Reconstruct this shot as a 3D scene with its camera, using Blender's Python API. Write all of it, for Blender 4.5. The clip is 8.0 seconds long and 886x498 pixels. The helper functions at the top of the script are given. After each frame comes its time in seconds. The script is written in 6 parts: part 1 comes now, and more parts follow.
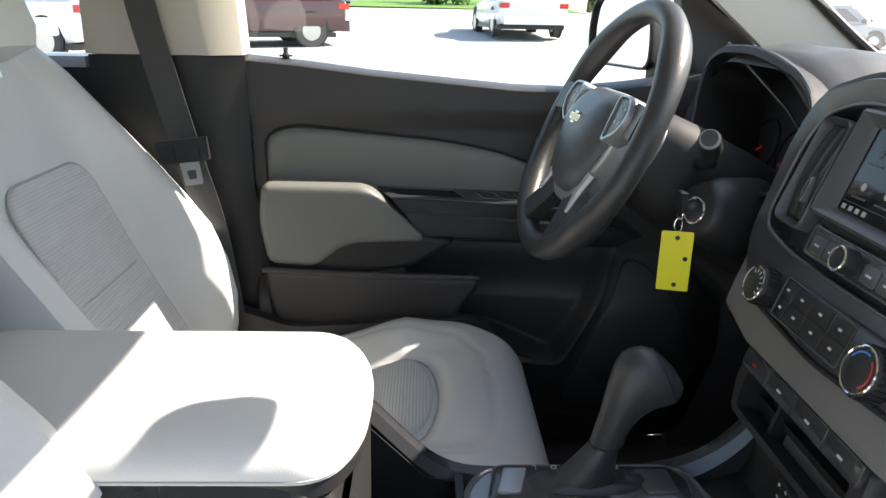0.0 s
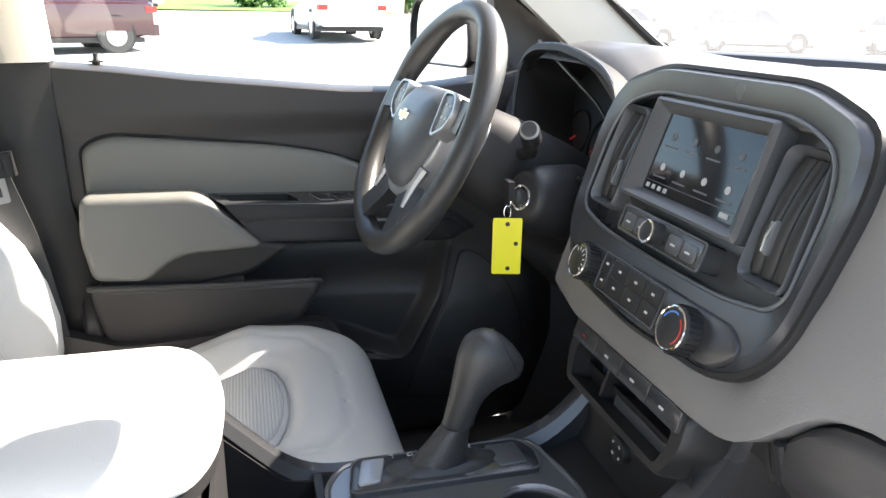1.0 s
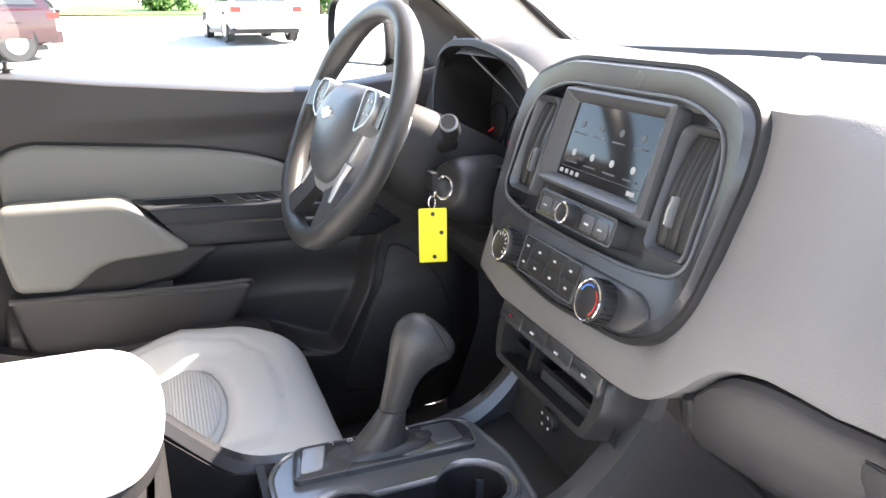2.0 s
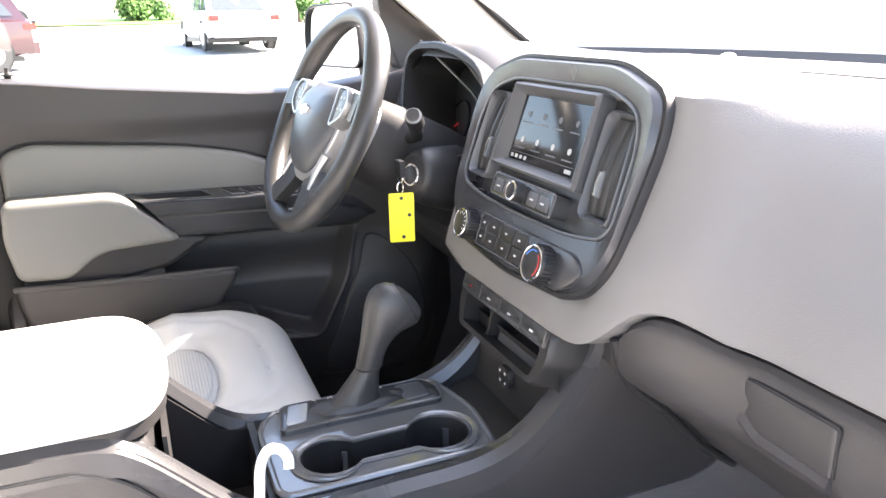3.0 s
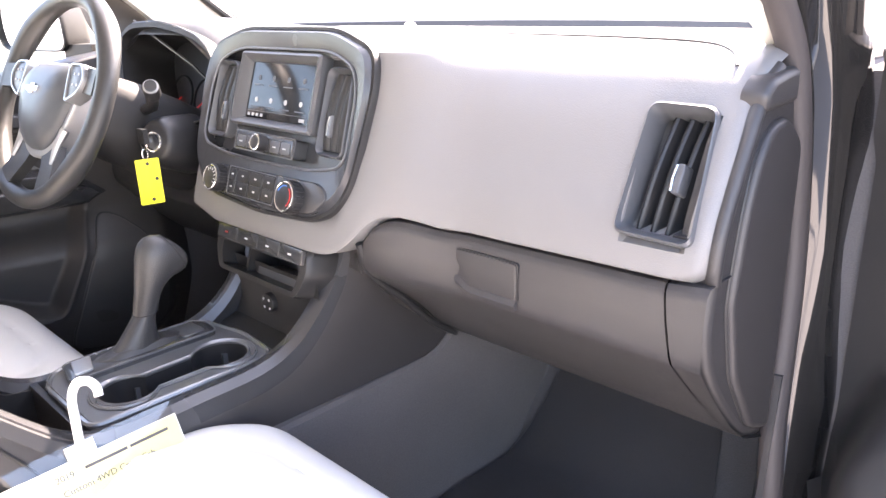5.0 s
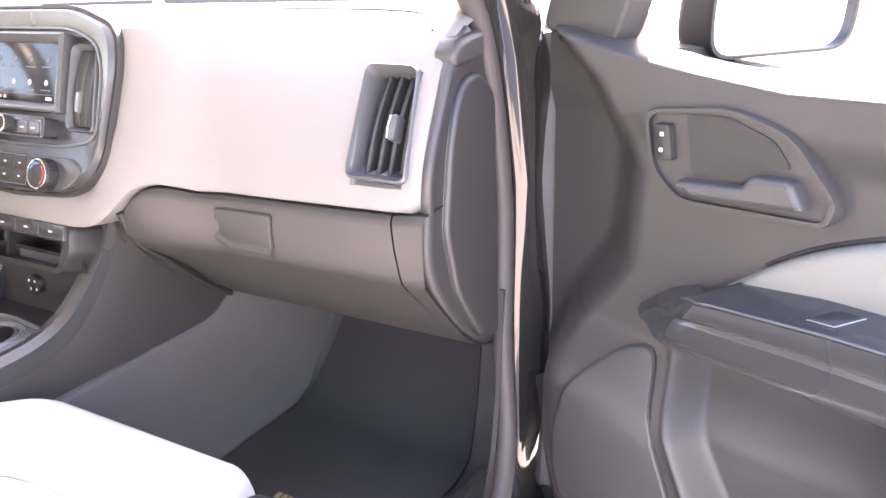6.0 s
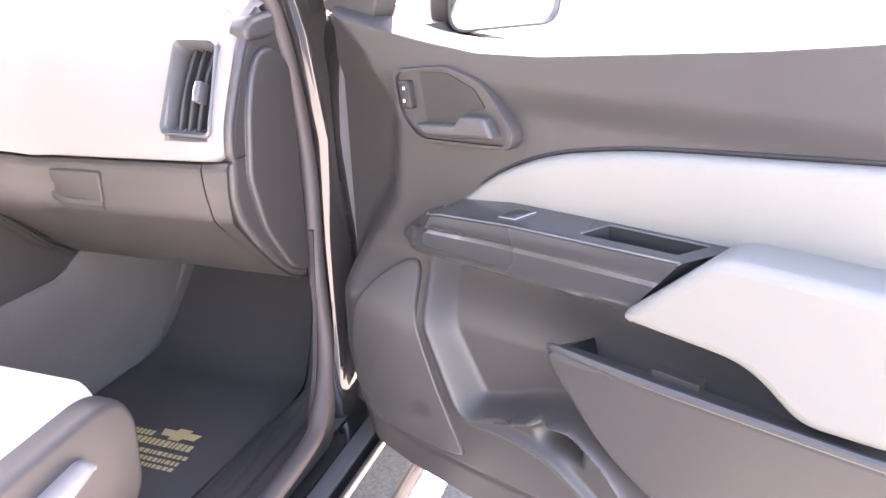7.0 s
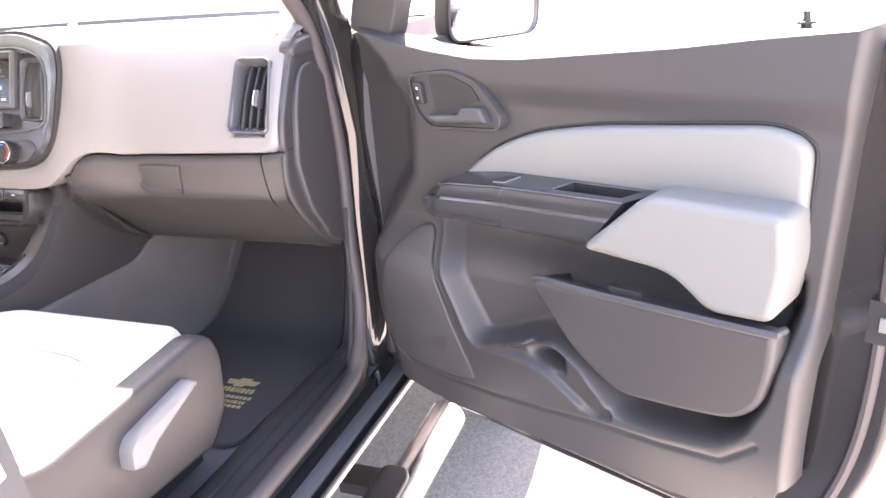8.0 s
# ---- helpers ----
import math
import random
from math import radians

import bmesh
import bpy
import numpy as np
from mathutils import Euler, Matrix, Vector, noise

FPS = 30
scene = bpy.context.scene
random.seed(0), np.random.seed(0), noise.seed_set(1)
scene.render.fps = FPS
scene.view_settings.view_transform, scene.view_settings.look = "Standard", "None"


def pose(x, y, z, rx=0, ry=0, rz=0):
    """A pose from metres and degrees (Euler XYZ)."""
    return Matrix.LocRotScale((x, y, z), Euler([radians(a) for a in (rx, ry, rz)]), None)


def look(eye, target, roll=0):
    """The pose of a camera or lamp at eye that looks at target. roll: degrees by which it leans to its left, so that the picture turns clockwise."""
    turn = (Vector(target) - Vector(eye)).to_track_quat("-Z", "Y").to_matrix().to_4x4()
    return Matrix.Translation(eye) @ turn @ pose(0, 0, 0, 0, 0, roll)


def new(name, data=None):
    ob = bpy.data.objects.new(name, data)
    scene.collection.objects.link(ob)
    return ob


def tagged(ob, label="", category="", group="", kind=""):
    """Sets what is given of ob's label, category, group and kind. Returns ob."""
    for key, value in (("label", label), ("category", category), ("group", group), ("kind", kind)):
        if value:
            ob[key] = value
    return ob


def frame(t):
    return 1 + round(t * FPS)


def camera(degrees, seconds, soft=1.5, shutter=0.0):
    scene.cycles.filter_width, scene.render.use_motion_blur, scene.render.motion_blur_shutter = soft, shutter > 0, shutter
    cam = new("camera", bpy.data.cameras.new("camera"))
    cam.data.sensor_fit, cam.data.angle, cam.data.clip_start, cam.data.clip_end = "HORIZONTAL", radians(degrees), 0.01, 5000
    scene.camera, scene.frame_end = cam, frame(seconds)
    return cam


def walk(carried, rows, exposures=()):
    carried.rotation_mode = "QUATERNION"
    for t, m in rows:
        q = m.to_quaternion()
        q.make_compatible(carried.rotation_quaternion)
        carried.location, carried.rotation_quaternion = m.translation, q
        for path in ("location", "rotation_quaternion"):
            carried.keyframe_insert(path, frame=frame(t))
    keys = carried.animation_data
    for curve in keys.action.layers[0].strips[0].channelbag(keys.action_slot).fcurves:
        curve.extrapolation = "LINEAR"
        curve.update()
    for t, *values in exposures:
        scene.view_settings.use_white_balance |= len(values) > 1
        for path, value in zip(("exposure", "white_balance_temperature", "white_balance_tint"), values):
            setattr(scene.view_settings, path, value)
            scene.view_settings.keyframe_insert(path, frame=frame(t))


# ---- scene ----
cam = camera(61.5, 8.0)
PATH = [
    (0, (-0.437, -0.655, 1.469), (-0.381, 1.247, 0.853), 1.1),
    (0.5, (-0.446, -0.665, 1.467), (-0.129, 1.214, 0.86), 1.3),
    (1, (-0.445, -0.673, 1.468), (0.043, 1.17, 0.863), 0.7),
    (1.5, (-0.445, -0.676, 1.464), (0.148, 1.136, 0.859), 0.0),
    (1.7, (-0.45, -0.689, 1.467), (0.181, 1.108, 0.858), -0.1),
    (2.8, (-0.469, -0.795, 1.468), (0.243, 0.976, 0.872), -1.3),
    (3, (-0.48, -0.837, 1.466), (0.235, 0.934, 0.873), -1.2),
    (3.5, (-0.502, -0.923, 1.472), (0.237, 0.838, 0.877), -1.3),
    (4, (-0.548, -0.941, 1.473), (0.278, 0.782, 0.881), -1.3),
    (4.5, (-0.608, -0.957, 1.466), (0.449, 0.627, 0.855), -1.7),
    (5, (-0.651, -0.998, 1.456), (0.692, 0.335, 0.809), -1.9),
    (5.2, (-0.67, -1.016, 1.448), (0.768, 0.213, 0.799), -2.1),
    (6.3, (-0.739, -1.211, 1.449), (0.936, -0.384, 0.732), -1.9),
    (6.5, (-0.774, -1.267, 1.445), (0.931, -0.502, 0.732), -1.8),
    (7, (-0.871, -1.363, 1.446), (0.874, -0.719, 0.711), -1.9),
    (7.5, (-1.011, -1.41, 1.456), (0.769, -0.874, 0.717), -1.9),
    (8, (-1.159, -1.471, 1.482), (0.581, -0.793, 0.766), -4.5),
]
EXPOSURES = [(0.0, 1.6, 7050, 11), (1.0, 2.5, 7150, 13), (2.0, 3.12, 7300, 17), (3.5, 3.5, 7500, 20), (5.0, 3.72, 7700, 25), (6.5, 4.35, 8300, 30), (7.4, 4.35, 8300, 29), (8.0, 4.0, 8200, 29)]
walk(cam, [(t, look(eye, target, roll)) for t, eye, target, roll in PATH], EXPOSURES)

# ---- light ----
SUN_AZ, SUN_EL = 10.0, 42.0
world = bpy.data.worlds.new("world")
scene.world = world
world.use_nodes = True
wn = world.node_tree
sky = wn.nodes.new("ShaderNodeTexSky")
sky.sky_type = "NISHITA"
sky.sun_disc = False
sky.sun_elevation = radians(SUN_EL)
sky.sun_rotation = radians(90 - SUN_AZ)
wn.links.new(sky.outputs[0], wn.nodes["Background"].inputs[0])
wn.nodes["Background"].inputs[1].default_value = 0.15
sun_data = bpy.data.lights.new("sun", "SUN")
sun_data.energy = 5.0
sun_data.angle = radians(0.5)
sun_data.color = (1.0, 0.95, 0.88)
sun = new("sun", sun_data)
sun_dir = Vector((math.cos(radians(SUN_AZ)) * math.cos(radians(SUN_EL)), math.sin(radians(SUN_AZ)) * math.cos(radians(SUN_EL)), math.sin(radians(SUN_EL))))
sun.matrix_world = look(sun_dir * 20, (0, 0, 0))


# ---- materials ----
def material(name, color, rough=0.5, metal=0.0, grain=0.0, scale=400.0, bump=0.0, vary=0.08, spec=0.5, coat=0.0, large=6.0, emit=0.0, pattern="NOISE"):
    m = bpy.data.materials.new(name)
    m.use_nodes = True
    nt = m.node_tree
    b = nt.nodes["Principled BSDF"]
    b.inputs["Roughness"].default_value = rough
    b.inputs["Metallic"].default_value = metal
    b.inputs["Specular IOR Level"].default_value = spec
    b.inputs["Coat Weight"].default_value = coat
    tc = nt.nodes.new("ShaderNodeTexCoord")
    big = nt.nodes.new("ShaderNodeTexNoise")
    big.inputs["Scale"].default_value = large
    big.inputs["Detail"].default_value = 4
    nt.links.new(tc.outputs["Object"], big.inputs["Vector"])
    if pattern == "NOISE":
        fine = nt.nodes.new("ShaderNodeTexNoise")
        fine.inputs["Detail"].default_value = 2
        fine.inputs["Scale"].default_value = scale
        fine_out = fine.outputs["Fac"]
    else:
        # fine woven ribs across the named axis, broken up a little
        fine = nt.nodes.new("ShaderNodeTexWave")
        fine.bands_direction = pattern
        fine.inputs["Scale"].default_value = scale
        fine.inputs["Distortion"].default_value = 0.8
        fine.inputs["Detail"].default_value = 2
        fine.inputs["Detail Scale"].default_value = 3
        fine_out = fine.outputs["Fac"]
    nt.links.new(tc.outputs["Object"], fine.inputs["Vector"])
    mix = nt.nodes.new("ShaderNodeMath")
    mix.operation = "MULTIPLY_ADD"
    mix.inputs[1].default_value = grain
    nt.links.new(fine_out, mix.inputs[0])
    nt.links.new(big.outputs["Fac"], mix.inputs[2])
    ramp = nt.nodes.new("ShaderNodeMapRange")
    ramp.inputs["From Min"].default_value = 0.3
    ramp.inputs["From Max"].default_value = 0.7 + grain
    ramp.inputs["To Min"].default_value = 1.0 - vary
    ramp.inputs["To Max"].default_value = 1.0 + vary
    nt.links.new(mix.outputs[0], ramp.inputs["Value"])
    mul = nt.nodes.new("ShaderNodeVectorMath")
    mul.operation = "SCALE"
    mul.inputs[0].default_value = color
    nt.links.new(ramp.outputs[0], mul.inputs["Scale"])
    nt.links.new(mul.outputs[0], b.inputs["Base Color"])
    rr = nt.nodes.new("ShaderNodeMapRange")
    rr.inputs["To Min"].default_value = max(0.0, rough - 0.06)
    rr.inputs["To Max"].default_value = min(1.0, rough + 0.06)
    nt.links.new(big.outputs["Fac"], rr.inputs["Value"])
    nt.links.new(rr.outputs[0], b.inputs["Roughness"])
    if bump:
        bp = nt.nodes.new("ShaderNodeBump")
        bp.inputs["Strength"].default_value = bump
        bp.inputs["Distance"].default_value = 0.001
        nt.links.new(fine_out, bp.inputs["Height"])
        nt.links.new(bp.outputs[0], b.inputs["Normal"])
    if emit:
        b.inputs["Emission Color"].default_value = (*color, 1)
        b.inputs["Emission Strength"].default_value = emit
    return m


def glass_material(name, tint=(0.9, 0.95, 0.93), veil=0.0):
    m = bpy.data.materials.new(name)
    m.use_nodes = True
    nt = m.node_tree
    nt.nodes.remove(nt.nodes["Principled BSDF"])
    out = nt.nodes["Material Output"]
    clear = nt.nodes.new("ShaderNodeBsdfTransparent")
    clear.inputs[0].default_value = (*tint, 1)
    gloss = nt.nodes.new("ShaderNodeBsdfGlossy")
    gloss.inputs["Roughness"].default_value = 0.02
    mix = nt.nodes.new("ShaderNodeMixShader")
    mix.inputs[0].default_value = 0.06
    nt.links.new(clear.outputs[0], mix.inputs[1])
    nt.links.new(gloss.outputs[0], mix.inputs[2])
    top = mix
    if veil:
        # a pale translucent share that imitates glare haze over the view through the pane
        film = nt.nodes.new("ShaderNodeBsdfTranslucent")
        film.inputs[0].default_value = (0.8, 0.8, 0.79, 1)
        mottle = nt.nodes.new("ShaderNodeTexNoise")
        mottle.inputs["Scale"].default_value = 9.0
        mottle.inputs["Detail"].default_value = 6.0
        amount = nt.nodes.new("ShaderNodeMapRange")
        amount.inputs["To Min"].default_value = veil * 0.6
        amount.inputs["To Max"].default_value = veil * 1.4
        nt.links.new(mottle.outputs["Fac"], amount.inputs["Value"])
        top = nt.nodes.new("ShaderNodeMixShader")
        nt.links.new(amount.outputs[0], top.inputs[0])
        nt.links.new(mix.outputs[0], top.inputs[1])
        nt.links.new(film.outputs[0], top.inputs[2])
    nt.links.new(top.outputs[0], out.inputs[0])
    return m


BLACK_PLASTIC = material("black_plastic", (0.019, 0.019, 0.02), 0.42, grain=0.3, scale=900, bump=0.25, spec=0.4)
DARK_PLASTIC = material("dark_grey_plastic", (0.036, 0.034, 0.035), 0.42, grain=0.4, scale=1100, bump=0.35)
DOOR_PLASTIC = material("door_panel_plastic", (0.036, 0.0345, 0.035), 0.45, grain=0.4, scale=1100, bump=0.35)
SOFT_DARK = material("soft_dark_vinyl", (0.046, 0.0455, 0.046), 0.44, grain=0.4, scale=800, bump=0.4)
GLOSS_BLACK = material("gloss_black_trim", (0.034, 0.036, 0.039), 0.27, vary=0.03, coat=0.4, large=1.0)
BEZEL = material("stack_bezel", (0.034, 0.0355, 0.039), 0.26, grain=0.2, scale=1200, bump=0.1, spec=0.6)
DECK = material("satin_console_deck", (0.15, 0.156, 0.163), 0.2, metal=0.3, grain=0.1, scale=900, bump=0.05, vary=0.05, coat=0.4)
SATIN = material("satin_silver_trim", (0.40, 0.41, 0.42), 0.36, metal=0.7, vary=0.04)
SLATE = material("slate_satin_plastic", (0.092, 0.096, 0.103), 0.34, metal=0.25, vary=0.05)
STEP_CHROME = material("weathered_chrome", (0.6, 0.6, 0.61), 0.22, metal=1.0, vary=0.08, large=9.0)
CHROME = material("bright_chrome", (0.75, 0.75, 0.75), 0.1, metal=1.0, vary=0.03)
STEEL = material("brushed_steel", (0.5, 0.5, 0.5), 0.3, metal=1.0, vary=0.06)
DOOR_VINYL = material("door_grey_vinyl", (0.156, 0.157, 0.146), 0.46, grain=0.5, scale=700, bump=0.35, vary=0.04)
LIGHT_VINYL = material("light_grey_vinyl", (0.165, 0.161, 0.16), 0.46, grain=0.5, scale=700, bump=0.35, vary=0.04)
SEAT_VINYL = material("seat_grey_vinyl", (0.60, 0.608, 0.60), 0.48, grain=0.5, scale=650, bump=0.22, vary=0.04)
SEAT_STITCH = material("seat_stitching", (0.4, 0.4, 0.4), 0.8)
SEAT_CLOTH = material("seat_grey_cloth", (0.53, 0.54, 0.54), 0.85, grain=0.5, scale=62, bump=0.55, vary=0.12, pattern="X")
BACK_CLOTH = material("seatback_grey_cloth", (0.53, 0.54, 0.54), 0.85, grain=0.5, scale=62, bump=0.55, vary=0.12, pattern="Y")
BEIGE = material("beige_pillar_trim", (0.52, 0.49, 0.43), 0.65, grain=0.6, scale=600, bump=0.3)
CARPET = material("grey_carpet", (0.10, 0.094, 0.096), 0.95, grain=1.2, scale=500, bump=1.0, vary=0.3)
MAT_RUBBER = material("floor_mat_pile", (0.044, 0.041, 0.043), 0.9, grain=1.2, scale=700, bump=1.0, vary=0.3)
MAT_PRINT = material("tan_mat_print", (0.36, 0.29, 0.15), 0.9, grain=1.0, scale=600, bump=0.4)
# blacker than BLACK_PLASTIC: shade of throats, wells and hollows put into the colour
DEEP = material("shade_black_plastic", (0.010, 0.010, 0.011), 0.65, grain=0.2, scale=900, bump=0.2)
INNER_SKIN = material("inner_door_paint", (0.016, 0.015, 0.015), 0.25, vary=0.06, coat=0.3)
RUBBER = material("black_rubber_seal", (0.014, 0.014, 0.015), 0.42, grain=0.2, scale=300, bump=0.1)
SEAL = material("grey_brown_rubber_seal", (0.055, 0.047, 0.047), 0.6, grain=0.3, scale=500, bump=0.2)
PAINT = material("black_metallic_body_paint", (0.028, 0.027, 0.027), 0.07, metal=0.3, vary=0.05, coat=1.0)
LEATHER_BLACK = material("black_leather", (0.034, 0.035, 0.037), 0.4, grain=0.5, scale=500, bump=0.5)
WHEEL_RIM = material("black_wheel_rim", (0.035, 0.036, 0.037), 0.36, grain=0.5, scale=600, bump=0.4)
AIRBAG = material("grey_blue_airbag_cover", (0.065, 0.072, 0.082), 0.36, grain=0.3, scale=900, bump=0.25)
BELT = material("seat_belt_webbing", (0.06, 0.06, 0.06), 0.75, grain=0.8, scale=500, bump=0.5)
SCREEN = material("screen_glass", (0.012, 0.013, 0.015), 0.09, vary=0.05, spec=0.4)
ICON = material("screen_icon_light", (0.3, 0.31, 0.32), 0.5, emit=0.04)
ICON_GREY = material("screen_icon_grey", (0.07, 0.075, 0.085), 0.5, emit=0.02)
MARK = material("white_printed_mark", (0.6, 0.6, 0.6), 0.5)
DIM_RED = material("dark_red_mark", (0.3, 0.02, 0.02), 0.5)
RED = material("red_mark", (0.42, 0.03, 0.03), 0.4, emit=0.04)
BLUE = material("blue_mark", (0.05, 0.2, 0.6), 0.4)
INK = material("grey_ink", (0.07, 0.07, 0.075), 0.7)
YELLOW = material("yellow_key_tag", (0.83, 0.76, 0.02), 0.45, vary=0.04)
WHITE_CARD = material("white_paper", (0.8, 0.8, 0.76), 0.7)
PALE_YELLOW = material("pale_yellow_paper", (0.74, 0.72, 0.36), 0.7)
WHITE_PLASTIC = material("white_plastic", (0.78, 0.78, 0.76), 0.4)
CLEAR_SLEEVE = glass_material("clear_sleeve", (0.93, 0.93, 0.92))
GOLD = material("gold_emblem", (0.62, 0.47, 0.2), 0.3, metal=0.6)
# darker than LOT: the shade under and beside the truck, put into the colour
SHADED_ASPHALT = material("asphalt", (0.125, 0.118, 0.107), 0.8, grain=3.2, scale=110, bump=1.0, vary=0.75, large=2.4)
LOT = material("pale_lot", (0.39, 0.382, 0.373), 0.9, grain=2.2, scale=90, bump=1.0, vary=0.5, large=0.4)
GRASS = material("grass", (0.10, 0.2, 0.03), 0.9, grain=1.0, scale=14, vary=0.35, large=1.0)
LEAF = material("leaf_green", (0.06, 0.14, 0.025), 0.8, vary=0.35, large=3.0)
BARK = material("bark", (0.12, 0.09, 0.06), 0.9, vary=0.3)
WINDOW = glass_material("car_glass")
# windscreen glass with the washed-out glare mixed into its shader
SCREEN_PANE = glass_material("veiled_windscreen_glass", veil=0.08)
MIRROR = material("mirror_glass", (0.85, 0.87, 0.9), 0.02, metal=1.0, vary=0.01)
CAR_GLASS = material("dark_car_window", (0.06, 0.066, 0.07), 0.07, vary=0.05, coat=0.3)
CAR_WHITE = material("white_car_paint", (0.78, 0.78, 0.78), 0.25, vary=0.03, coat=0.8)
CAR_SILVER = material("silver_car_paint", (0.5, 0.51, 0.52), 0.3, metal=0.4, vary=0.03, coat=0.8)
CAR_MAROON = material("maroon_car_paint", (0.05, 0.014, 0.018), 0.25, vary=0.04, coat=0.8)
CAR_GREY = material("grey_car_paint", (0.32, 0.33, 0.34), 0.3, metal=0.3, vary=0.04, coat=0.8)
TYRE = material("tyre_rubber", (0.05, 0.05, 0.05), 0.8)
TAIL = material("red_tail_lamp", (0.55, 0.02, 0.02), 0.2, coat=0.5)


# ---- mesh helpers ----
from mathutils.geometry import delaunay_2d_cdt, tessellate_polygon


def part(name, bm, mat, parent=None, label="", m=None, smooth=True):
    me = bpy.data.meshes.new(name)
    bmesh.ops.recalc_face_normals(bm, faces=bm.faces)
    flat = bm.faces.layers.int.get("flat")
    for f in bm.faces:
        f.smooth = smooth and not (flat and f[flat])
    bm.to_mesh(me)
    bm.free()
    me.materials.append(mat)
    ob = new(name, me)
    if smooth:
        me.set_sharp_from_angle(angle=radians(38))
    if parent:
        ob.parent = parent
    if m is not None:
        ob.matrix_local = m
    if label:
        ob["label"] = label
    return ob


def empty(name, label, category, m=None, group="", kind=""):
    ob = new(name)
    ob.empty_display_size = 0.05
    if m is not None:
        ob.matrix_basis = m
    return tagged(ob, label, category, group, kind)


def loft(rings, closed=True, caps=True):
    """A skin over rings of equally many points."""
    bm = bmesh.new()
    rows = [[bm.verts.new(p) for p in r] for r in rings]
    n = len(rows[0])
    for a, b in zip(rows, rows[1:]):
        for i in range(n if closed else n - 1):
            j = (i + 1) % n
            bm.faces.new((a[i], a[j], b[j], b[i]))
    if caps and closed:
        bm.faces.new(rows[0])
        bm.faces.new(rows[-1][::-1])
    return bm


def bevelled(bm, w, seg=2, angle=30):
    edges = [e for e in bm.edges if len(e.link_faces) == 2 and e.calc_face_angle(0) > radians(angle)]
    bmesh.ops.bevel(bm, geom=edges, offset=w, segments=seg, profile=0.6, affect="EDGES", clamp_overlap=True)
    return bm


def box(x0, x1, y0, y1, z0, z1, w=0.0, seg=2):
    bm = loft([[(x0, y0, z), (x1, y0, z), (x1, y1, z), (x0, y1, z)] for z in (z0, z1)])
    if w:
        bevelled(bm, w, seg)
    return bm


def rounded(points, r, seg=5):
    """A closed outline with its corners rounded; r is one radius or one for each corner."""
    out = []
    n = len(points)
    for i in range(n):
        p, a, b = (Vector(points[k % n]) for k in (i, i - 1, i + 1))
        rad = r[i] if isinstance(r, (list, tuple)) else r
        u, v = (a - p), (b - p)
        if rad <= 0:
            out.append(tuple(p))
            continue
        k = min(rad, u.length * 0.48, v.length * 0.48)
        s, e = p + u.normalized() * k, p + v.normalized() * k
        for q in range(seg + 1):
            t = q / seg
            out.append(tuple(s * (1 - t) ** 2 + p * 2 * t * (1 - t) + e * t * t))
    return out


def plate(outline, d0, d1, w=0.0, seg=2, inset=0.0):
    """An outline (a, b) drawn out along c from d0 to d1, its d1 rim rounded by w."""
    o = [Vector(p) for p in outline]
    c = sum(o, Vector((0, 0))) / len(o)
    area = sum(o[i - 1].x * o[i].y - o[i].x * o[i - 1].y for i in range(len(o)))
    sgn = 1 if area > 0 else -1

    def shrunk(k):
        res = []
        for i in range(len(o)):
            e1 = (o[i] - o[i - 1])
            e2 = (o[(i + 1) % len(o)] - o[i])
            n1 = Vector((-e1.y, e1.x)).normalized() * sgn if e1.length > 1e-9 else Vector((0, 0))
            n2 = Vector((-e2.y, e2.x)).normalized() * sgn if e2.length > 1e-9 else Vector((0, 0))
            nn = n1 + n2
            nn = nn.normalized() if nn.length > 1e-9 else n1
            res.append(o[i] + nn * k / max(0.5, nn.dot(n1) if n1.length else 1))
        return res
    sd = 1 if d1 > d0 else -1
    rings = [[(p.x, p.y, d0) for p in o]]
    if w:
        for q in range(seg + 1):
            a = math.pi / 2 * q / seg
            rings.append([(p.x, p.y, d1 - sd * w * (1 - math.sin(a))) for p in shrunk(w * (1 - math.cos(a)))])
    else:
        rings.append([(p.x, p.y, d1) for p in o])
    bm = loft(rings, caps=False)
    flat = bm.faces.layers.int.new("flat")
    fl = [v for v in bm.verts]
    n = len(o)
    bm.verts.ensure_lookup_table()
    for k in (0, len(fl) - n):
        vs = [bm.verts[k + i] for i in range(n)]
        co, _, tris, _, _, _ = delaunay_2d_cdt([Vector((v.co.x, v.co.y)) for v in vs], [], [list(range(n))], 1, 1e-6)
        if len(co) != n:
            z = vs[0].co.z
            vs = [bm.verts.new((p.x, p.y, z)) for p in co]
        for t in tris:
            f = bm.faces.new([vs[i] for i in t])
            f[flat] = 1
    return bm


def domed(outline, levels):
    """An outline drawn up through levels (inset, height), closed by a low crown."""
    a0, a1 = min(p[0] for p in outline), max(p[0] for p in outline)
    b0, b1 = min(p[1] for p in outline), max(p[1] for p in outline)
    ca, cb, ha, hb = (a0 + a1) / 2, (b0 + b1) / 2, (a1 - a0) / 2, (b1 - b0) / 2
    return loft([[(ca + (p[0] - ca) * (ha - k) / ha, cb + (p[1] - cb) * (hb - k) / hb, h) for p in outline] for k, h in levels])


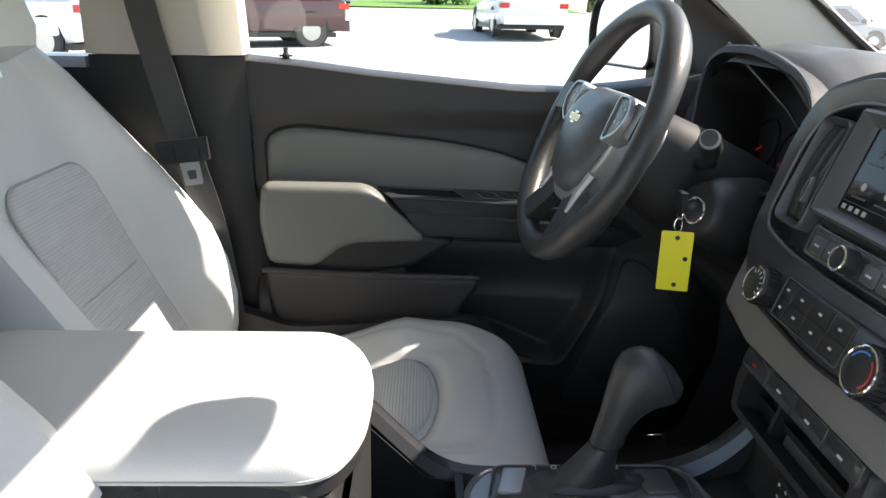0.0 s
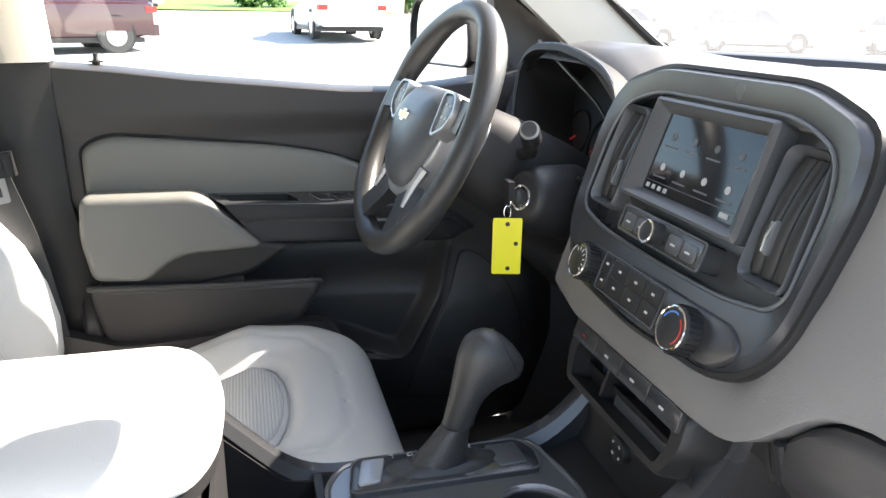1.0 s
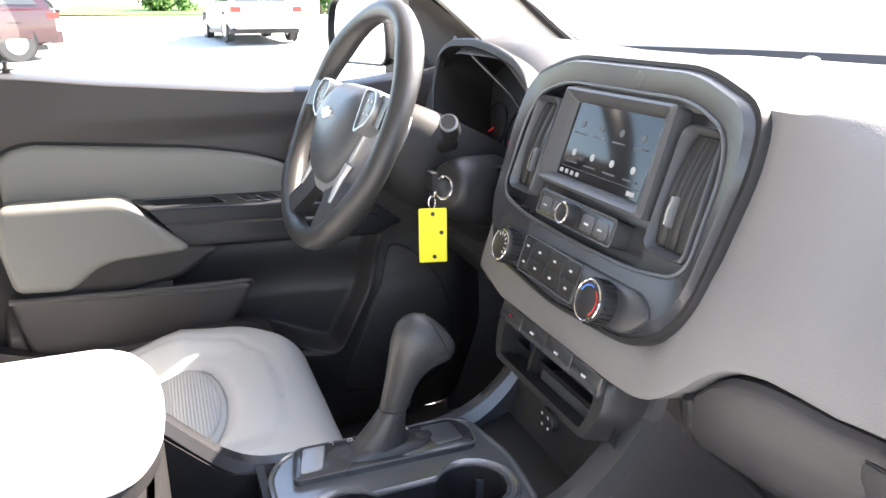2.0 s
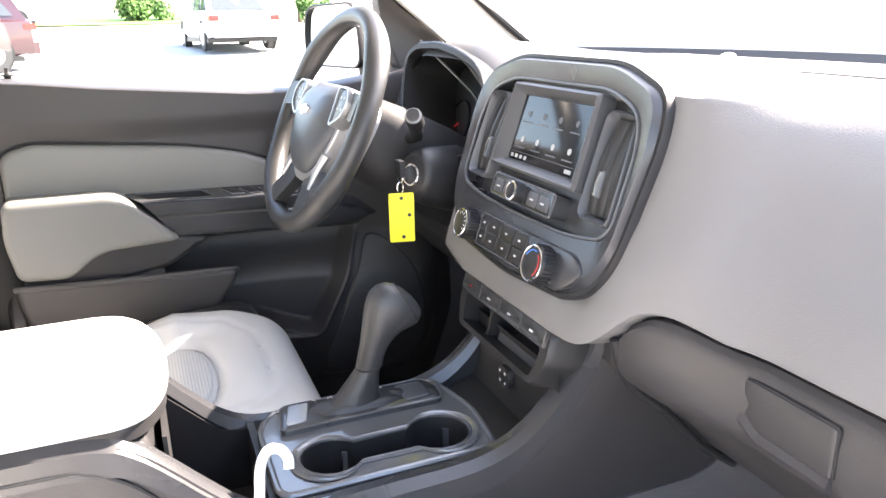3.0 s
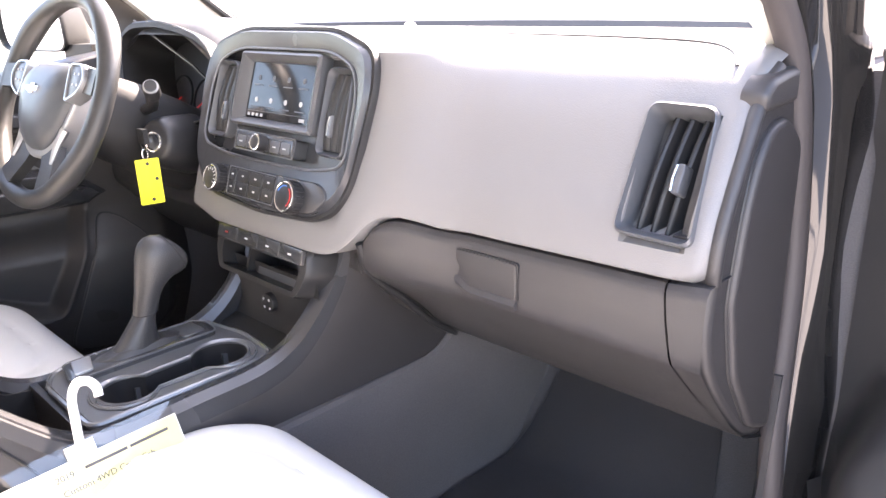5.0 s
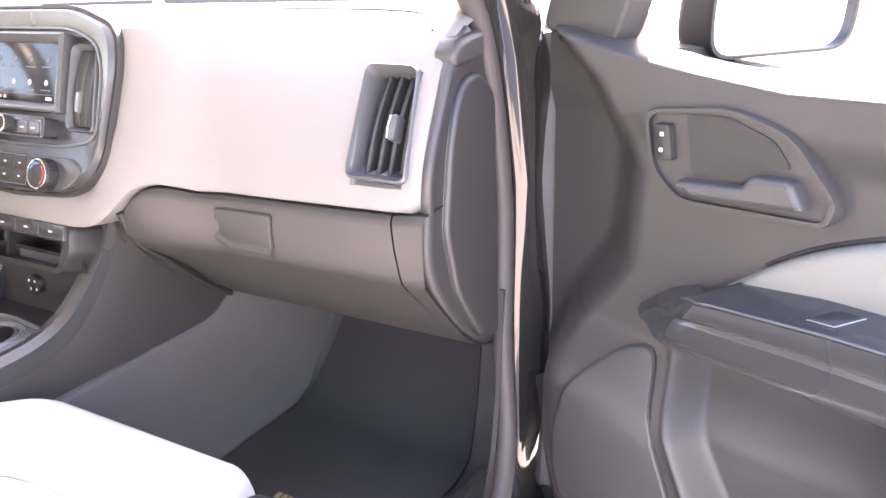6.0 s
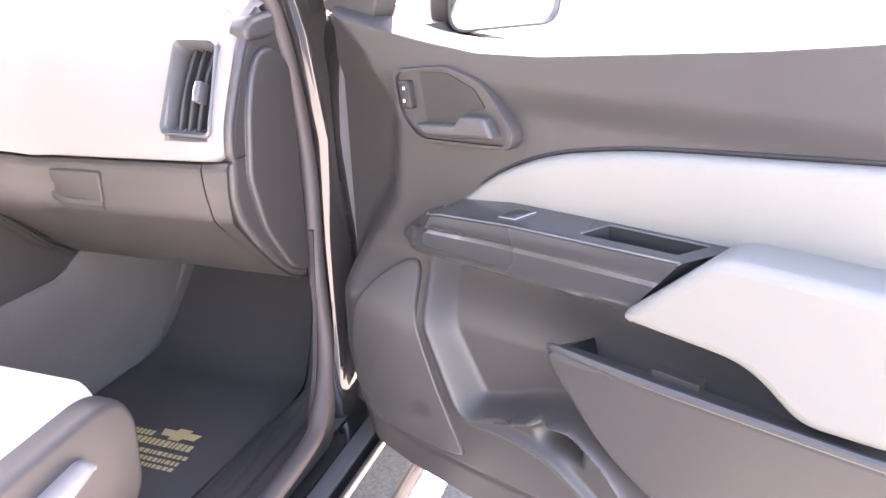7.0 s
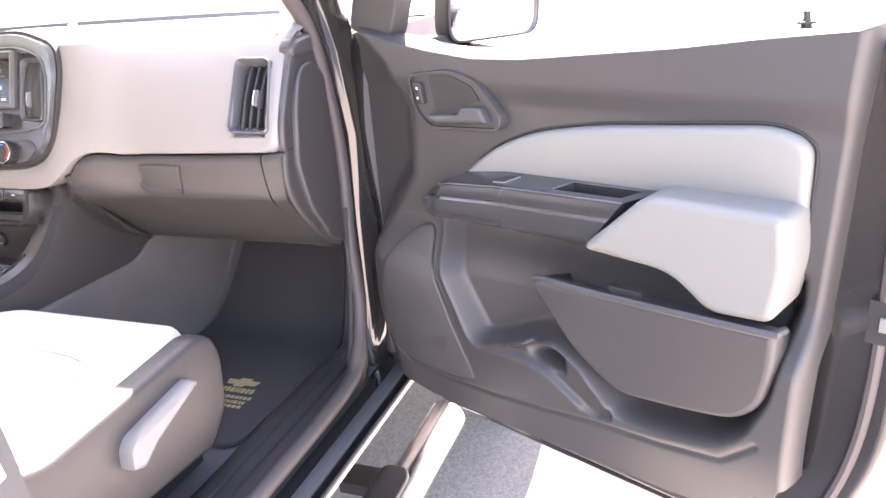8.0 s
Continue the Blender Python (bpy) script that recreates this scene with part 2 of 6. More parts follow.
def ring_plate(outer, inner, d0, d1, w=0.0, d_in=None):
    """A frame between two outlines of equally many points; its inner rim may lie at its own depth."""
    d_in = d1 if d_in is None else d_in
    rings = [[(*p, d0) for p in outer]]
    c = [((a[0] * (1 - k) + b[0] * k), (a[1] * (1 - k) + b[1] * k)) for k in (0.0,) for a, b in zip(outer, inner)]
    mid = lambda k: [(a[0] * (1 - k) + b[0] * k, a[1] * (1 - k) + b[1] * k) for a, b in zip(outer, inner)]
    if w:
        rings += [[(*p, d1 - w * (1 if d1 > d0 else -1)) for p in outer], [(*p, d1) for p in mid(0.25)], [(*p, (d1 + d_in) / 2 if d_in != d1 else d1) for p in mid(0.75)]]
    else:
        rings += [[(*p, d1) for p in outer]]
    rings += [[(*p, d_in) for p in inner], [(*p, d0) for p in inner]]
    return loft(rings, caps=False)


def pierced(outline, hole, d0, d1, depth):
    """A plate with one opening whose walls and bottom go down to depth."""
    bm = bmesh.new()
    flat = bm.faces.layers.int.new("flat")
    rings = [[bm.verts.new((*p, d)) for p in outline] for d in (d0, d1)]
    inner = [[bm.verts.new((*p, d)) for p in hole] for d in (d1, depth)]
    for a, b in (rings, inner):
        for i in range(len(a)):
            j = (i + 1) % len(a)
            bm.faces.new((a[i], a[j], b[j], b[i]))
    every = rings[1] + inner[0]
    for t in tessellate_polygon([[Vector((*p, 0)) for p in outline], [Vector((*p, 0)) for p in hole]]):
        f = bm.faces.new([every[i] for i in t])
        f[flat] = 1
    f = bm.faces.new(inner[1])
    f[flat] = 1
    bmesh.ops.triangulate(bm, faces=[f])
    return bm


def tube(path, r, n=10, closed=False, flat=1.0):
    """A tube along a path; r is one radius or one for each point."""
    pts = [Vector(p) for p in path]
    k = len(pts)
    rings = []
    up = Vector((0.13, 0.31, 0.94))
    for i, p in enumerate(pts):
        t = (pts[(i + 1) % k] - pts[i - 1]) if closed else (pts[min(i + 1, k - 1)] - pts[max(i - 1, 0)])
        t.normalize()
        a = up - t * up.dot(t)
        a = a.normalized() if a.length > 1e-4 else t.orthogonal().normalized()
        up = a
        b = t.cross(a)
        rad = r[i] if isinstance(r, (list, tuple)) else r
        rings.append([p + (a * math.cos(q * 2 * math.pi / n) + b * flat * math.sin(q * 2 * math.pi / n)) * rad for q in range(n)])
    if closed:
        rings.append(rings[0])
        bm = loft(rings, caps=False)
        bmesh.ops.remove_doubles(bm, verts=bm.verts, dist=1e-6)
        return bm
    return loft(rings)


def smooth_path(points, n=6):
    """A Catmull-Rom run through the points."""
    p = [Vector(q) for q in points]
    p = [p[0] * 2 - p[1]] + p + [p[-1] * 2 - p[-2]]
    out = []
    for i in range(1, len(p) - 2):
        for k in range(n):
            t = k / n
            a, b, c, d = p[i - 1:i + 3]
            out.append(0.5 * ((2 * b) + (c - a) * t + (2 * a - 5 * b + 4 * c - d) * t * t + (3 * b - a - 3 * c + d) * t ** 3))
    return out + [p[-2]]


def disc(r, d0, d1, n=32, w=0.0, c=(0, 0)):
    return plate([(c[0] + r * math.cos(2 * math.pi * i / n), c[1] + r * math.sin(2 * math.pi * i / n)) for i in range(n)], d0, d1, w)


def sheet(f, nu, nv):
    """An open skin from f(u, v) with u and v from 0 to 1."""
    return loft([[f(i / nu, j / nv) for i in range(nu + 1)] for j in range(nv + 1)], closed=False)


def frame_of(origin, a, b):
    """The pose whose first two axes run along a and b."""
    a, b = Vector(a).normalized(), Vector(b)
    c = a.cross(b).normalized()
    b = c.cross(a)
    return Matrix(((a.x, b.x, c.x, origin[0]), (a.y, b.y, c.y, origin[1]), (a.z, b.z, c.z, origin[2]), (0, 0, 0, 1)))


def merged(*bms):
    me = bpy.data.meshes.new("tmp")
    out = bmesh.new()
    for b in bms:
        b.to_mesh(me)
        b.free()
        out.from_mesh(me)
        me.clear_geometry()
    bpy.data.meshes.remove(me)
    return out


def text(name, body, size, mat, parent, m, label="", align="LEFT"):
    cu = bpy.data.curves.new(name, "FONT")
    cu.body, cu.size, cu.extrude, cu.align_x = body, size, 0.0003, align
    cu.materials.append(mat)
    ob = new(name, cu)
    ob.parent = parent
    ob.matrix_local = m
    if label:
        ob["label"] = label
    return ob


def bar(name, a0, a1, b0, b1, d, mat, parent, m=None):
    return part(name, box(a0, a1, b0, b1, d, d + 0.0008), mat, parent, m=m, smooth=False)


def smooth(t):
    t = min(1.0, max(0.0, t))
    return t * t * (3 - 2 * t)


def lerp(table, x):
    """A straight-line run through pairs."""
    for (a, p), (b, q) in zip(table, table[1:]):
        if x <= b:
            return p + (q - p) * min(1, max(0, (x - a) / (b - a)))
    return table[-1][1]


def edge_distance(points, S, Z, closed):
    """How far each place of the grid lies from a line of points; inside a closed one it counts positive."""
    best = np.full(S.shape, 9.0)
    inside = np.zeros(S.shape, bool)
    n = len(points)
    for i in range(n if closed else n - 1):
        (x0, y0), (x1, y1) = points[i], points[(i + 1) % n]
        dx, dy = x1 - x0, y1 - y0
        t = np.clip(((S - x0) * dx + (Z - y0) * dy) / (dx * dx + dy * dy + 1e-12), 0, 1)
        best = np.minimum(best, np.hypot(S - x0 - t * dx, Z - y0 - t * dy))
        if closed and dy:
            inside ^= ((y0 > Z) != (y1 > Z)) & (S < x0 + (Z - y0) * dx / dy)
    return np.where(inside, best, -best) if closed else best


def ease(a):
    a = np.clip(a, 0, 1)
    return a * a * (3 - 2 * a)


# ---- ground and surroundings ----
def ground_height(x, y):
    return 0.041 * max(0.0, y - 1.5) * smooth((y - 1.5) / 4) * (1 - 0.85 * smooth((x - 5) / 12))


def build_ground():
    xs = [-900, -300, -100, -40, -20, -10, -5, -2, 0, 2, 5, 7, 9, 11, 13, 15, 17, 20, 30, 45, 100, 300, 900]
    ys = [-900, -300, -100, -40, -20, -10, -5, -2, 0, 1.5, 2.5, 3.5, 4.5, 5.5, 8, 12, 18, 25, 32, 40, 60]
    bm = loft([[(x, y, ground_height(x, y)) for x in xs] for y in ys] + [[(x, 900, ground_height(x, 60)) for x in xs]], closed=False)
    tagged(part("ground", bm, LOT, smooth=True), "pale sunlit asphalt parking lot", "ground", kind="structure")
    # added strip that paints the truck's shade onto the lot
    tagged(part("truck_shade_strip", sheet(lambda u, v: (-2.6 + 5.4 * u, -0.98 + 2.0 * v + 0.02 * math.sin(19 * u), 0.004), 20, 4), SHADED_ASPHALT), "stony asphalt strip darkened for the shade round the truck", "asphalt", kind="structure")
    bm = sheet(lambda u, v: (-70 + 200 * u, 36 + 16 * v, ground_height(-70 + 200 * u, 36 + 16 * v) + 0.05 + 0.1 * math.sin(9 * u)), 60, 6)
    tagged(part("grass_verge", bm, GRASS), "bright green grass verge beyond the lot", "grass", kind="stuff")


def leaf_cloud(centers, count, size, seed):
    rnd = random.Random(seed)
    verts, faces = [], []
    for _ in range(count):
        c, r = rnd.choice(centers)
        d = Vector((rnd.gauss(0, 1), rnd.gauss(0, 1), rnd.gauss(0, 1))).normalized() * r * rnd.random() ** 0.4
        p = Vector(c) + d
        a = Vector((rnd.gauss(0, 1), rnd.gauss(0, 1), rnd.gauss(0, 1))).normalized()
        b = a.orthogonal().normalized()
        s = size * (0.6 + 0.8 * rnd.random())
        k = len(verts)
        verts += [tuple(p + a * s), tuple(p + b * s * 0.6), tuple(p - a * s), tuple(p - b * s * 0.6)]
        faces.append((k, k + 1, k + 2, k + 3))
    me = bpy.data.meshes.new("leaves")
    me.from_pydata(verts, [], faces)
    bm = bmesh.new()
    bm.from_mesh(me)
    bpy.data.meshes.remove(me)
    return bm


def build_tree(x, y, h, seed):
    rnd = random.Random(seed)
    z0 = ground_height(x, y)
    tree = empty("tree", "leafy green tree on the grass verge", "tree", pose(x, y, z0), "verge trees")
    bms = [tube([(0, 0, 0), (0.05, 0.03, h * 0.3), (0.0, 0.1, h * 0.6)], [0.16, 0.12, 0.06], 8)]
    cs = [((0, 0, h * 0.7), h * 0.2)]
    for i in range(7):
        a = i * 0.9 + rnd.random()
        q = (math.cos(a) * h * 0.26, math.sin(a) * h * 0.26, h * (0.5 + 0.4 * rnd.random()))
        bms.append(tube([(0, 0, h * (0.28 + 0.04 * i)), (q[0] * 0.6, q[1] * 0.6, q[2] - 0.2), q], [0.06, 0.04, 0.015], 6))
        cs.append((q, h * 0.16))
    part("trunk", merged(*bms), BARK, tree)
    part("crown", leaf_cloud(cs, 2600, 0.13, seed), LEAF, tree)


def build_car(x, y, turn, paint, label, suv=False, length=4.5, name="parked_car"):
    """A parked car; its nose points along its own +x."""
    h = 1.68 if suv else 1.45
    w = 0.9
    car = empty(name, label, "car", pose(x, y, ground_height(x, y), 0, 0, turn), "parked cars")
    L = length / 2
    belt = 0.98 if suv else 0.9
    low = 0.28
    # lower body: rings along the length
    prof = [(-L, 0.55, belt - 0.02, 0.80), (-L + 0.08, 0.35, belt + 0.02, 0.95), (-L + 0.6, low, belt + 0.02, 1.0), (-0.2, low, belt, 1.0), (L - 1.25, low, belt - 0.03, 1.0), (L - 0.35, low, belt - 0.14, 0.95), (L - 0.06, 0.33, belt - 0.28, 0.86), (L, 0.45, belt - 0.36, 0.74)]
    rings = []
    for px, z0, z1, k in prof:
        ww = w * k
        rings.append([(px, -ww * 0.92, z0), (px, -ww, z0 + 0.15), (px, -ww, (z0 + z1) / 2), (px, -ww * 0.97, z1 - 0.05), (px, -ww * 0.86, z1), (px, ww * 0.86, z1), (px, ww * 0.97, z1 - 0.05), (px, ww, (z0 + z1) / 2), (px, ww, z0 + 0.15), (px, ww * 0.92, z0)])
    part("body", loft(rings), paint, car)
    # cabin
    r0, r1 = (-L + 0.12, -L + 0.45) if suv else (-L + 0.45, -L + 1.15)
    f0, f1 = L - 1.2, L - 1.95
    cab = []
    for k in (0.0, 0.5, 0.92, 1.0):
        z = belt - 0.03 + (h - belt + 0.03) * k
        a, b, ww = r0 + (r1 - r0) * k, f0 + (f1 - f0) * k, w * (0.88 - 0.16 * k)
        cab.append([(a, -ww, z), ((a + b) / 2, -ww * 1.02, z), (b, -ww * 0.95, z), (b + 0.08, 0, z), (b, ww * 0.95, z), ((a + b) / 2, ww * 1.02, z), (a, ww, z), (a - 0.06, 0, z)])
    part("cabin", loft(cab), paint, car)

    def pane(s0, s1, side):
        pts = []
        for s, k in ((s0, 0.12), (s1, 0.12), (s1 - 0.06, 0.82), (s0 + 0.06, 0.82)):
            z = belt + (h - belt) * k
            a, b, ww = r0 + (r1 - r0) * k, f0 + (f1 - f0) * k, w * (0.88 - 0.16 * k)
            pts.append((a + (b - a) * s, side * (ww * 1.02 + 0.006), z))
        return loft([pts, [(p[0], p[1] - side * 0.03, p[2]) for p in pts]])
    for side in (-1, 1):
        for s0, s1 in ((0.06, 0.3), (0.33, 0.62), (0.65, 0.93)):
            part("side_window", pane(s0, s1, side), CAR_GLASS, car, "dark glass")
    for end in (0, 1):
        pts = []
        for q, k in ((-1, 0.12), (1, 0.12), (1, 0.85), (-1, 0.85)):
            z = belt + (h - belt) * k
            a, b, ww = r0 + (r1 - r0) * k, f0 + (f1 - f0) * k, w * (0.88 - 0.16 * k)
            pts.append(((b + 0.05 if end else a - 0.035), q * ww * 0.82, z))
        part("windscreen" if end else "rear_window", loft([pts, [(p[0] + (-0.1 if end else 0.1), p[1], p[2]) for p in pts]]), CAR_GLASS, car, "dark glass")
    for px in (-L + 0.85, L - 0.9):
        for side in (-1, 1):
            part("wheel_arch", disc(0.385, -0.02, 0.02, 28, 0.004), DEEP, car, "dark wheel arch", pose(px, side * (w - 0.026), 0.36, 90))
            wheel = part("wheel", disc(0.33, -0.1, 0.1, 28, 0.03), TYRE, car, "black tyre", pose(px, side * (w - 0.105), 0.33, 90))
            part("rim", disc(0.2, -0.104, 0.104, 20, 0.02), STEEL, wheel, "silver alloy rim")
    for side in (-1, 1):
        part("tail_lamp", box(-L - 0.01, -L + 0.22, side * w * 0.70, side * w * 0.955, belt - 0.19, belt - 0.07, 0.03), TAIL, car, "red lens")
        part("headlamp", box(L - 0.3, L - 0.02, side * w * 0.55, side * w * 0.88, belt - 0.33, belt - 0.2, 0.02), CHROME, car, "clear headlamp")
        part("door_mirror", box(L - 1.45, L - 1.25, side * w * 0.98, side * (w + 0.2), belt + 0.02, belt + 0.18, 0.03), BLACK_PLASTIC if paint is not CAR_WHITE else paint, car)
    part("bumper", box(-L - 0.05, -L + 0.15, -w * 0.85, w * 0.85, 0.32, 0.55, 0.04), paint, car)
    part("sill_trim", box(-L + 0.3, L - 0.3, -w * 0.97, w * 0.97, 0.2, 0.3, 0.02), BLACK_PLASTIC, car)
    return car


build_ground()
build_car(2.05, 20.8, 96, CAR_WHITE, "white sedan with red tail lamps parked in the lot", False, 4.4)
build_car(-4.6, 16.4, 203, CAR_MAROON, "dark maroon crossover parked in the lot", True, 4.7)
build_car(-7.8, 13.6, 160, CAR_WHITE, "white crossover with red tail lamps in the lot", True, 4.7)
build_car(-6.0, 35.0, 8, CAR_SILVER, "silver minivan far off in the lot", True, 4.9)
build_car(17.0, 31.5, -36, CAR_GREY, "dark grey crossover in a row of parked cars", True, 4.6)
build_car(19.2, 25.7, -36, CAR_WHITE, "white crossover in a row of parked cars", True, 4.7)
build_car(24.5, 23.0, -36, CAR_SILVER, "silver crossover in a row of parked cars", True, 4.6)
build_car(29.5, 18.0, -36, CAR_GREY, "grey sedan in a row of parked cars", False, 4.6)
build_car(14.5, 34.0, -36, CAR_WHITE, "white sedan in a row of parked cars", False, 4.6)
build_tree(3.5, 42, 5, 3)
build_tree(9, 44, 6, 4)
build_tree(-6, 43, 5, 5)
build_tree(20, 40, 6, 6)
for bx, seed in ((0.6, 8), (9.2, 9)):
    rnd = random.Random(seed)
    clumps = [((bx + rnd.uniform(-0.9, 0.9), 40 + rnd.uniform(-0.5, 0.5), ground_height(bx, 40) + rnd.uniform(0.3, 1.2)), rnd.uniform(0.35, 0.6)) for _ in range(12)]
    bush = empty("bush", "leafy green bush at the edge of the grass", "bush", pose(bx, 40, ground_height(bx, 40)), "verge bushes")
    stems = [tube([(0, 0, 0), (0.3 * math.cos(q), 0.3 * math.sin(q), 0.5), (0.55 * math.cos(q), 0.4 * math.sin(q), 0.9)], [0.03, 0.02, 0.01], 6) for q in (0.3, 1.7, 3.0, 4.4)]
    part("stem", merged(*stems), BARK, bush)
    part("foliage", leaf_cloud([((c[0] - bx, c[1] - 40, c[2] - ground_height(bx, 40)), r) for c, r in clumps], 2400, 0.1, seed), LEAF, bush)


# ---- truck body and cabin shell ----
def build_shell():
    # cabin floor with the tunnel and the rising toe board
    def floor_at(u, v):
        y = -0.74 + 1.48 * u
        x = -2.2 + 2.9 * v
        z = 0.6 + 0.3 * smooth((x - 0.28) / 0.42) * 1.0
        z += 0.16 * smooth((0.18 - abs(y)) / 0.08)
        return (x, y, z)
    side = [(-0.12, 0.862), (-0.152, 0.862), (-0.158, 0.856), (-0.166, 0.75), (-0.178, 0.66), (-0.20, 0.60), (-0.12, 0.60)]
    rings = [[(x, y - 0.01 * smooth((x - 0.15) / 0.3), z + 0.05 * smooth((x - 0.15) / 0.12) * (z > 0.7)) for y, z in side] for x in (-0.17, -0.05, 0.05, 0.15, 0.18, 0.21, 0.24, 0.27, 0.4, 0.66)]
    tagged(part("tunnel_carpet", loft(rings), CARPET), "grey carpet up the side of the centre tunnel", "carpet", kind="structure")
    tagged(part("floor", sheet(floor_at, 40, 50), CARPET), "grey carpeted truck cabin floor", "floor", kind="structure")
    tagged(part("firewall", box(0.66, 0.74, -0.76, 0.76, 0.5, 1.36), CARPET), "dark carpeted bulkhead under the dashboard", "bulkhead", kind="structure")
    tagged(part("ceiling", box(-2.2, -0.15, -0.66, 0.66, 1.70, 1.76, 0.02), BEIGE), "beige headliner under the roof", "ceiling", kind="structure")
    tagged(part("roof_skin", box(-2.28, -0.15, -0.66, 0.66, 1.763, 1.785, 0.01), PAINT), "black painted truck roof", "roof", kind="structure")
    tagged(part("wall_rear", box(-2.28, -2.2, -0.76, 0.76, 0.5, 1.74), BEIGE), "beige rear cabin wall", "wall", kind="structure")
    tagged(part("wall_left", box(0.08, 0.74, 0.70, 0.78, 0.5, 1.36), CARPET), "dark trimmed footwell side wall", "wall", kind="structure")
    tagged(part("wall_right", box(0.30, 0.74, -0.78, -0.70, 0.5, 1.36), CARPET), "dark trimmed footwell side wall", "wall", kind="structure")
    # hood seen past the windscreen
    def hood(u, v):
        x, y = 0.42 + 1.2 * v, -0.8 + 1.6 * u
        return (x, y, 1.33 - 0.12 * v - 0.12 * (abs(y) / 0.8) ** 3)
    tagged(part("hood", sheet(hood, 16, 8), PAINT), "black painted hood", "hood", kind="structure")
    # nose of the truck ahead of the doors
    arch = [(1.30 + 0.46 * math.cos(q * math.pi / 12), 0.42 + 0.46 * math.sin(q * math.pi / 12)) for q in range(13)]
    side = [(0.52, 0.42), (0.52, 1.16), (0.7, 1.2), (1.7, 1.12), (2.0, 1.0), (2.05, 0.5), (1.9, 0.42)] + arch
    for k in (1, -1):
        m = frame_of((0, 0, 0), (1, 0, 0), (0, 0, 1))
        tagged(part("front_fender", plate(side, -k * 0.70, -k * 0.90, 0.03, 3), PAINT, None, "", m), "black painted front fender", "body panel", kind="structure")
    tagged(part("engine_bay", box(0.76, 2.0, -0.69, 0.69, 0.45, 1.15, 0.03), BLACK_PLASTIC), "dark engine bay under the hood", "body panel", kind="structure")
    for k in (1, -1):
        wheel = empty("truck_wheel", "black truck tyre on an alloy rim in the wheel arch", "wheel", pose(1.30, k * 0.78, 0.375, 90), "truck wheels")
        part("tyre", disc(0.375, -0.11, 0.11, 40, 0.04), TYRE, wheel, "black tyre")
        part("rim", disc(0.23, -0.114, 0.114, 32, 0.02), STEEL, wheel, "alloy rim")
    # far side: rear door and pillars
    pill = part("pillar_trim", loft([[(-1.01, 0.66, z), (-1.01, 0.74, z), (-0.75 + dx, 0.74, z), (-0.75 + dx, 0.68, z), (-0.80 + dx, 0.655, z)] for z, dx in ((1.385, 0), (1.55, -0.01), (1.72, -0.06))]), BEIGE)
    tagged(pill, "beige plastic trim on the door pillar", "pillar", kind="structure")
    low = part("pillar_lower", loft([[(-1.01, 0.67, z), (-1.01, 0.74, z), (-0.745 + dx, 0.74, z), (-0.745 + dx, 0.685, z), (-0.80 + dx, 0.665, z)] for z, dx in ((0.6, 0.06), (0.9, 0.05), (1.15, 0.0), (1.383, -0.003))]), BLACK_PLASTIC)
    tagged(low, "black plastic lower door pillar trim", "pillar", kind="structure")
    tagged(part("rear_door_panel", box(-1.95, -1.012, 0.68, 0.76, 0.6, 1.36, 0.02), BLACK_PLASTIC), "black rear door panel", "door panel", kind="structure")
    tagged(part("window_ledge", box(-1.95, -1.012, 0.66, 0.76, 1.362, 1.38, 0.008), SATIN), "grey window ledge of the rear door", "ledge", kind="structure")
    tagged(part("rear_quarter", box(-2.2, -1.95, 0.66, 0.76, 0.6, 1.72), BEIGE), "beige rear quarter trim", "trim", kind="structure")
    # near side: rear door closed behind the open one
    tagged(part("wall_rear_door", box(-2.2, -1.03, -0.80, -0.70, 0.55, 1.38, 0.02), PAINT), "black closed rear door of the truck", "door", kind="structure")
    tagged(part("pillar_near", loft([[(-1.03, -0.80, z), (-1.03, -0.66, z), (-0.93, -0.66, z), (-0.90, -0.74, z), (-0.93, -0.80, z)] for z in (0.58, 1.0, 1.4, 1.74)]), BLACK_PLASTIC), "black plastic door pillar trim", "pillar", kind="structure")
    # windscreen posts and screen
    for k, yy in ((1, 0.66), (-1, -0.66)):
        path = [(0.38, yy + k * 0.04, 1.36), (0.27, yy + k * 0.03, 1.435), (0.13, yy, 1.54), (-0.02, yy - k * 0.04, 1.65), (-0.16, yy - k * 0.06, 1.715)]
        rings = []
        out = 0.03 if k > 0 else 0.0
        for p in smooth_path(path, 4):
            rings.append([(p[0] - 0.075, p[1] - k * 0.015, p[2] - 0.055), (p[0] - 0.03, p[1] - k * 0.022, p[2] - 0.01), (p[0] + 0.012, p[1] - k * 0.016, p[2] + 0.012), (p[0] + 0.012, p[1] + k * out, p[2] + 0.012), (p[0] - 0.07, p[1] + k * (out + 0.005), p[2] - 0.05)])
        tagged(part("windscreen_post", loft(rings), BEIGE), "beige trim of the windscreen post", "pillar", kind="structure")
        seal = [(p[0] + 0.016, p[1] - k * 0.02, p[2] + 0.016) for p in smooth_path(path, 4)]
        tagged(part("screen_edge_band", tube(seal, 0.009, 8), RUBBER), "black edge band of the windscreen", "trim", kind="structure")

    def screen(u, v):
        y = -0.62 + 1.24 * u
        bow = 0.14 * (1 - (y / 0.62) ** 2)
        return (0.36 + bow * (1 - 0.6 * v) - 0.49 * v, y * (1 - 0.08 * v), 1.395 + 0.30 * v)
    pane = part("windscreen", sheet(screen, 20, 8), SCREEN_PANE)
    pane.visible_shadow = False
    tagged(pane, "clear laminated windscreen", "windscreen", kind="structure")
    base = [(0.345 + 0.13 * (1 - (y / 0.62) ** 2), y, 1.395) for y in [-0.62 + 0.062 * i for i in range(21)]]
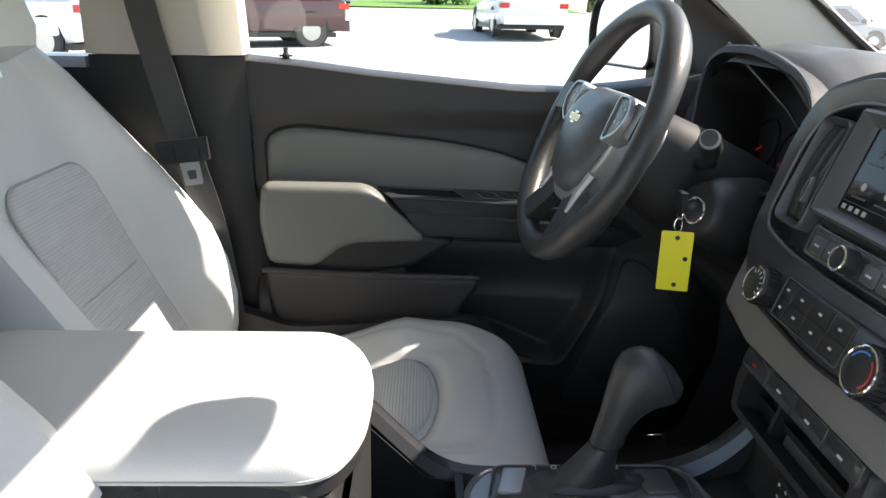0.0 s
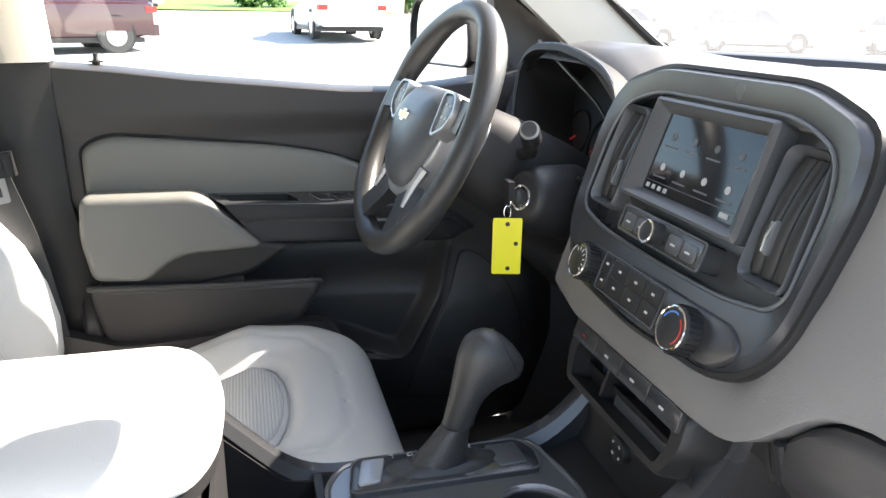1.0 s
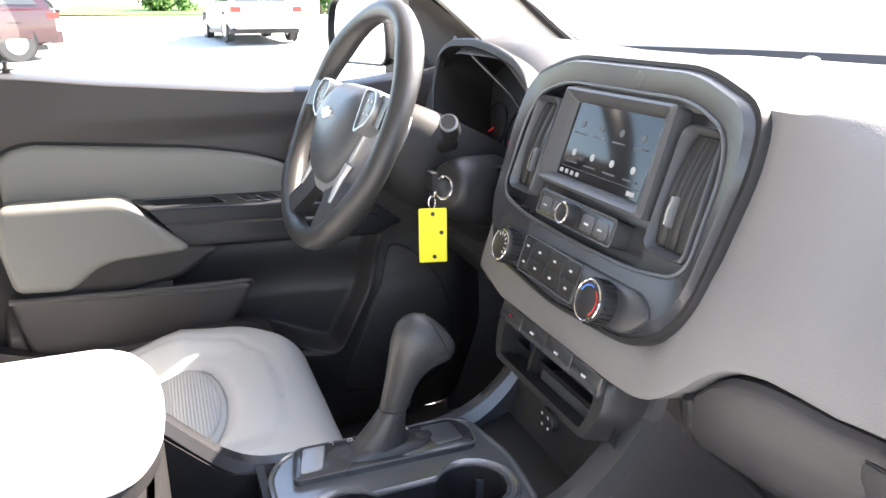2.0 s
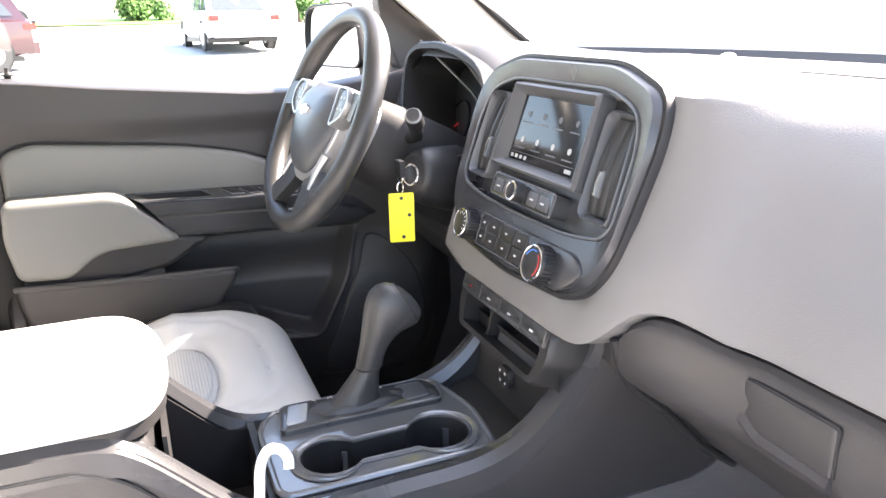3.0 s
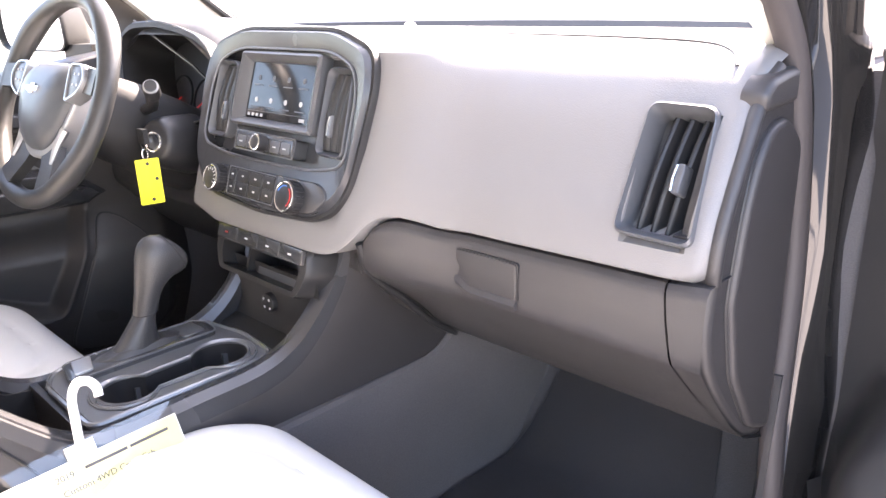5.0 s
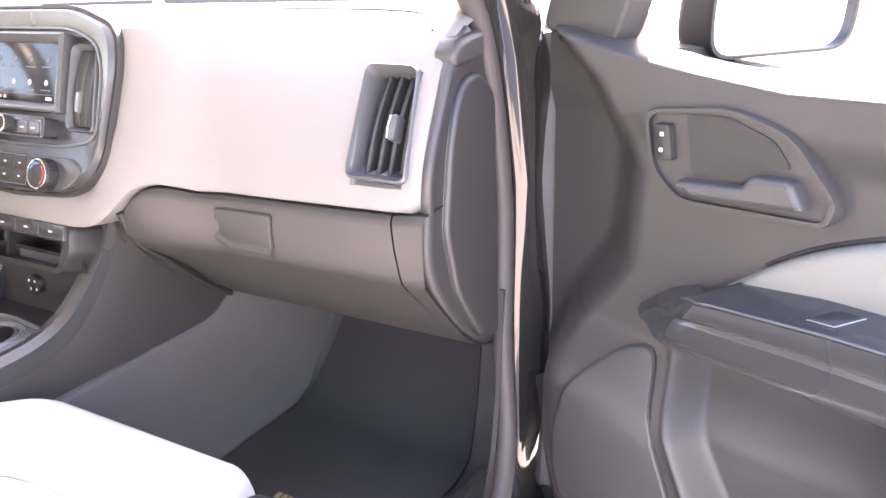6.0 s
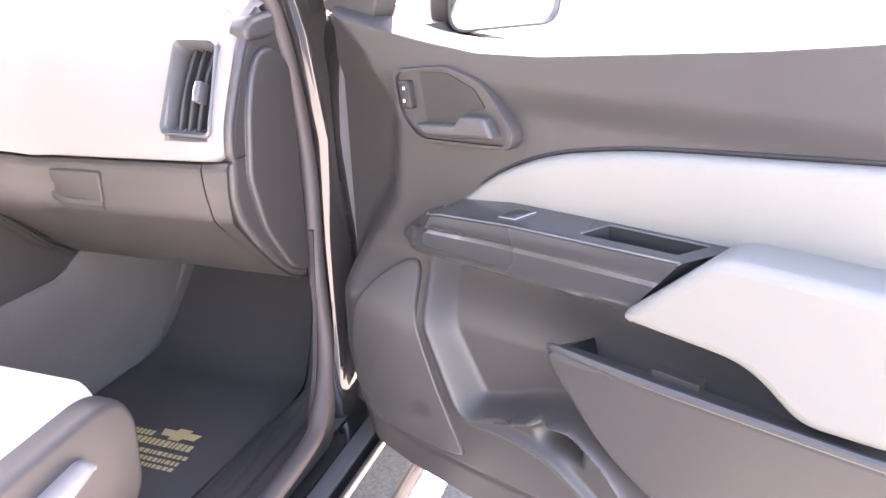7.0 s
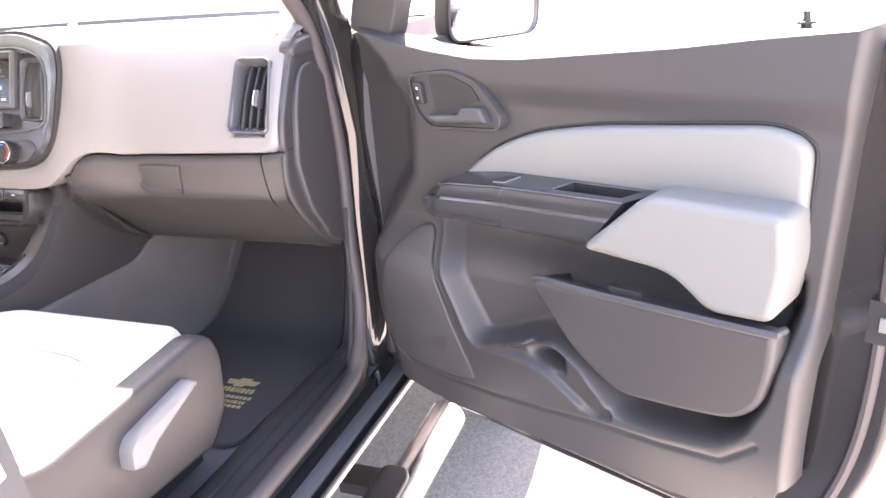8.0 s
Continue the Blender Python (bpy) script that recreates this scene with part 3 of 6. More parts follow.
    tagged(part("cowl_band", tube(base, [0.012 + 0.010 * (1 - i / 20) for i in range(21)], 8, flat=1.6), RUBBER), "black band along the windscreen base", "trim", kind="structure")
    tagged(part("header_rail", box(-0.22, -0.135, -0.60, 0.60, 1.678, 1.75, 0.02), BEIGE), "beige header above the windscreen", "trim", kind="structure")
    for k in (1, -1):
        tagged(part("roof_rail", box(-2.2, -0.14, k * 0.63 - 0.05, k * 0.63 + 0.05, 1.63, 1.75, 0.02), BEIGE), "beige roof rail trim", "trim", kind="structure")


build_shell()


def build_rear_view_mirror():
    mi = empty("rear_view_mirror", "black interior mirror hung from the windscreen", "mirror", frame_of((-0.075, -0.10, 1.59), (0.22, -1, 0), (0.1, 0, 1)))
    part("housing", plate(rounded([(-0.12, -0.034), (0.12, -0.034), (0.128, 0.0), (0.11, 0.036), (-0.11, 0.036), (-0.128, 0.0)], 0.025), 0.03, -0.006, 0.01), BLACK_PLASTIC, mi)
    part("glass", plate(rounded([(-0.114, -0.03), (0.114, -0.03), (0.122, 0.0), (0.105, 0.031), (-0.105, 0.031), (-0.122, 0.0)], 0.022), 0.03, 0.033), MIRROR, mi, "mirror glass")
    part("stem", tube([(0.05, 0.0, 0.0), (0.06, 0.05, -0.05), (0.06, 0.075, -0.08)], 0.009, 8), BLACK_PLASTIC, mi)


build_rear_view_mirror()


# ---- near door opening ----
def build_opening():
    ridge = [(-0.60, 0.585), (-0.615, 0.62), (-0.64, 0.636), (-0.665, 0.638), (-0.668, 0.632), (-0.674, 0.632), (-0.677, 0.638), (-0.70, 0.64), (-0.703, 0.634), (-0.709, 0.634), (-0.712, 0.64), (-0.745, 0.64), (-0.752, 0.625), (-0.752, 0.58)]
    rings = []
    for x in (-1.03, -0.6, -0.2, 0.05, 0.14):
        rings.append([(x, y, z) for y, z in ridge])
    rings.append([(0.18, -0.70 + (y + 0.70) * 0.75, z + 0.014) for y, z in ridge])
    rings.append([(0.225, -0.71 + (y + 0.71) * 0.3, z + 0.045) for y, z in ridge])
    tagged(part("sill_plate", loft(rings), DARK_PLASTIC), "ribbed dark plastic door sill plate", "sill", kind="structure")
    sect = [(-0.75, 0.60), (-0.783, 0.606), (-0.821, 0.604), (-0.823, 0.591), (-0.835, 0.591), (-0.837, 0.602), (-0.8425, 0.60), (-0.842, 0.588), (-0.80, 0.54), (-0.745, 0.46), (-0.705, 0.40), (-0.70, 0.58)]
    tagged(part("rocker_panel", loft([[(x, y, z) for y, z in sect] for x in (-2.2, -1.0, -0.3, 0.1, 0.5, 1.2)]), PAINT), "black painted rocker panel below the sill", "body panel", kind="structure")
    # added lighter strip: the sheen on the black rocker paint, given as colour
    tagged(part("rocker_sheen", loft([[(x, y, z) for y, z in ((-0.786, 0.604), (-0.788, 0.6105), (-0.803, 0.613), (-0.817, 0.6105), (-0.819, 0.602))] for x in (-1.0, -0.6, -0.2, 0.1, 0.24)]), SLATE), "grey strip that imitates the reflection along the rocker panel", "trim", kind="structure")
    tagged(part("rocker_seal", tube([(x, -0.8395, 0.601) for x in (-1.0, -0.5, 0.0, 0.24)], 0.0045, 6), SEAL), "rubber strip along the rocker edge", "seal", kind="structure")
    # hinge post
    rings = []
    for z, x in ((0.58, 0.22), (0.75, 0.235), (0.95, 0.245), (1.15, 0.265), (1.33, 0.225), (1.44, 0.17), (1.56, 0.03), (1.70, -0.16)):
        rings.append([tuple(p) for p in smooth_path([(x - 0.005, -0.70, z), (x + 0.01, -0.735, z), (x + 0.05, -0.752 - 0.008 * math.sin(9 * z), z), (x + 0.072, -0.752 - 0.006 * math.sin(7 * z), z), (x + 0.088, -0.735, z), (x + 0.12, -0.715, z), (x + 0.35, -0.71, z)], 4)] + [(x + 0.35, -0.70, z)])
    tagged(part("hinge_post", loft(rings), PAINT), "black painted door hinge post", "body panel", kind="structure")
    seal = smooth_path([(-1.0, -0.758, 0.645), (-0.4, -0.758, 0.645), (0.02, -0.758, 0.652), (0.125, -0.748, 0.685), (0.198, -0.73, 0.77), (0.22, -0.714, 0.93), (0.238, -0.706, 1.13), (0.205, -0.70, 1.33), (0.15, -0.692, 1.435), (-0.02, -0.68, 1.58), (-0.22, -0.66, 1.69)], 6)
    tagged(part("door_seal", tube(seal, 0.016, 10), SEAL), "grey-brown rubber seal round the door opening", "seal", kind="structure")
    hw = empty("hinge_hardware", "black steel hinges and check strap on the post", "hinge", pose(0.31, -0.775, 1.03))
    part("check_bracket", box(-0.015, 0.02, -0.01, 0.01, -0.03, 0.03, 0.004), STEEL, hw, "bare steel bracket")
    part("check_arm", tube([(0.0, 0.0, 0.0), (0.02, -0.05, 0.0), (0.03, -0.1, 0.0)], 0.008, 8), RUBBER, hw)
    for z in (-0.21, 0.23):
        leaf = part("hinge_leaf", box(-0.01, 0.07, -0.027, -0.003, z - 0.045, z + 0.045, 0.005), PAINT, hw)
        part("hinge_pin", tube([(0.06, -0.035, z - 0.06), (0.06, -0.035, z + 0.06)], 0.011, 10), PAINT, leaf)
    wire = part("wiring_boot", tube(smooth_path([(0.3, -0.77, 0.92), (0.31, -0.82, 0.9), (0.30, -0.87, 0.92), (0.27, -0.90, 0.94)], 5), [0.022 - 0.004 * (i % 2) for i in range(16)], 10), RUBBER)
    tagged(wire, "ribbed black rubber wiring boot at the hinge", "cable")
    # tubular side step
    step = empty("side_step", "chrome tubular side step under the sill", "side step")
    part("bar", tube(smooth_path([(-1.9, -0.82, 0.44), (-1.75, -0.87, 0.41), (-1.0, -0.868, 0.41), (0.2, -0.866, 0.41), (0.30, -0.865, 0.41), (0.325, -0.865, 0.41), (0.335, -0.865, 0.41), (0.338, -0.865, 0.41)], 5), [0.047] * 31 + [0.043, 0.04, 0.034, 0.024, 0.012], 18), STEP_CHROME, step)
    tread = rounded([(-0.17, -0.036), (0.14, -0.036), (0.17, -0.016), (0.17, 0.036), (-0.17, 0.036)], 0.02)
    for x in (-1.3, -0.105):
        part("step_pad", plate(tread, 0.436, 0.4595, 0.006, 3), RUBBER, step, "black rubber tread pad", pose(x, -0.852, 0))
    for x in (-1.4, 0.085):
        part("bracket", box(x - 0.035, x + 0.035, -0.85, -0.70, 0.365, 0.395, 0.008), BLACK_PLASTIC, step, "black steel bracket")


build_opening()


# ---- dashboard ----
def build_dash():
    dash = empty("dashboard", "two-tone grey and black truck dashboard", "dashboard")
    seam = [(-0.70, 1.176), (-0.66, 1.172), (-0.45, 1.168), (-0.345, 1.167), (-0.315, 1.172), (-0.29, 1.1755), (-0.27, 1.174), (-0.255, 1.169), (-0.24, 1.158), (-0.227, 1.143), (-0.213, 1.130), (-0.197, 1.118), (-0.18, 1.112), (-0.165, 1.109), (-0.13, 1.107), (0.13, 1.107), (0.2, 1.12), (0.3, 1.14), (0.70, 1.15)]

    def face(u, v):
        y = 0.21 - 0.909 * (1 - (1 - u) ** 1.7)
        zs = lerp(seam, y) + 0.03 * (1 - math.sqrt(max(0.0, 1 - (max(0.0, -0.672 - y) / 0.034) ** 2)))
        bulge = -0.044 * smooth((y + 0.40) / 0.18)
        # up the raked face, then over the roll to the top
        back = 0.055 - 0.035 * smooth((-0.655 - y) / 0.03)
        pts = [(back + 0.35 * (zs - 1.16), zs - 0.006), (0.012 + 0.35 * (zs - 1.16), zs), (0.008 + 0.40 * (zs - 1.16), zs + 0.012), (0.022, 1.222), (0.038, 1.258), (0.06, 1.30), (0.08, 1.332), (0.105, 1.361), (0.14, 1.384), (0.19, 1.397), (0.26, 1.403), (0.35, 1.402), (0.43, 1.395), (0.50, 1.37)]
        run = smooth_path([(p[0], 0, p[1]) for p in pts], 4)
        q = run[round(v * (len(run) - 1))]
        x, z = q[0], q[2]
        z = max(z, zs - 0.006)
        e = min(1.0, max(0.0, -0.684 - y) / 0.02)
        roll = 0.02 * (1 - math.sqrt(1 - e * e))
        x += bulge * smooth((1.41 - z) / 0.05) + roll
        # swell that carries the panel up to the rim of the centre stack
        rim = -0.034 + 0.34 * (z - 1.177)
        x += min(0.0, rim - x) * smooth((y + 0.34) / 0.11) * (1 - smooth((x - 0.12) / 0.08)) * smooth((z - 1.20) / 0.06)
        # hollow behind the centre stack
        x += 0.05 * smooth((0.19 - abs(y)) / 0.03) * smooth((z - 1.165) / 0.02) * smooth((1.375 - z) / 0.03)
        x += 0.075 * smooth((0.037 - abs(y + 0.637)) / 0.006) * smooth((z - 1.209) / 0.008) * smooth((1.330 - z) / 0.008)
        return (x, y, z - roll * 0.9 * smooth((z - 1.3) / 0.05))
    part("upper_panel", sheet(face, 110, 52), LIGHT_VINYL, dash, "light grey soft-touch panel")

    def far_top(u, v):
        y = 0.17 + 0.53 * u
        pts = [(0.03, 1.40), (0.06, 1.42), (0.12, 1.428), (0.2, 1.42), (0.3, 1.405), (0.42, 1.395), (0.5, 1.37)]
        k = v * (len(pts) - 1)
        i = min(int(k), len(pts) - 2)
        x, z = (pts[i][q] + (pts[i + 1][q] - pts[i][q]) * (k - i) for q in (0, 1))
        return (x + 0.05 * smooth((u - 0.75) / 0.25), y, z - 0.055 * smooth((u - 0.62) / 0.3) - 0.06 * smooth((0.33 - u) / 0.3) * (1 - 0.55 * v))
    part("driver_top", sheet(far_top, 20, 18), SOFT_DARK, dash, "dark soft-touch top")
    # lower side in dark plastic: glove box lid, end piece and driver's knee panel
    def lower(y0, y1, cut=0.0, cut0=0.0):
        def f(u, v):
            y = y0 + (y1 - y0) * u
            zs = lerp(seam, y) - 0.004
            pts = [(0.10, zs), (0.018, zs), (0.010, zs - 0.008), (0.006, zs - 0.04), (0.007, 1.09), (0.010, 1.08), (0.03, 1.055), (0.062, 1.018), (0.105, 0.972), (0.15, 0.935), (0.21, 0.91), (0.34, 0.91)]
            k = v * (len(pts) - 1)
            i = min(int(k), len(pts) - 2)
            x, z = (pts[i][q] + (pts[i + 1][q] - pts[i][q]) * (k - i) for q in (0, 1))
            yy = y - max(0, 1.165 - z) * (cut * u + cut0 * (1 - u))
            x += (-0.044 * smooth((y + 0.40) / 0.18) + 0.05 * smooth((y + 0.222) / 0.08)) * smooth((z - 1.0) / 0.13) if y < 0 else 0.0
            return (x, yy, z)
        return sheet(f, 24, 40)
    lid = part("glove_box_lid", lower(-0.226, -0.6585, 0.16), DARK_PLASTIC, dash, "dark grey glove box lid")
    part("lid_side", lower(-0.12, -0.2225), DARK_PLASTIC, dash, "dark panel between console and glove box")
    paddle = rounded([(-0.038, -0.016), (0.05, -0.016), (0.05, 0.031), (-0.05, 0.031), (-0.05, 0.0)], [0.014, 0.004, 0.005, 0.005, 0.012])
    latch = part("latch", plate(paddle, -0.01, 0.003, 0.002), DARK_PLASTIC, lid, "dark grey latch paddle", frame_of((0.0065, -0.42, 1.115), (0, -1, 0), (0.02, 0, 1)))
    part("groove", ring_plate([(p[0] * 1.04, (p[1] - 0.0025) * 1.06 + 0.0025) for p in paddle], paddle, -0.004, 0.0014), BLACK_PLASTIC, latch)
    part("pull", loft([[(-0.05 + 0.1 * t, -0.010 - 0.012 * smooth(t * 4) + dy, dz) for dy, dz in ((0.006, -0.004), (0.007, 0.003), (0.0, 0.007), (-0.006, 0.005), (-0.007, -0.006))] for t in (0.0, 0.08, 0.16, 0.25, 0.5, 0.8, 1.0)]), DARK_PLASTIC, latch, "curved finger lip")
    part("end_piece", lower(-0.661, -0.706, 0.0, 0.16), DARK_PLASTIC, dash, "dark grey end trim")
    part("knee_panel", lower(0.70, 0.20), BLACK_PLASTIC, dash, "black panel under the steering column")
    part("lid_trim", tube(smooth_path([(-0.036, -0.2235, 1.132), (-0.026, -0.2235, 1.098), (-0.008, -0.2245, 1.07), (0.026, -0.2255, 1.04), (0.058, -0.2255, 1.008), (0.10, -0.2255, 0.966), (0.15, -0.2255, 0.93)], 5), 0.0055, 8), BLACK_PLASTIC, dash, "dark trim strip")
    # end cap toward the open door
    cap = [(0.03, 1.165), (0.022, 1.11), (0.034, 1.07), (0.067, 1.02), (0.11, 0.972), (0.155, 0.932), (0.215, 0.905), (0.215, 1.36), (0.16, 1.37), (0.125, 1.355), (0.098, 1.33), (0.076, 1.30), (0.04, 1.222)]
    part("end_cap", plate(rounded(cap, 0.02), 0.66, 0.703, 0.012, 4), DARK_PLASTIC, dash, "dark plastic end cap", frame_of((0, 0, 0), (1, 0, 0), (0, 0, 1)))
    cap2 = [(0.078, 1.237), (0.06, 1.138), (0.085, 1.045), (0.15, 0.952), (0.208, 0.925), (0.208, 1.29), (0.16, 1.325), (0.12, 1.318), (0.097, 1.29)]
    part("access_cover", plate(rounded(cap2, 0.018), 0.695, 0.712, 0.007, 4), DARK_PLASTIC, dash, "removable fuse cover", frame_of((0, 0, 0), (1, 0, 0), (0, 0, 1)))
    part("cover_groove", tube([(a, -0.7035, b) for a, b in rounded(cap2, 0.018)], 0.0018, 6, True), BLACK_PLASTIC, dash)
    part("pillar_foot", plate(rounded([(0.095, 1.335), (0.09, 1.354), (0.108, 1.368), (0.15, 1.374), (0.175, 1.374), (0.175, 1.337)], 0.008), 0.685, 0.713, 0.008, 3), DARK_PLASTIC, dash, "dark foot of the windscreen post trim", frame_of((0, 0, 0), (1, 0, 0), (0, 0, 1)))
    part("kick_panel", loft([[(0.13 + dx, -0.712, z), (0.16 + dx, -0.702, z), (0.20 + dx, -0.688, z), (0.30, -0.676, z), (0.5, -0.668, z), (0.5, -0.70, z), (0.13 + dx, -0.72, z)] for z, dx in ((0.60, 0.0), (0.66, 0.01), (0.74, 0.045), (0.84, 0.065), (0.95, 0.075), (1.0, 0.08))]), DARK_PLASTIC, dash, "dark kick panel")
    edge = smooth_path([(0.034, -0.700, 1.172), (0.029, -0.7025, 1.19), (0.034, -0.703, 1.222), (0.05, -0.703, 1.258), (0.072, -0.703, 1.30), (0.092, -0.702, 1.332), (0.116, -0.70, 1.356), (0.15, -0.697, 1.374)], 5)
    part("end_strip", tube(edge, 0.008, 10), DARK_PLASTIC, dash, "dark edge strip of the panel")
    part("corner_fill", box(0.03, 0.08, -0.7005, -0.655, 1.166, 1.215, 0.003), DARK_PLASTIC, dash)
    # light sensor and seam on the top
    part("light_sensor", disc(0.012, 0, 0.012, 20, 0.008), WHITE_PLASTIC, dash, "small round light sensor", pose(0.305, 0.015, 1.399))
    part("airbag_seam", tube(smooth_path([(0.21, -0.20, 1.3995), (0.205, -0.35, 1.399), (0.195, -0.50, 1.398), (0.18, -0.60, 1.3955), (0.155, -0.645, 1.389), (0.125, -0.665, 1.3765)], 5), 0.0022, 6), DARK_PLASTIC, dash)
    for i in range(2):
        bar("airbag_mark", 0.105, 0.111, -0.585 - 0.022 * i - 0.014, -0.585 - 0.022 * i, 1.378, DARK_PLASTIC, dash)
    return dash


def build_vent(parent, m, outline, slats, tab, broad=1.0, raised=0.0):
    """A dash vent with upright slats, drawn in its own plane."""
    vent = part("vent", ring_plate(rounded(outline, 0.014), rounded([(p[0] * 0.8, p[1] * 0.86) for p in outline], 0.010), -0.03, 0.006, 0.003, -0.014), SLATE, parent, "slate grey air vent", m)
    # near-black plate; the depth shade of the throat is in its colour
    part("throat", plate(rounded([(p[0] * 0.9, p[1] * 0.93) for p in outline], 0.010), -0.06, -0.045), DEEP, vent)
    ys = [p[1] for p in outline]
    y0, y1 = min(ys) * 0.86, max(ys) * 0.86
    for s in slats:
        pts = [(s * 0.93 + 0.012 * (k / 6 - 0.5) * 0.6, y0 + (y1 - y0) * k / 6, -0.014 + 0.006 * math.sin(math.pi * k / 6)) for k in range(7)]
        rings = [[(p[0] - 0.004 * broad, p[1], p[2] - 0.009 + raised), (p[0] - 0.0026 * broad, p[1], p[2] - 0.0055 + raised), (p[0], p[1], p[2] - 0.0045 + raised), (p[0] + 0.0026 * broad, p[1], p[2] - 0.006 + raised), (p[0] + 0.0042 * broad, p[1], p[2] - 0.010 + raised), (p[0] + 0.009, p[1], p[2] - 0.028), (p[0] + 0.003, p[1], p[2] - 0.03)] for p in pts]
        part("slat", loft(rings), BLACK_PLASTIC, vent)
    part("tab", plate(rounded([(tab[0] - 0.006, tab[1] - 0.016), (tab[0] + 0.003, tab[1] - 0.016), (tab[0] + 0.003, tab[1] + 0.016), (tab[0] - 0.006, tab[1] + 0.016)], 0.003), -0.018, 0.002, 0.002), SLATE, vent, "slate tab")
    part("tab_edge", tube([(tab[0] - 0.006, tab[1] - 0.014, 0.002), (tab[0] - 0.0068, tab[1], 0.0028), (tab[0] - 0.006, tab[1] + 0.014, 0.002)], 0.0016, 8), CHROME, vent, "chrome tab edge")
    return vent


dash = build_dash()
build_vent(dash, frame_of((0.047, -0.637, 1.275), (0.0, -1, -0.02), (0.48, 0.01, 1)), [(-0.043, -0.073), (0.048, -0.073), (0.035, 0.073), (-0.042, 0.073)], [-0.023, -0.005, 0.013], (0.014, -0.005))


# ---- centre stack ----
def build_stack():
    M = frame_of((-0.030, 0, 1.177), (0, -1, 0), (0.34, 0, 1))
    zz = lambda z: (z - 1.188) * 1.056
    stack = empty("center_stack", "black centre stack with screen, vents and climate controls", "control panel", M)
    P = lambda pts: [(a, zz(z)) for a, z in pts]
    F = 0.018
    outer = rounded(P([(-0.12, 1.421), (0.12, 1.421), (0.207, 1.394), (0.218, 1.343), (0.207, 1.22), (0.187, 1.183), (0.14, 1.16), (0, 1.151), (-0.14, 1.16), (-0.187, 1.183), (-0.207, 1.22), (-0.218, 1.343), (-0.207, 1.394)]), 0.03, 4)
    pod = rounded(P([(-0.12, 1.39), (0.12, 1.39), (0.176, 1.37), (0.191, 1.335), (0.192, 1.252), (0.178, 1.236), (0.12, 1.226), (0, 1.224), (-0.12, 1.226), (-0.178, 1.236), (-0.192, 1.252), (-0.191, 1.335), (-0.176, 1.37)]), 0.03, 4)
    part("bezel", ring_plate(outer, pod, -0.12, F + 0.004, 0.012, F - 0.002), BEZEL, stack, "dark satin bezel")
    big = [(p[0] * 1.022, (p[1] - 0.1) * 1.025 + 0.1) for p in outer]
    part("outer_lip", ring_plate(big, [(p[0] * 0.985, (p[1] - 0.1) * 0.985 + 0.1) for p in outer], -0.12, F - 0.004, 0.006), BLACK_PLASTIC, stack, "black surround")
    part("pod_rim", tube([(p[0], p[1], F - 0.001) for p in pod], 0.0022, 8, True), SLATE, stack, "satin line round the screen pod")
    part("pod", plate(pod, -0.03, 0.0), BEZEL, stack)
    # screen in its tapered frame
    fo = rounded(P([(-0.107, 1.384), (0.107, 1.384), (0.112, 1.273), (-0.112, 1.273)]), 0.006, 3)
    fi = rounded(P([(-0.085, 1.370), (0.085, 1.370), (0.085, 1.286), (-0.085, 1.286)]), 0.003, 3)
    part("screen_frame", ring_plate(fo, fi, 0.0, 0.024, 0.003, 0.010), SLATE, stack, "satin grey screen frame")
    scr = part("screen", plate(fi, 0.0, 0.0105), SCREEN, stack, "glossy touch screen showing round icons")
    for r in range(2):
        for c in range(4):
            a, b = -0.06 + 0.04 * c, zz(1.347 - 0.033 * r)
            part("icon", disc(0.0042, 0.0106, 0.0111, 20, c=(a, b)), ICON_GREY if r == 0 else ICON, scr)
            bar("icon_label", a - 0.012, a + 0.012, b - 0.0125, b - 0.0105, 0.0106, ICON_GREY, scr)
    for c in range(4):
        a = -0.075 + 0.012 * c
        bar("status_icon", a - 0.003, a + 0.003, zz(1.289), zz(1.289) + 0.005, 0.0106, ICON, scr)
    bar("screen_line", -0.08, 0.08, zz(1.2965), zz(1.2965) + 0.0008, 0.0106, ICON_GREY, scr)
    bar("temperature_mark", 0.062, 0.076, zz(1.289), zz(1.289) + 0.005, 0.0106, ICON, scr)
    # vents beside the screen
    for k in (-1, 1):
        o = [(-0.029, -0.066), (0.034, -0.066), (0.027, 0.062), (-0.03, 0.062)]
        o = o if k > 0 else [(-p[0], p[1]) for p in o][::-1]
        build_vent(stack, pose(k * 0.150, zz(1.311), 0.012), o, [-0.0175, 0.0, 0.0175], (-0.006 * k, -0.022), 1.85, 0.014)
    # radio strip
    ro = rounded(P([(-0.081, 1.264), (0.081, 1.264), (0.081, 1.236), (-0.081, 1.236)]), 0.005, 3)
    strip = part("radio_strip", plate(ro, 0.0, 0.024, 0.003), GLOSS_BLACK, stack, "gloss black radio strip")
    for a in (-0.06, -0.033, 0.033, 0.06):
        part("button", plate(rounded([(a - 0.012, zz(1.240)), (a + 0.012, zz(1.240)), (a + 0.012, zz(1.257)), (a - 0.012, zz(1.257))], 0.003, 3), 0.02, 0.0256, 0.001), SLATE, strip)
        bar("mark", a - 0.004, a + 0.004, zz(1.247), zz(1.247) + 0.002, 0.0258, MARK, strip)
    part("strip_edge", tube([(p[0], p[1], 0.0232) for p in ro], 0.0012, 6, True), SLATE, strip)
    vol = part("volume_knob", disc(0.013, 0.0, 0.022, 28, 0.003), BLACK_PLASTIC, stack, "black volume knob with chrome ring", pose(0, zz(1.250), 0.018))
    part("ring", tube([(0.0115 * math.cos(i * 0.2244), 0.0115 * math.sin(i * 0.2244), 0.0215) for i in range(28)], 0.0016, 6, True), CHROME, vol)
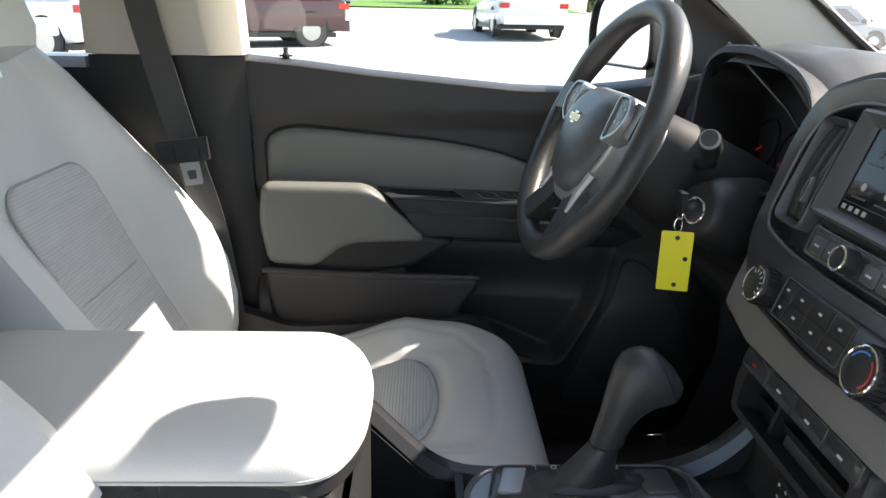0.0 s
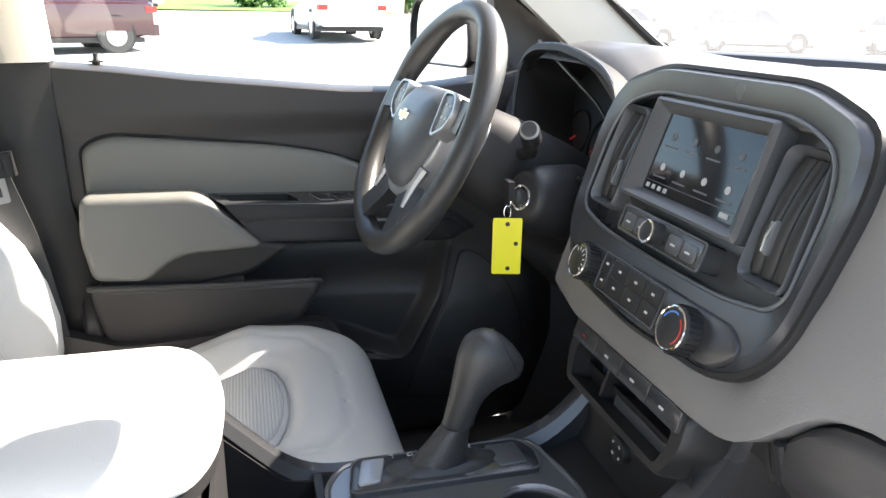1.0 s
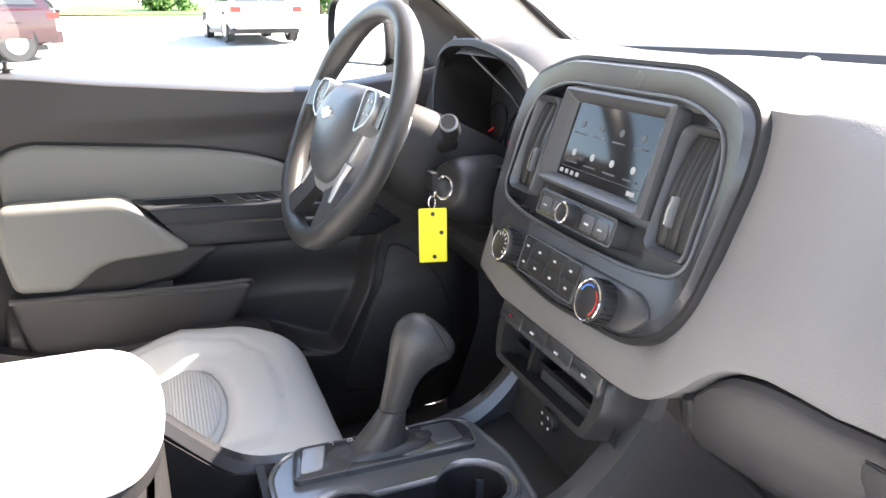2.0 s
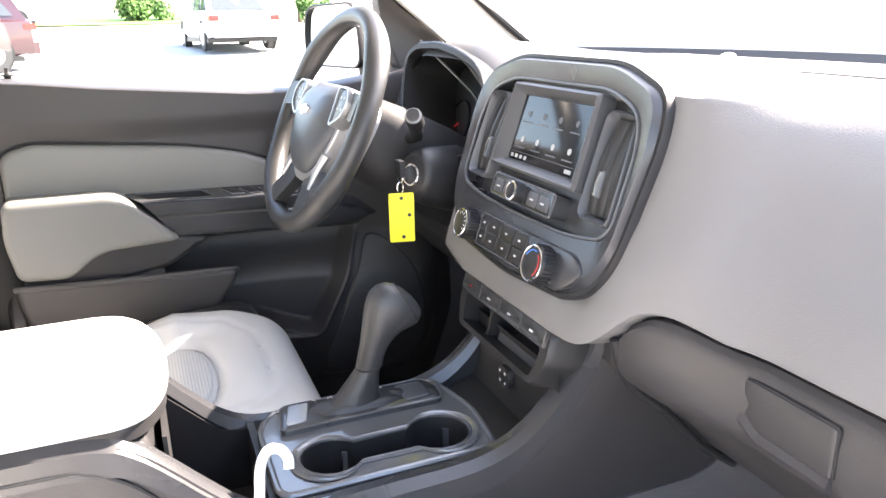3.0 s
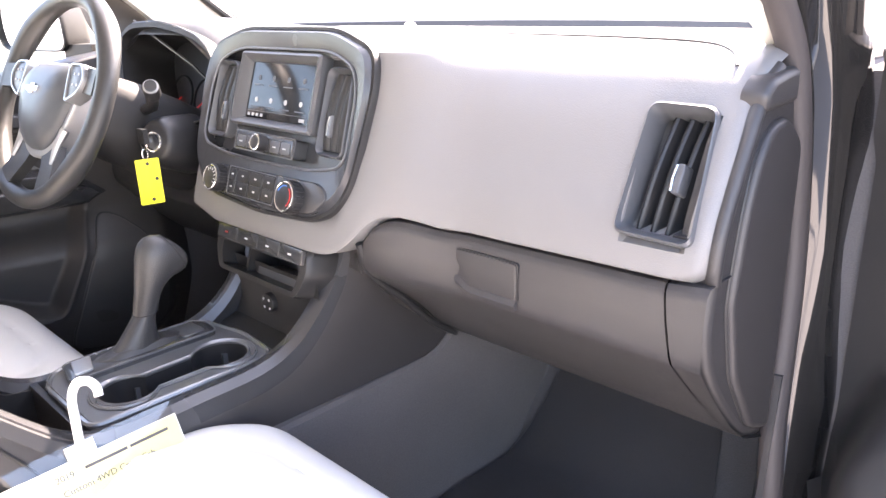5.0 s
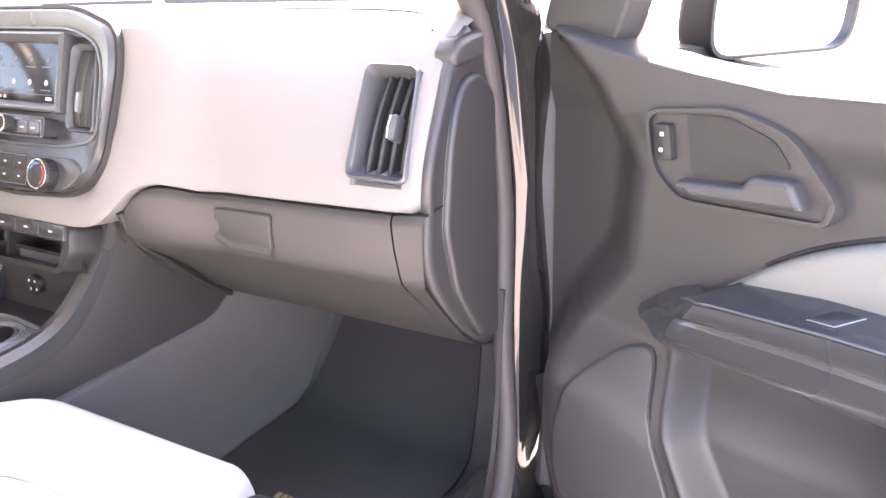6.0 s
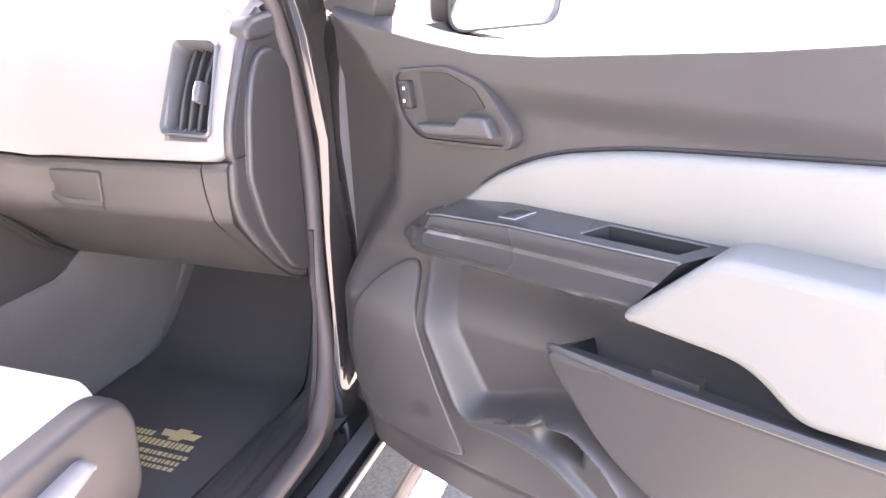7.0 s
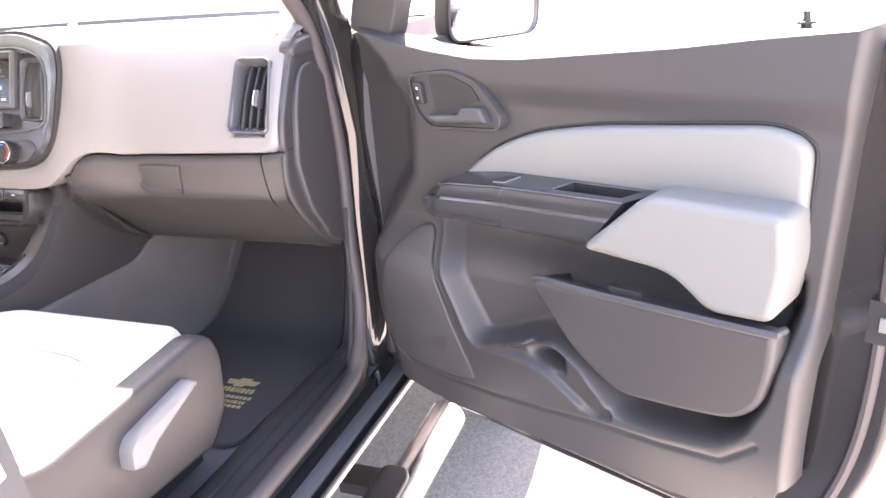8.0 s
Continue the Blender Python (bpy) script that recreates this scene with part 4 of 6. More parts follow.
    # climate panel
    hv = rounded(P([(-0.145, 1.206), (0.02, 1.21), (0.155, 1.212), (0.178, 1.196), (0.15, 1.168), (0.05, 1.163), (-0.10, 1.163), (-0.14, 1.172)]), 0.02, 4)
    part("climate_panel", plate(hv, 0.0, F + 0.007, 0.004), BEZEL, stack)
    for a, rr in ((-0.104, 0.0215), (0.104, 0.0235)):
        kn = part("climate_knob", disc(rr, 0, 0.022, 40, 0.004), BLACK_PLASTIC, stack, "black rotary climate knob with chrome rim", pose(a, zz(1.185), F + 0.004))
        part("ring", tube([(rr * 0.9 * math.cos(i * math.pi / 20), rr * 0.9 * math.sin(i * math.pi / 20), 0.0215) for i in range(40)], 0.0014, 6, True), CHROME, kn)
        for i in range(24):
            q = i * math.pi / 12
            part("rib", box(-0.0012, 0.0012, rr - 0.0006, rr + 0.0012, 0.003, 0.018), BLACK_PLASTIC, kn, m=Matrix.Rotation(q, 4, "Z"), smooth=False)
        if a > 0:
            for mat, q0, q1 in ((RED, -0.9, 0.9), (BLUE, 1.3, 2.7)):
                part("temperature_arc", tube([(rr * 0.68 * math.cos(q0 + (q1 - q0) * i / 12), rr * 0.68 * math.sin(q0 + (q1 - q0) * i / 12), 0.0222) for i in range(13)], 0.0009, 6), mat, kn)
        else:
            for i in range(7):
                q = -0.6 + i * 0.45
                part("fan_mark", box(rr * 0.55, rr * 0.75, -0.0007, 0.0007, 0.0219, 0.0224), MARK, kn, m=Matrix.Rotation(q, 4, "Z"), smooth=False)
    cols = [(-0.066, 0.017), (-0.036, 0.034), (0.0, 0.034), (0.036, 0.03)]
    for a, w in cols:
        for z in (1.1965, 1.1775):
            b = zz(z)
            part("climate_button", plate(rounded([(a - w / 2, b - 0.0095), (a + w / 2, b - 0.0095), (a + w / 2, b + 0.0095), (a - w / 2, b + 0.0095)], 0.002, 2), F, F + 0.0082, 0.001), BLACK_PLASTIC, stack)
            bar("mark", a - 0.0025, a + 0.0025, b - 0.0012, b + 0.0012, F + 0.0084, MARK, stack)
    part("button_frame", tube([(a, b, F + 0.0075) for a, b in rounded([(-0.078, zz(1.1965) + 0.012), (0.053, zz(1.1965) + 0.012), (0.053, zz(1.1775) - 0.012), (-0.078, zz(1.1775) - 0.012)], 0.004)], 0.0009, 6, True), SLATE, stack)
    return stack


build_stack()


# ---- switch bank and console ----
def build_bank():
    bank = empty("switch_bank", "switch bank with a small open bin below the climate controls", "control panel", frame_of((-0.06, 0, 1.066), (0, -1, 0), (0.3, 0, 1)))
    shell_o = rounded([(-0.128, 0.042), (0.128, 0.042), (0.133, 0.0), (0.113, -0.04), (-0.113, -0.04), (-0.133, 0.0)], 0.012)
    shell_i = rounded([(-0.108, 0.012), (0.108, 0.012), (0.108, -0.006), (0.1, -0.03), (-0.1, -0.03), (-0.108, -0.006)], 0.006)
    part("shell", ring_plate(shell_o, shell_i, -0.09, 0.004, 0.008), BLACK_PLASTIC, bank, "black plastic shell")
    part("bin", plate(shell_i, -0.085, -0.07), DEEP, bank, "dark open bin")
    part("divider", box(-0.05, -0.044, -0.034, 0.012, -0.08, -0.01), BLACK_PLASTIC, bank)
    part("bin_shelf", box(-0.03, 0.1, -0.03, -0.018, -0.07, -0.02, 0.003), SLATE, bank)
    for i in range(4):
        a = -0.09 + 0.06 * i
        b = part("switch", plate(rounded([(a - 0.0297, 0.015), (a + 0.0297, 0.015), (a + 0.0297, 0.038), (a - 0.0297, 0.038)], 0.0015, 2), -0.01, 0.010, 0.0015), GLOSS_BLACK, bank, "gloss black rocker switch")
        bar("mark", a - 0.004, a + 0.004, 0.025, 0.0275, 0.0112, DIM_RED if i == 0 else MARK, b)
    return bank


build_bank()


def build_console():
    con = empty("center_console", "dark plastic centre console with cup holders", "console")
    top = [(-1.0, 1.078), (-0.56, 1.078), (-0.515, 1.07), (-0.505, 1.05), (-0.50, 0.84), (-0.39, 0.84), (-0.375, 0.86), (-0.125, 0.86), (-0.115, 0.90), (0.02, 0.90), (0.12, 1.0), (0.3, 1.02)]
    rings = []
    for x in [-1.0, -0.8, -0.6, -0.56, -0.53, -0.515, -0.505, -0.50, -0.44, -0.39, -0.375, -0.3, -0.2, -0.125, -0.115, -0.06, 0.0, 0.06, 0.12, 0.3]:
        z = lerp(top, x)
        w = 0.115 + 0.01 * smooth((x + 0.2) / 0.3)
        rings.append([(x, -w - 0.045, 0.62), (x, -w - 0.03, 0.75), (x, -w - 0.012, 0.86), (x, -w, z - 0.02), (x, -w + 0.008, z - 0.004), (x, -w + 0.02, z), (x, w - 0.02, z), (x, w - 0.008, z - 0.004), (x, w, z - 0.02), (x, w + 0.012, 0.86), (x, w + 0.03, 0.75), (x, w + 0.045, 0.62)])
    part("body", loft(rings), BLACK_PLASTIC, con)
    # raised side wings that climb to the dash
    for k in (-1, 1):
        low = 0.0 if k < 0 else 0.012
        path = [(-0.97, 1.084), (-0.80, 1.084), (-0.62, 1.084), (-0.555, 1.08), (-0.525, 1.066 - low), (-0.495, 1.038 - low), (-0.463, 1.004 - low), (-0.43, 0.972 - low), (-0.395, 0.952 - low), (-0.35, 0.946 - low), (-0.25, 0.948 - low), (-0.16, 0.951 - low), (-0.10, 0.970 - low), (-0.055, 1.007 - low), (-0.027, 1.04), (-0.006, 1.072), (0.006, 1.105), (0.01, 1.135)]
        rings = []
        for p in smooth_path([(a, 0, b) for a, b in path], 3):
            y = k * 0.128
            rings.append([(p[0], y - k * 0.028, p[2] - 0.012), (p[0], y - k * 0.02, p[2] + 0.004), (p[0], y - k * 0.004, p[2] + 0.006), (p[0], y + k * 0.008, p[2] - 0.004), (p[0] + 0.004, y + k * 0.012, p[2] - 0.03), (p[0] + 0.02, y - k * 0.02, p[2] - 0.05)])
        part("side_wing", loft(rings), BEZEL, con, "satin black side rail")
        skin = smooth_path([(a, 0, b) for a, b in path + [(0.05, 1.14), (0.14, 1.14), (0.34, 1.13)]], 3)
        rings = []
        first = min(i for i, p in enumerate(skin) if p[0] > -0.25)
        n = len(skin) - 1
        for i, p in enumerate(skin):
            y = k * 0.132
            xl = p[0] if i < first else -0.25 + 0.63 * (i - first) / (n - first)
            at = lambda w: (p[0] + 0.004) * (1 - w) + xl * w
            rings.append([(at(0), y, p[2] - 0.002), (at(0.03), y + k * 0.004, p[2] - 0.02), (at(0.3), y + k * 0.009, p[2] * 0.75 + 0.62 * 0.25), (at(0.65), y + k * 0.018, p[2] * 0.45 + 0.62 * 0.55), (at(0.95), y + k * 0.036, 0.68), (at(1), y + k * 0.06, 0.60)])
        part("side_skin", loft(rings, closed=False), DARK_PLASTIC, con, "dark console side panel")
    # shift gate and cup deck
    deck = rounded([(-0.385, -0.098), (-0.115, -0.098), (-0.105, 0.0), (-0.125, 0.1), (-0.36, 0.1), (-0.385, 0.06)], 0.02)
    cups = []
    for cx, r, q0, q1 in ((-0.312, 0.041, 0.62, 5.66), (-0.172, 0.043, 3.76, 8.80)):
        for i in range(15):
            q = q0 + (q1 - q0) * i / 14
            cups.append((cx + r * math.cos(q), -0.042 + r * math.sin(q)))
    part("deck", pierced(deck, cups, 0.86, 0.952, 0.885), DECK, con, "satin grey deck with twin cup wells")
    part("deck_rim", tube([(p[0], p[1], 0.9505) for p in deck], 0.0045, 8, True), DECK, con, "rounded deck edge")
    lined = [(q[0] + (0.242 + q[0]) * -0.012, q[1] + (0.042 + q[1]) * -0.03) for q in cups]
    part("cup_liner", loft([[(p[0], p[1], z) for p in lined] for z in (0.9515, 0.93, 0.886)], caps=False), BLACK_PLASTIC, con, "black cup liner")
    for cx in (-0.312, -0.172):
        part("cup_finger", box(cx + 0.02, cx + 0.03, -0.012, -0.002, 0.90, 0.935, 0.004), SLATE, con, "sprung grip finger")
    # raised bezel that runs round both wells
    wide = [(-0.242 + (p[0] + 0.242) * 1.10, -0.042 + (p[1] + 0.042) * 1.22) for p in cups]
    part("cup_bezel", ring_plate(wide, [(-0.242 + (p[0] + 0.242) * 1.015, -0.042 + (p[1] + 0.042) * 1.03) for p in cups], 0.94, 0.956, 0.003, 0.9535), DECK, con, "satin cup holder bezel")
    part("bezel_line", tube([(p[0], p[1], 0.9535) for p in wide], 0.0012, 6, True), SLATE, con, "thin slate line")
    part("cup_rim", tube([(p[0], p[1], 0.9535) for p in cups], 0.0026, 6, True), SLATE, con, "slate cup holder rim")
    gate = rounded([(-0.362, 0.03), (-0.135, 0.03), (-0.13, 0.07), (-0.145, 0.096), (-0.35, 0.096)], 0.012)
    part("shift_gate", plate(gate, 0.95, 0.9605, 0.004), GLOSS_BLACK, con, "gloss black shift gate")
    part("gate_frame", tube([(p[0], p[1], 0.9595) for p in gate], 0.0014, 6, True), SLATE, con, "satin frame")
    part("chrome_plate", plate(rounded([(-0.352, 0.04), (-0.325, 0.041), (-0.312, 0.088), (-0.34, 0.089)], 0.005), 0.958, 0.9635, 0.002), SATIN, con, "satin plate")
    part("gate_insert", plate(rounded([(-0.185, 0.04), (-0.148, 0.042), (-0.15, 0.086), (-0.19, 0.086)], 0.006), 0.959, 0.9625, 0.001), SLATE, con, "slate gate insert")
    for i, ch in enumerate("PRNDL"):
        text("gear_letter", ch, 0.011, MARK, con, pose(-0.205 - 0.024 * i, 0.094, 0.9612, 0, 0, 180))
    # cubby behind the deck with a power outlet
    part("cubby_back", loft([[(-0.045, -0.128, 1.05), (-0.045, 0.128, 1.05)], [(-0.043, -0.128, 0.97), (-0.043, 0.128, 0.97)], [(-0.055, -0.128, 0.945), (-0.055, 0.128, 0.945)], [(-0.11, -0.128, 0.93), (-0.11, 0.128, 0.93)]], closed=False), BLACK_PLASTIC, con)
    so = part("power_outlet", disc(0.017, 0, 0.01, 24, 0.003), BLACK_PLASTIC, con, "black power outlet cap", frame_of((-0.044, 0.006, 0.985), (0, -1, 0), (0, 0, 1)))
    for i in range(4):
        part("tick", box(0.009, 0.012, -0.002, 0.002, 0.01, 0.0107), MARK, so, m=Matrix.Rotation(0.8 + i * math.pi / 2, 4, "Z"), smooth=False)
    wall = [(-0.4975, 0.845), (-0.392, 0.845), (-0.392, 0.935), (-0.43, 0.942), (-0.4975, 1.01)]
    m = frame_of((0, 0, 0), (1, 0, 0), (0, 0, 1))
    liner = part("storage_liner", box(-0.4985, -0.392, -0.104, 0.104, 0.842, 0.848), DEEP, con, "black storage bin")
    part("liner_wall", plate(wall, -0.102, -0.098), DEEP, liner, m=m)
    part("liner_wall", plate(wall, 0.098, 0.102), DEEP, liner, m=m)
    part("liner_wall", box(-0.4985, -0.494, -0.101, 0.101, 0.845, 1.06), DEEP, liner)
    part("liner_wall", box(-0.396, -0.3865, -0.101, 0.101, 0.845, 0.944), BLACK_PLASTIC, liner)
    # side pocket line on the armrest box
    line = smooth_path([(-0.92, -0.138, 1.062), (-0.62, -0.138, 1.063), (-0.565, -0.138, 1.056), (-0.525, -0.1385, 1.03), (-0.49, -0.1395, 0.985), (-0.455, -0.141, 0.93), (-0.43, -0.143, 0.88)], 4)
    part("side_seam", tube(line, 0.0022, 6), BLACK_PLASTIC, con)
    # armrest lid
    outl = rounded([(-0.92, -0.13), (-0.515, -0.13), (-0.488, -0.075), (-0.484, 0.0), (-0.488, 0.065), (-0.515, 0.118), (-0.92, 0.118)], [0.03, 0.06, 0.06, 0.06, 0.06, 0.06, 0.03], 6)
    lid = part("armrest_lid", domed(outl, [(0.006, 1.089), (0.001, 1.092), (0.0, 1.099), (0.001, 1.106), (0.004, 1.113), (0.010, 1.121), (0.018, 1.127), (0.030, 1.132), (0.05, 1.137), (0.08, 1.141), (0.115, 1.143)]), SEAT_VINYL, con, "padded light grey armrest lid")
    part("lid_base", plate([(p[0] * 0.99 - 0.008, p[1] * 0.96) for p in outl], 1.074, 1.091), BLACK_PLASTIC, lid, "black lid base")
    part("lid_seam", tube([(-0.702 + (p[0] + 0.702) * 0.997, p[1] * 0.997, 1.0955) for p in outl], 0.0012, 5, True), SEAT_STITCH, lid)
    return con


build_console()


def build_shifter():
    sh = empty("gear_shifter", "black leather gear shifter with a fabric boot", "gear lever", pose(-0.235, 0.063, 0.957))
    rings = []
    for z, x, rx, ry in ((0, -0.018, 0.045, 0.022), (0.008, -0.017, 0.038, 0.0215), (0.018, -0.013, 0.031, 0.02), (0.034, -0.006, 0.0235, 0.0185), (0.054, 0.0035, 0.0165, 0.0165)):
        rings.append([(x + rx * math.cos(q * math.pi / 12), ry * math.sin(q * math.pi / 12), z) for q in range(24)])
    part("boot_skirt", loft([[(-0.012 + rx * math.cos(q * math.pi / 12), ry * math.sin(q * math.pi / 12), z + 0.0022 * math.sin(5 * q * math.pi / 12)) for q in range(24)] for z, rx, ry in ((0.0, 0.072, 0.026), (0.007, 0.064, 0.024), (0.011, 0.045, 0.021))]), LEATHER_BLACK, sh, "gathered boot skirt")
    part("boot", loft(rings), LEATHER_BLACK, sh, "black leather boot")
    # the knob rises from the collar and broadens into a head that leans forward
    def slab(fx, fz, bx, bz, rb):
        return [((fx + bx) / 2 + (fx - bx) / 2 * math.cos(j * math.pi / 12), rb * math.sin(j * math.pi / 12), (fz + bz) / 2 + (fz - bz) / 2 * math.cos(j * math.pi / 12)) for j in range(24)]
    run = [(0.0245, 0.0555, -0.013, 0.0555, 0.0165), (0.0265, 0.066, -0.0095, 0.072, 0.0175), (0.0305, 0.077, -0.005, 0.09, 0.019), (0.0365, 0.087, -0.002, 0.107, 0.021), (0.044, 0.095, 0.001, 0.124, 0.0232), (0.052, 0.100, 0.004, 0.141, 0.025), (0.059, 0.1025, 0.008, 0.154, 0.026), (0.0645, 0.1035, 0.013, 0.163, 0.0265), (0.0685, 0.1045, 0.022, 0.1695, 0.0266), (0.072, 0.106, 0.034, 0.1715, 0.0262), (0.075, 0.1085, 0.047, 0.168, 0.025), (0.0775, 0.112, 0.059, 0.159, 0.0235), (0.0795, 0.118, 0.070, 0.148, 0.020), (0.0802, 0.125, 0.076, 0.139, 0.014), (0.0802, 0.1295, 0.079, 0.134, 0.006)]
    knob = part("knob", loft([slab(*r) for r in run]), LEATHER_BLACK, sh, "grained black hammer-shaped knob")
    part("knob_seam", tube(slab(0.0752, 0.1083, 0.0467, 0.1686, 0.0253), 0.0007, 5, True), BLACK_PLASTIC, knob)
    part("knob_seam", tube(smooth_path([(0.010, -0.0172, 0.072), (0.015, -0.0192, 0.09), (0.022, -0.0222, 0.11), (0.034, -0.0248, 0.128)], 5), 0.0006, 5), BLACK_PLASTIC, knob)
    part("knob_button", plate(rounded([(-0.006, -0.012), (0.006, -0.012), (0.006, 0.012), (-0.006, 0.012)], 0.004), 0.0, 0.004, 0.0015), LEATHER_BLACK, knob, "release button", frame_of((-0.001, 0.0, 0.09), (0, 1, 0), (0.1, 0, 1)))
    part("collar", tube([(0.0035 + 0.0168 * math.cos(q * math.pi / 12), 0.0168 * math.sin(q * math.pi / 12), 0.0545) for q in range(24)], 0.0012, 6, True), BLACK_PLASTIC, sh)


build_shifter()


# ---- steering wheel, column, cluster ----
WHEEL = (-0.195, 0.371, 1.308)
WHEEL_TILT, WHEEL_YAW = 25.0, 5.0


def build_wheel():
    t, yw = radians(WHEEL_TILT), radians(WHEEL_YAW)
    n = Vector((-math.cos(t) * math.cos(yw), -math.cos(t) * math.sin(yw), math.sin(t)))
    a = Vector((math.sin(yw), -math.cos(yw), 0))
    M = frame_of(WHEEL, a, n.cross(a))
    wh = empty("steering_wheel", "black three-spoke steering wheel with silver accents", "steering wheel", M)
    R = 0.176
    ring = []
    for i in range(72):
        q = i * math.pi / 36
        ring.append((R * math.cos(q), R * math.sin(q), 0.008))
    fat = [0.0165 + 0.0035 * math.exp(-((abs(((i * 5 + 180) % 360) - 180) - 40) / 16) ** 2) + 0.0035 * math.exp(-((abs(((i * 5 + 180) % 360) - 180) - 140) / 16) ** 2) for i in range(72)]
    part("rim", tube(ring, fat, 14, True), WHEEL_RIM, wh, "grained black rim")
    hub = rounded([(-0.093, 0.032), (-0.062, 0.060), (0.062, 0.060), (0.093, 0.032), (0.082, -0.018), (0.058, -0.07), (0.028, -0.092), (-0.028, -0.092), (-0.058, -0.07), (-0.082, -0.018)], 0.026)
    part("airbag_cover", domed(hub, [(0.0, -0.02), (0.0, 0.008), (0.002, 0.014), (0.007, 0.0205), (0.015, 0.0265), (0.026, 0.032), (0.04, 0.0365), (0.055, 0.039), (0.068, 0.040)]), AIRBAG, wh, "smooth blue-black airbag cover")
    part("hub_back", plate([(p[0] * 1.05, p[1] * 1.09 - 0.004) for p in hub], -0.05, 0.010, 0.006), SATIN, wh, "satin backing")
    # plain cross-shaped badge
    bow = [(-0.021, 0.0045), (-0.007, 0.0045), (-0.0055, 0.0085), (0.0085, 0.0085), (0.007, 0.0045), (0.021, 0.0045), (0.018, -0.0045), (0.0055, -0.0045), (0.004, -0.0085), (-0.0085, -0.0085), (-0.007, -0.0045), (-0.0185, -0.0045)]
    bd = part("badge", plate([(p[0], p[1] + 0.006) for p in bow], 0.03, 0.0415), CHROME, wh, "chrome-edged gold badge")
    part("badge_face", plate([(p[0] * 0.8, p[1] * 0.78 + 0.006) for p in bow], 0.0415, 0.0422), GOLD, bd)
    bar("airbag_mark", -0.006, 0.006, -0.040, -0.037, 0.0355, MARK, wh)
    for k in (-1, 1):
        sp = [Vector((k * 0.055, 0.03, 0.004)), Vector((k * 0.10, 0.036, 0.006)), Vector((k * 0.165, 0.03, 0.016))]
        rings = [[(p.x, p.y + dy, p.z + dz) for dy, dz in ((0.02, 0.008), (0.02, -0.014), (-0.022, -0.014), (-0.022, 0.008))] for p in sp]
        sk = part("spoke", bevelled(loft(rings), 0.004), WHEEL_RIM, wh, "black spoke")
        pad = rounded([(k * 0.076, 0.058), (k * 0.118, 0.058), (k * 0.134, 0.034), (k * 0.122, 0.008), (k * 0.084, -0.01)], 0.012)
        part("switch_pad", ring_plate(pad, [(k * 0.104 + (p[0] - k * 0.104) * 0.86, 0.031 + (p[1] - 0.031) * 0.86) for p in pad], 0.0, 0.026, 0.004), SATIN, sk, "silver switch surround")
        part("switch_face", plate([(k * 0.104 + (p[0] - k * 0.104) * 0.86, 0.031 + (p[1] - 0.031) * 0.86) for p in pad], 0.0, 0.0235, 0.002), SLATE, sk, "black switch pad")
        for i in range(4):
            bar("mark", k * (0.098 + 0.014 * (i % 2)) - 0.0015, k * (0.098 + 0.014 * (i % 2)) + 0.0015, 0.02 + 0.018 * (i // 2), 0.024 + 0.018 * (i // 2), 0.0237, MARK, sk)
        # lower spokes
        low = [Vector((k * 0.024, -0.055, 0.0)), Vector((k * 0.05, -0.105, 0.004)), Vector((k * 0.075, -0.157, 0.016))]
        rings = [[(p.x + dx, p.y + dx * k * 0.4, p.z + dz) for dx, dz in ((0.021, 0.006), (0.021, -0.012), (-0.021, -0.012), (-0.021, 0.006))] for p in low]
        lk = part("spoke", bevelled(loft(rings), 0.004), WHEEL_RIM, wh, "black lower spoke")
        ac = [Vector((k * 0.074, -0.05, 0.006)), Vector((k * 0.068, -0.075, 0.009)), Vector((k * 0.072, -0.11, 0.014))]
        part("accent", tube(ac, [0.008, 0.007, 0.003], 8), SATIN, lk, "silver accent")
    return M


WM = build_wheel()


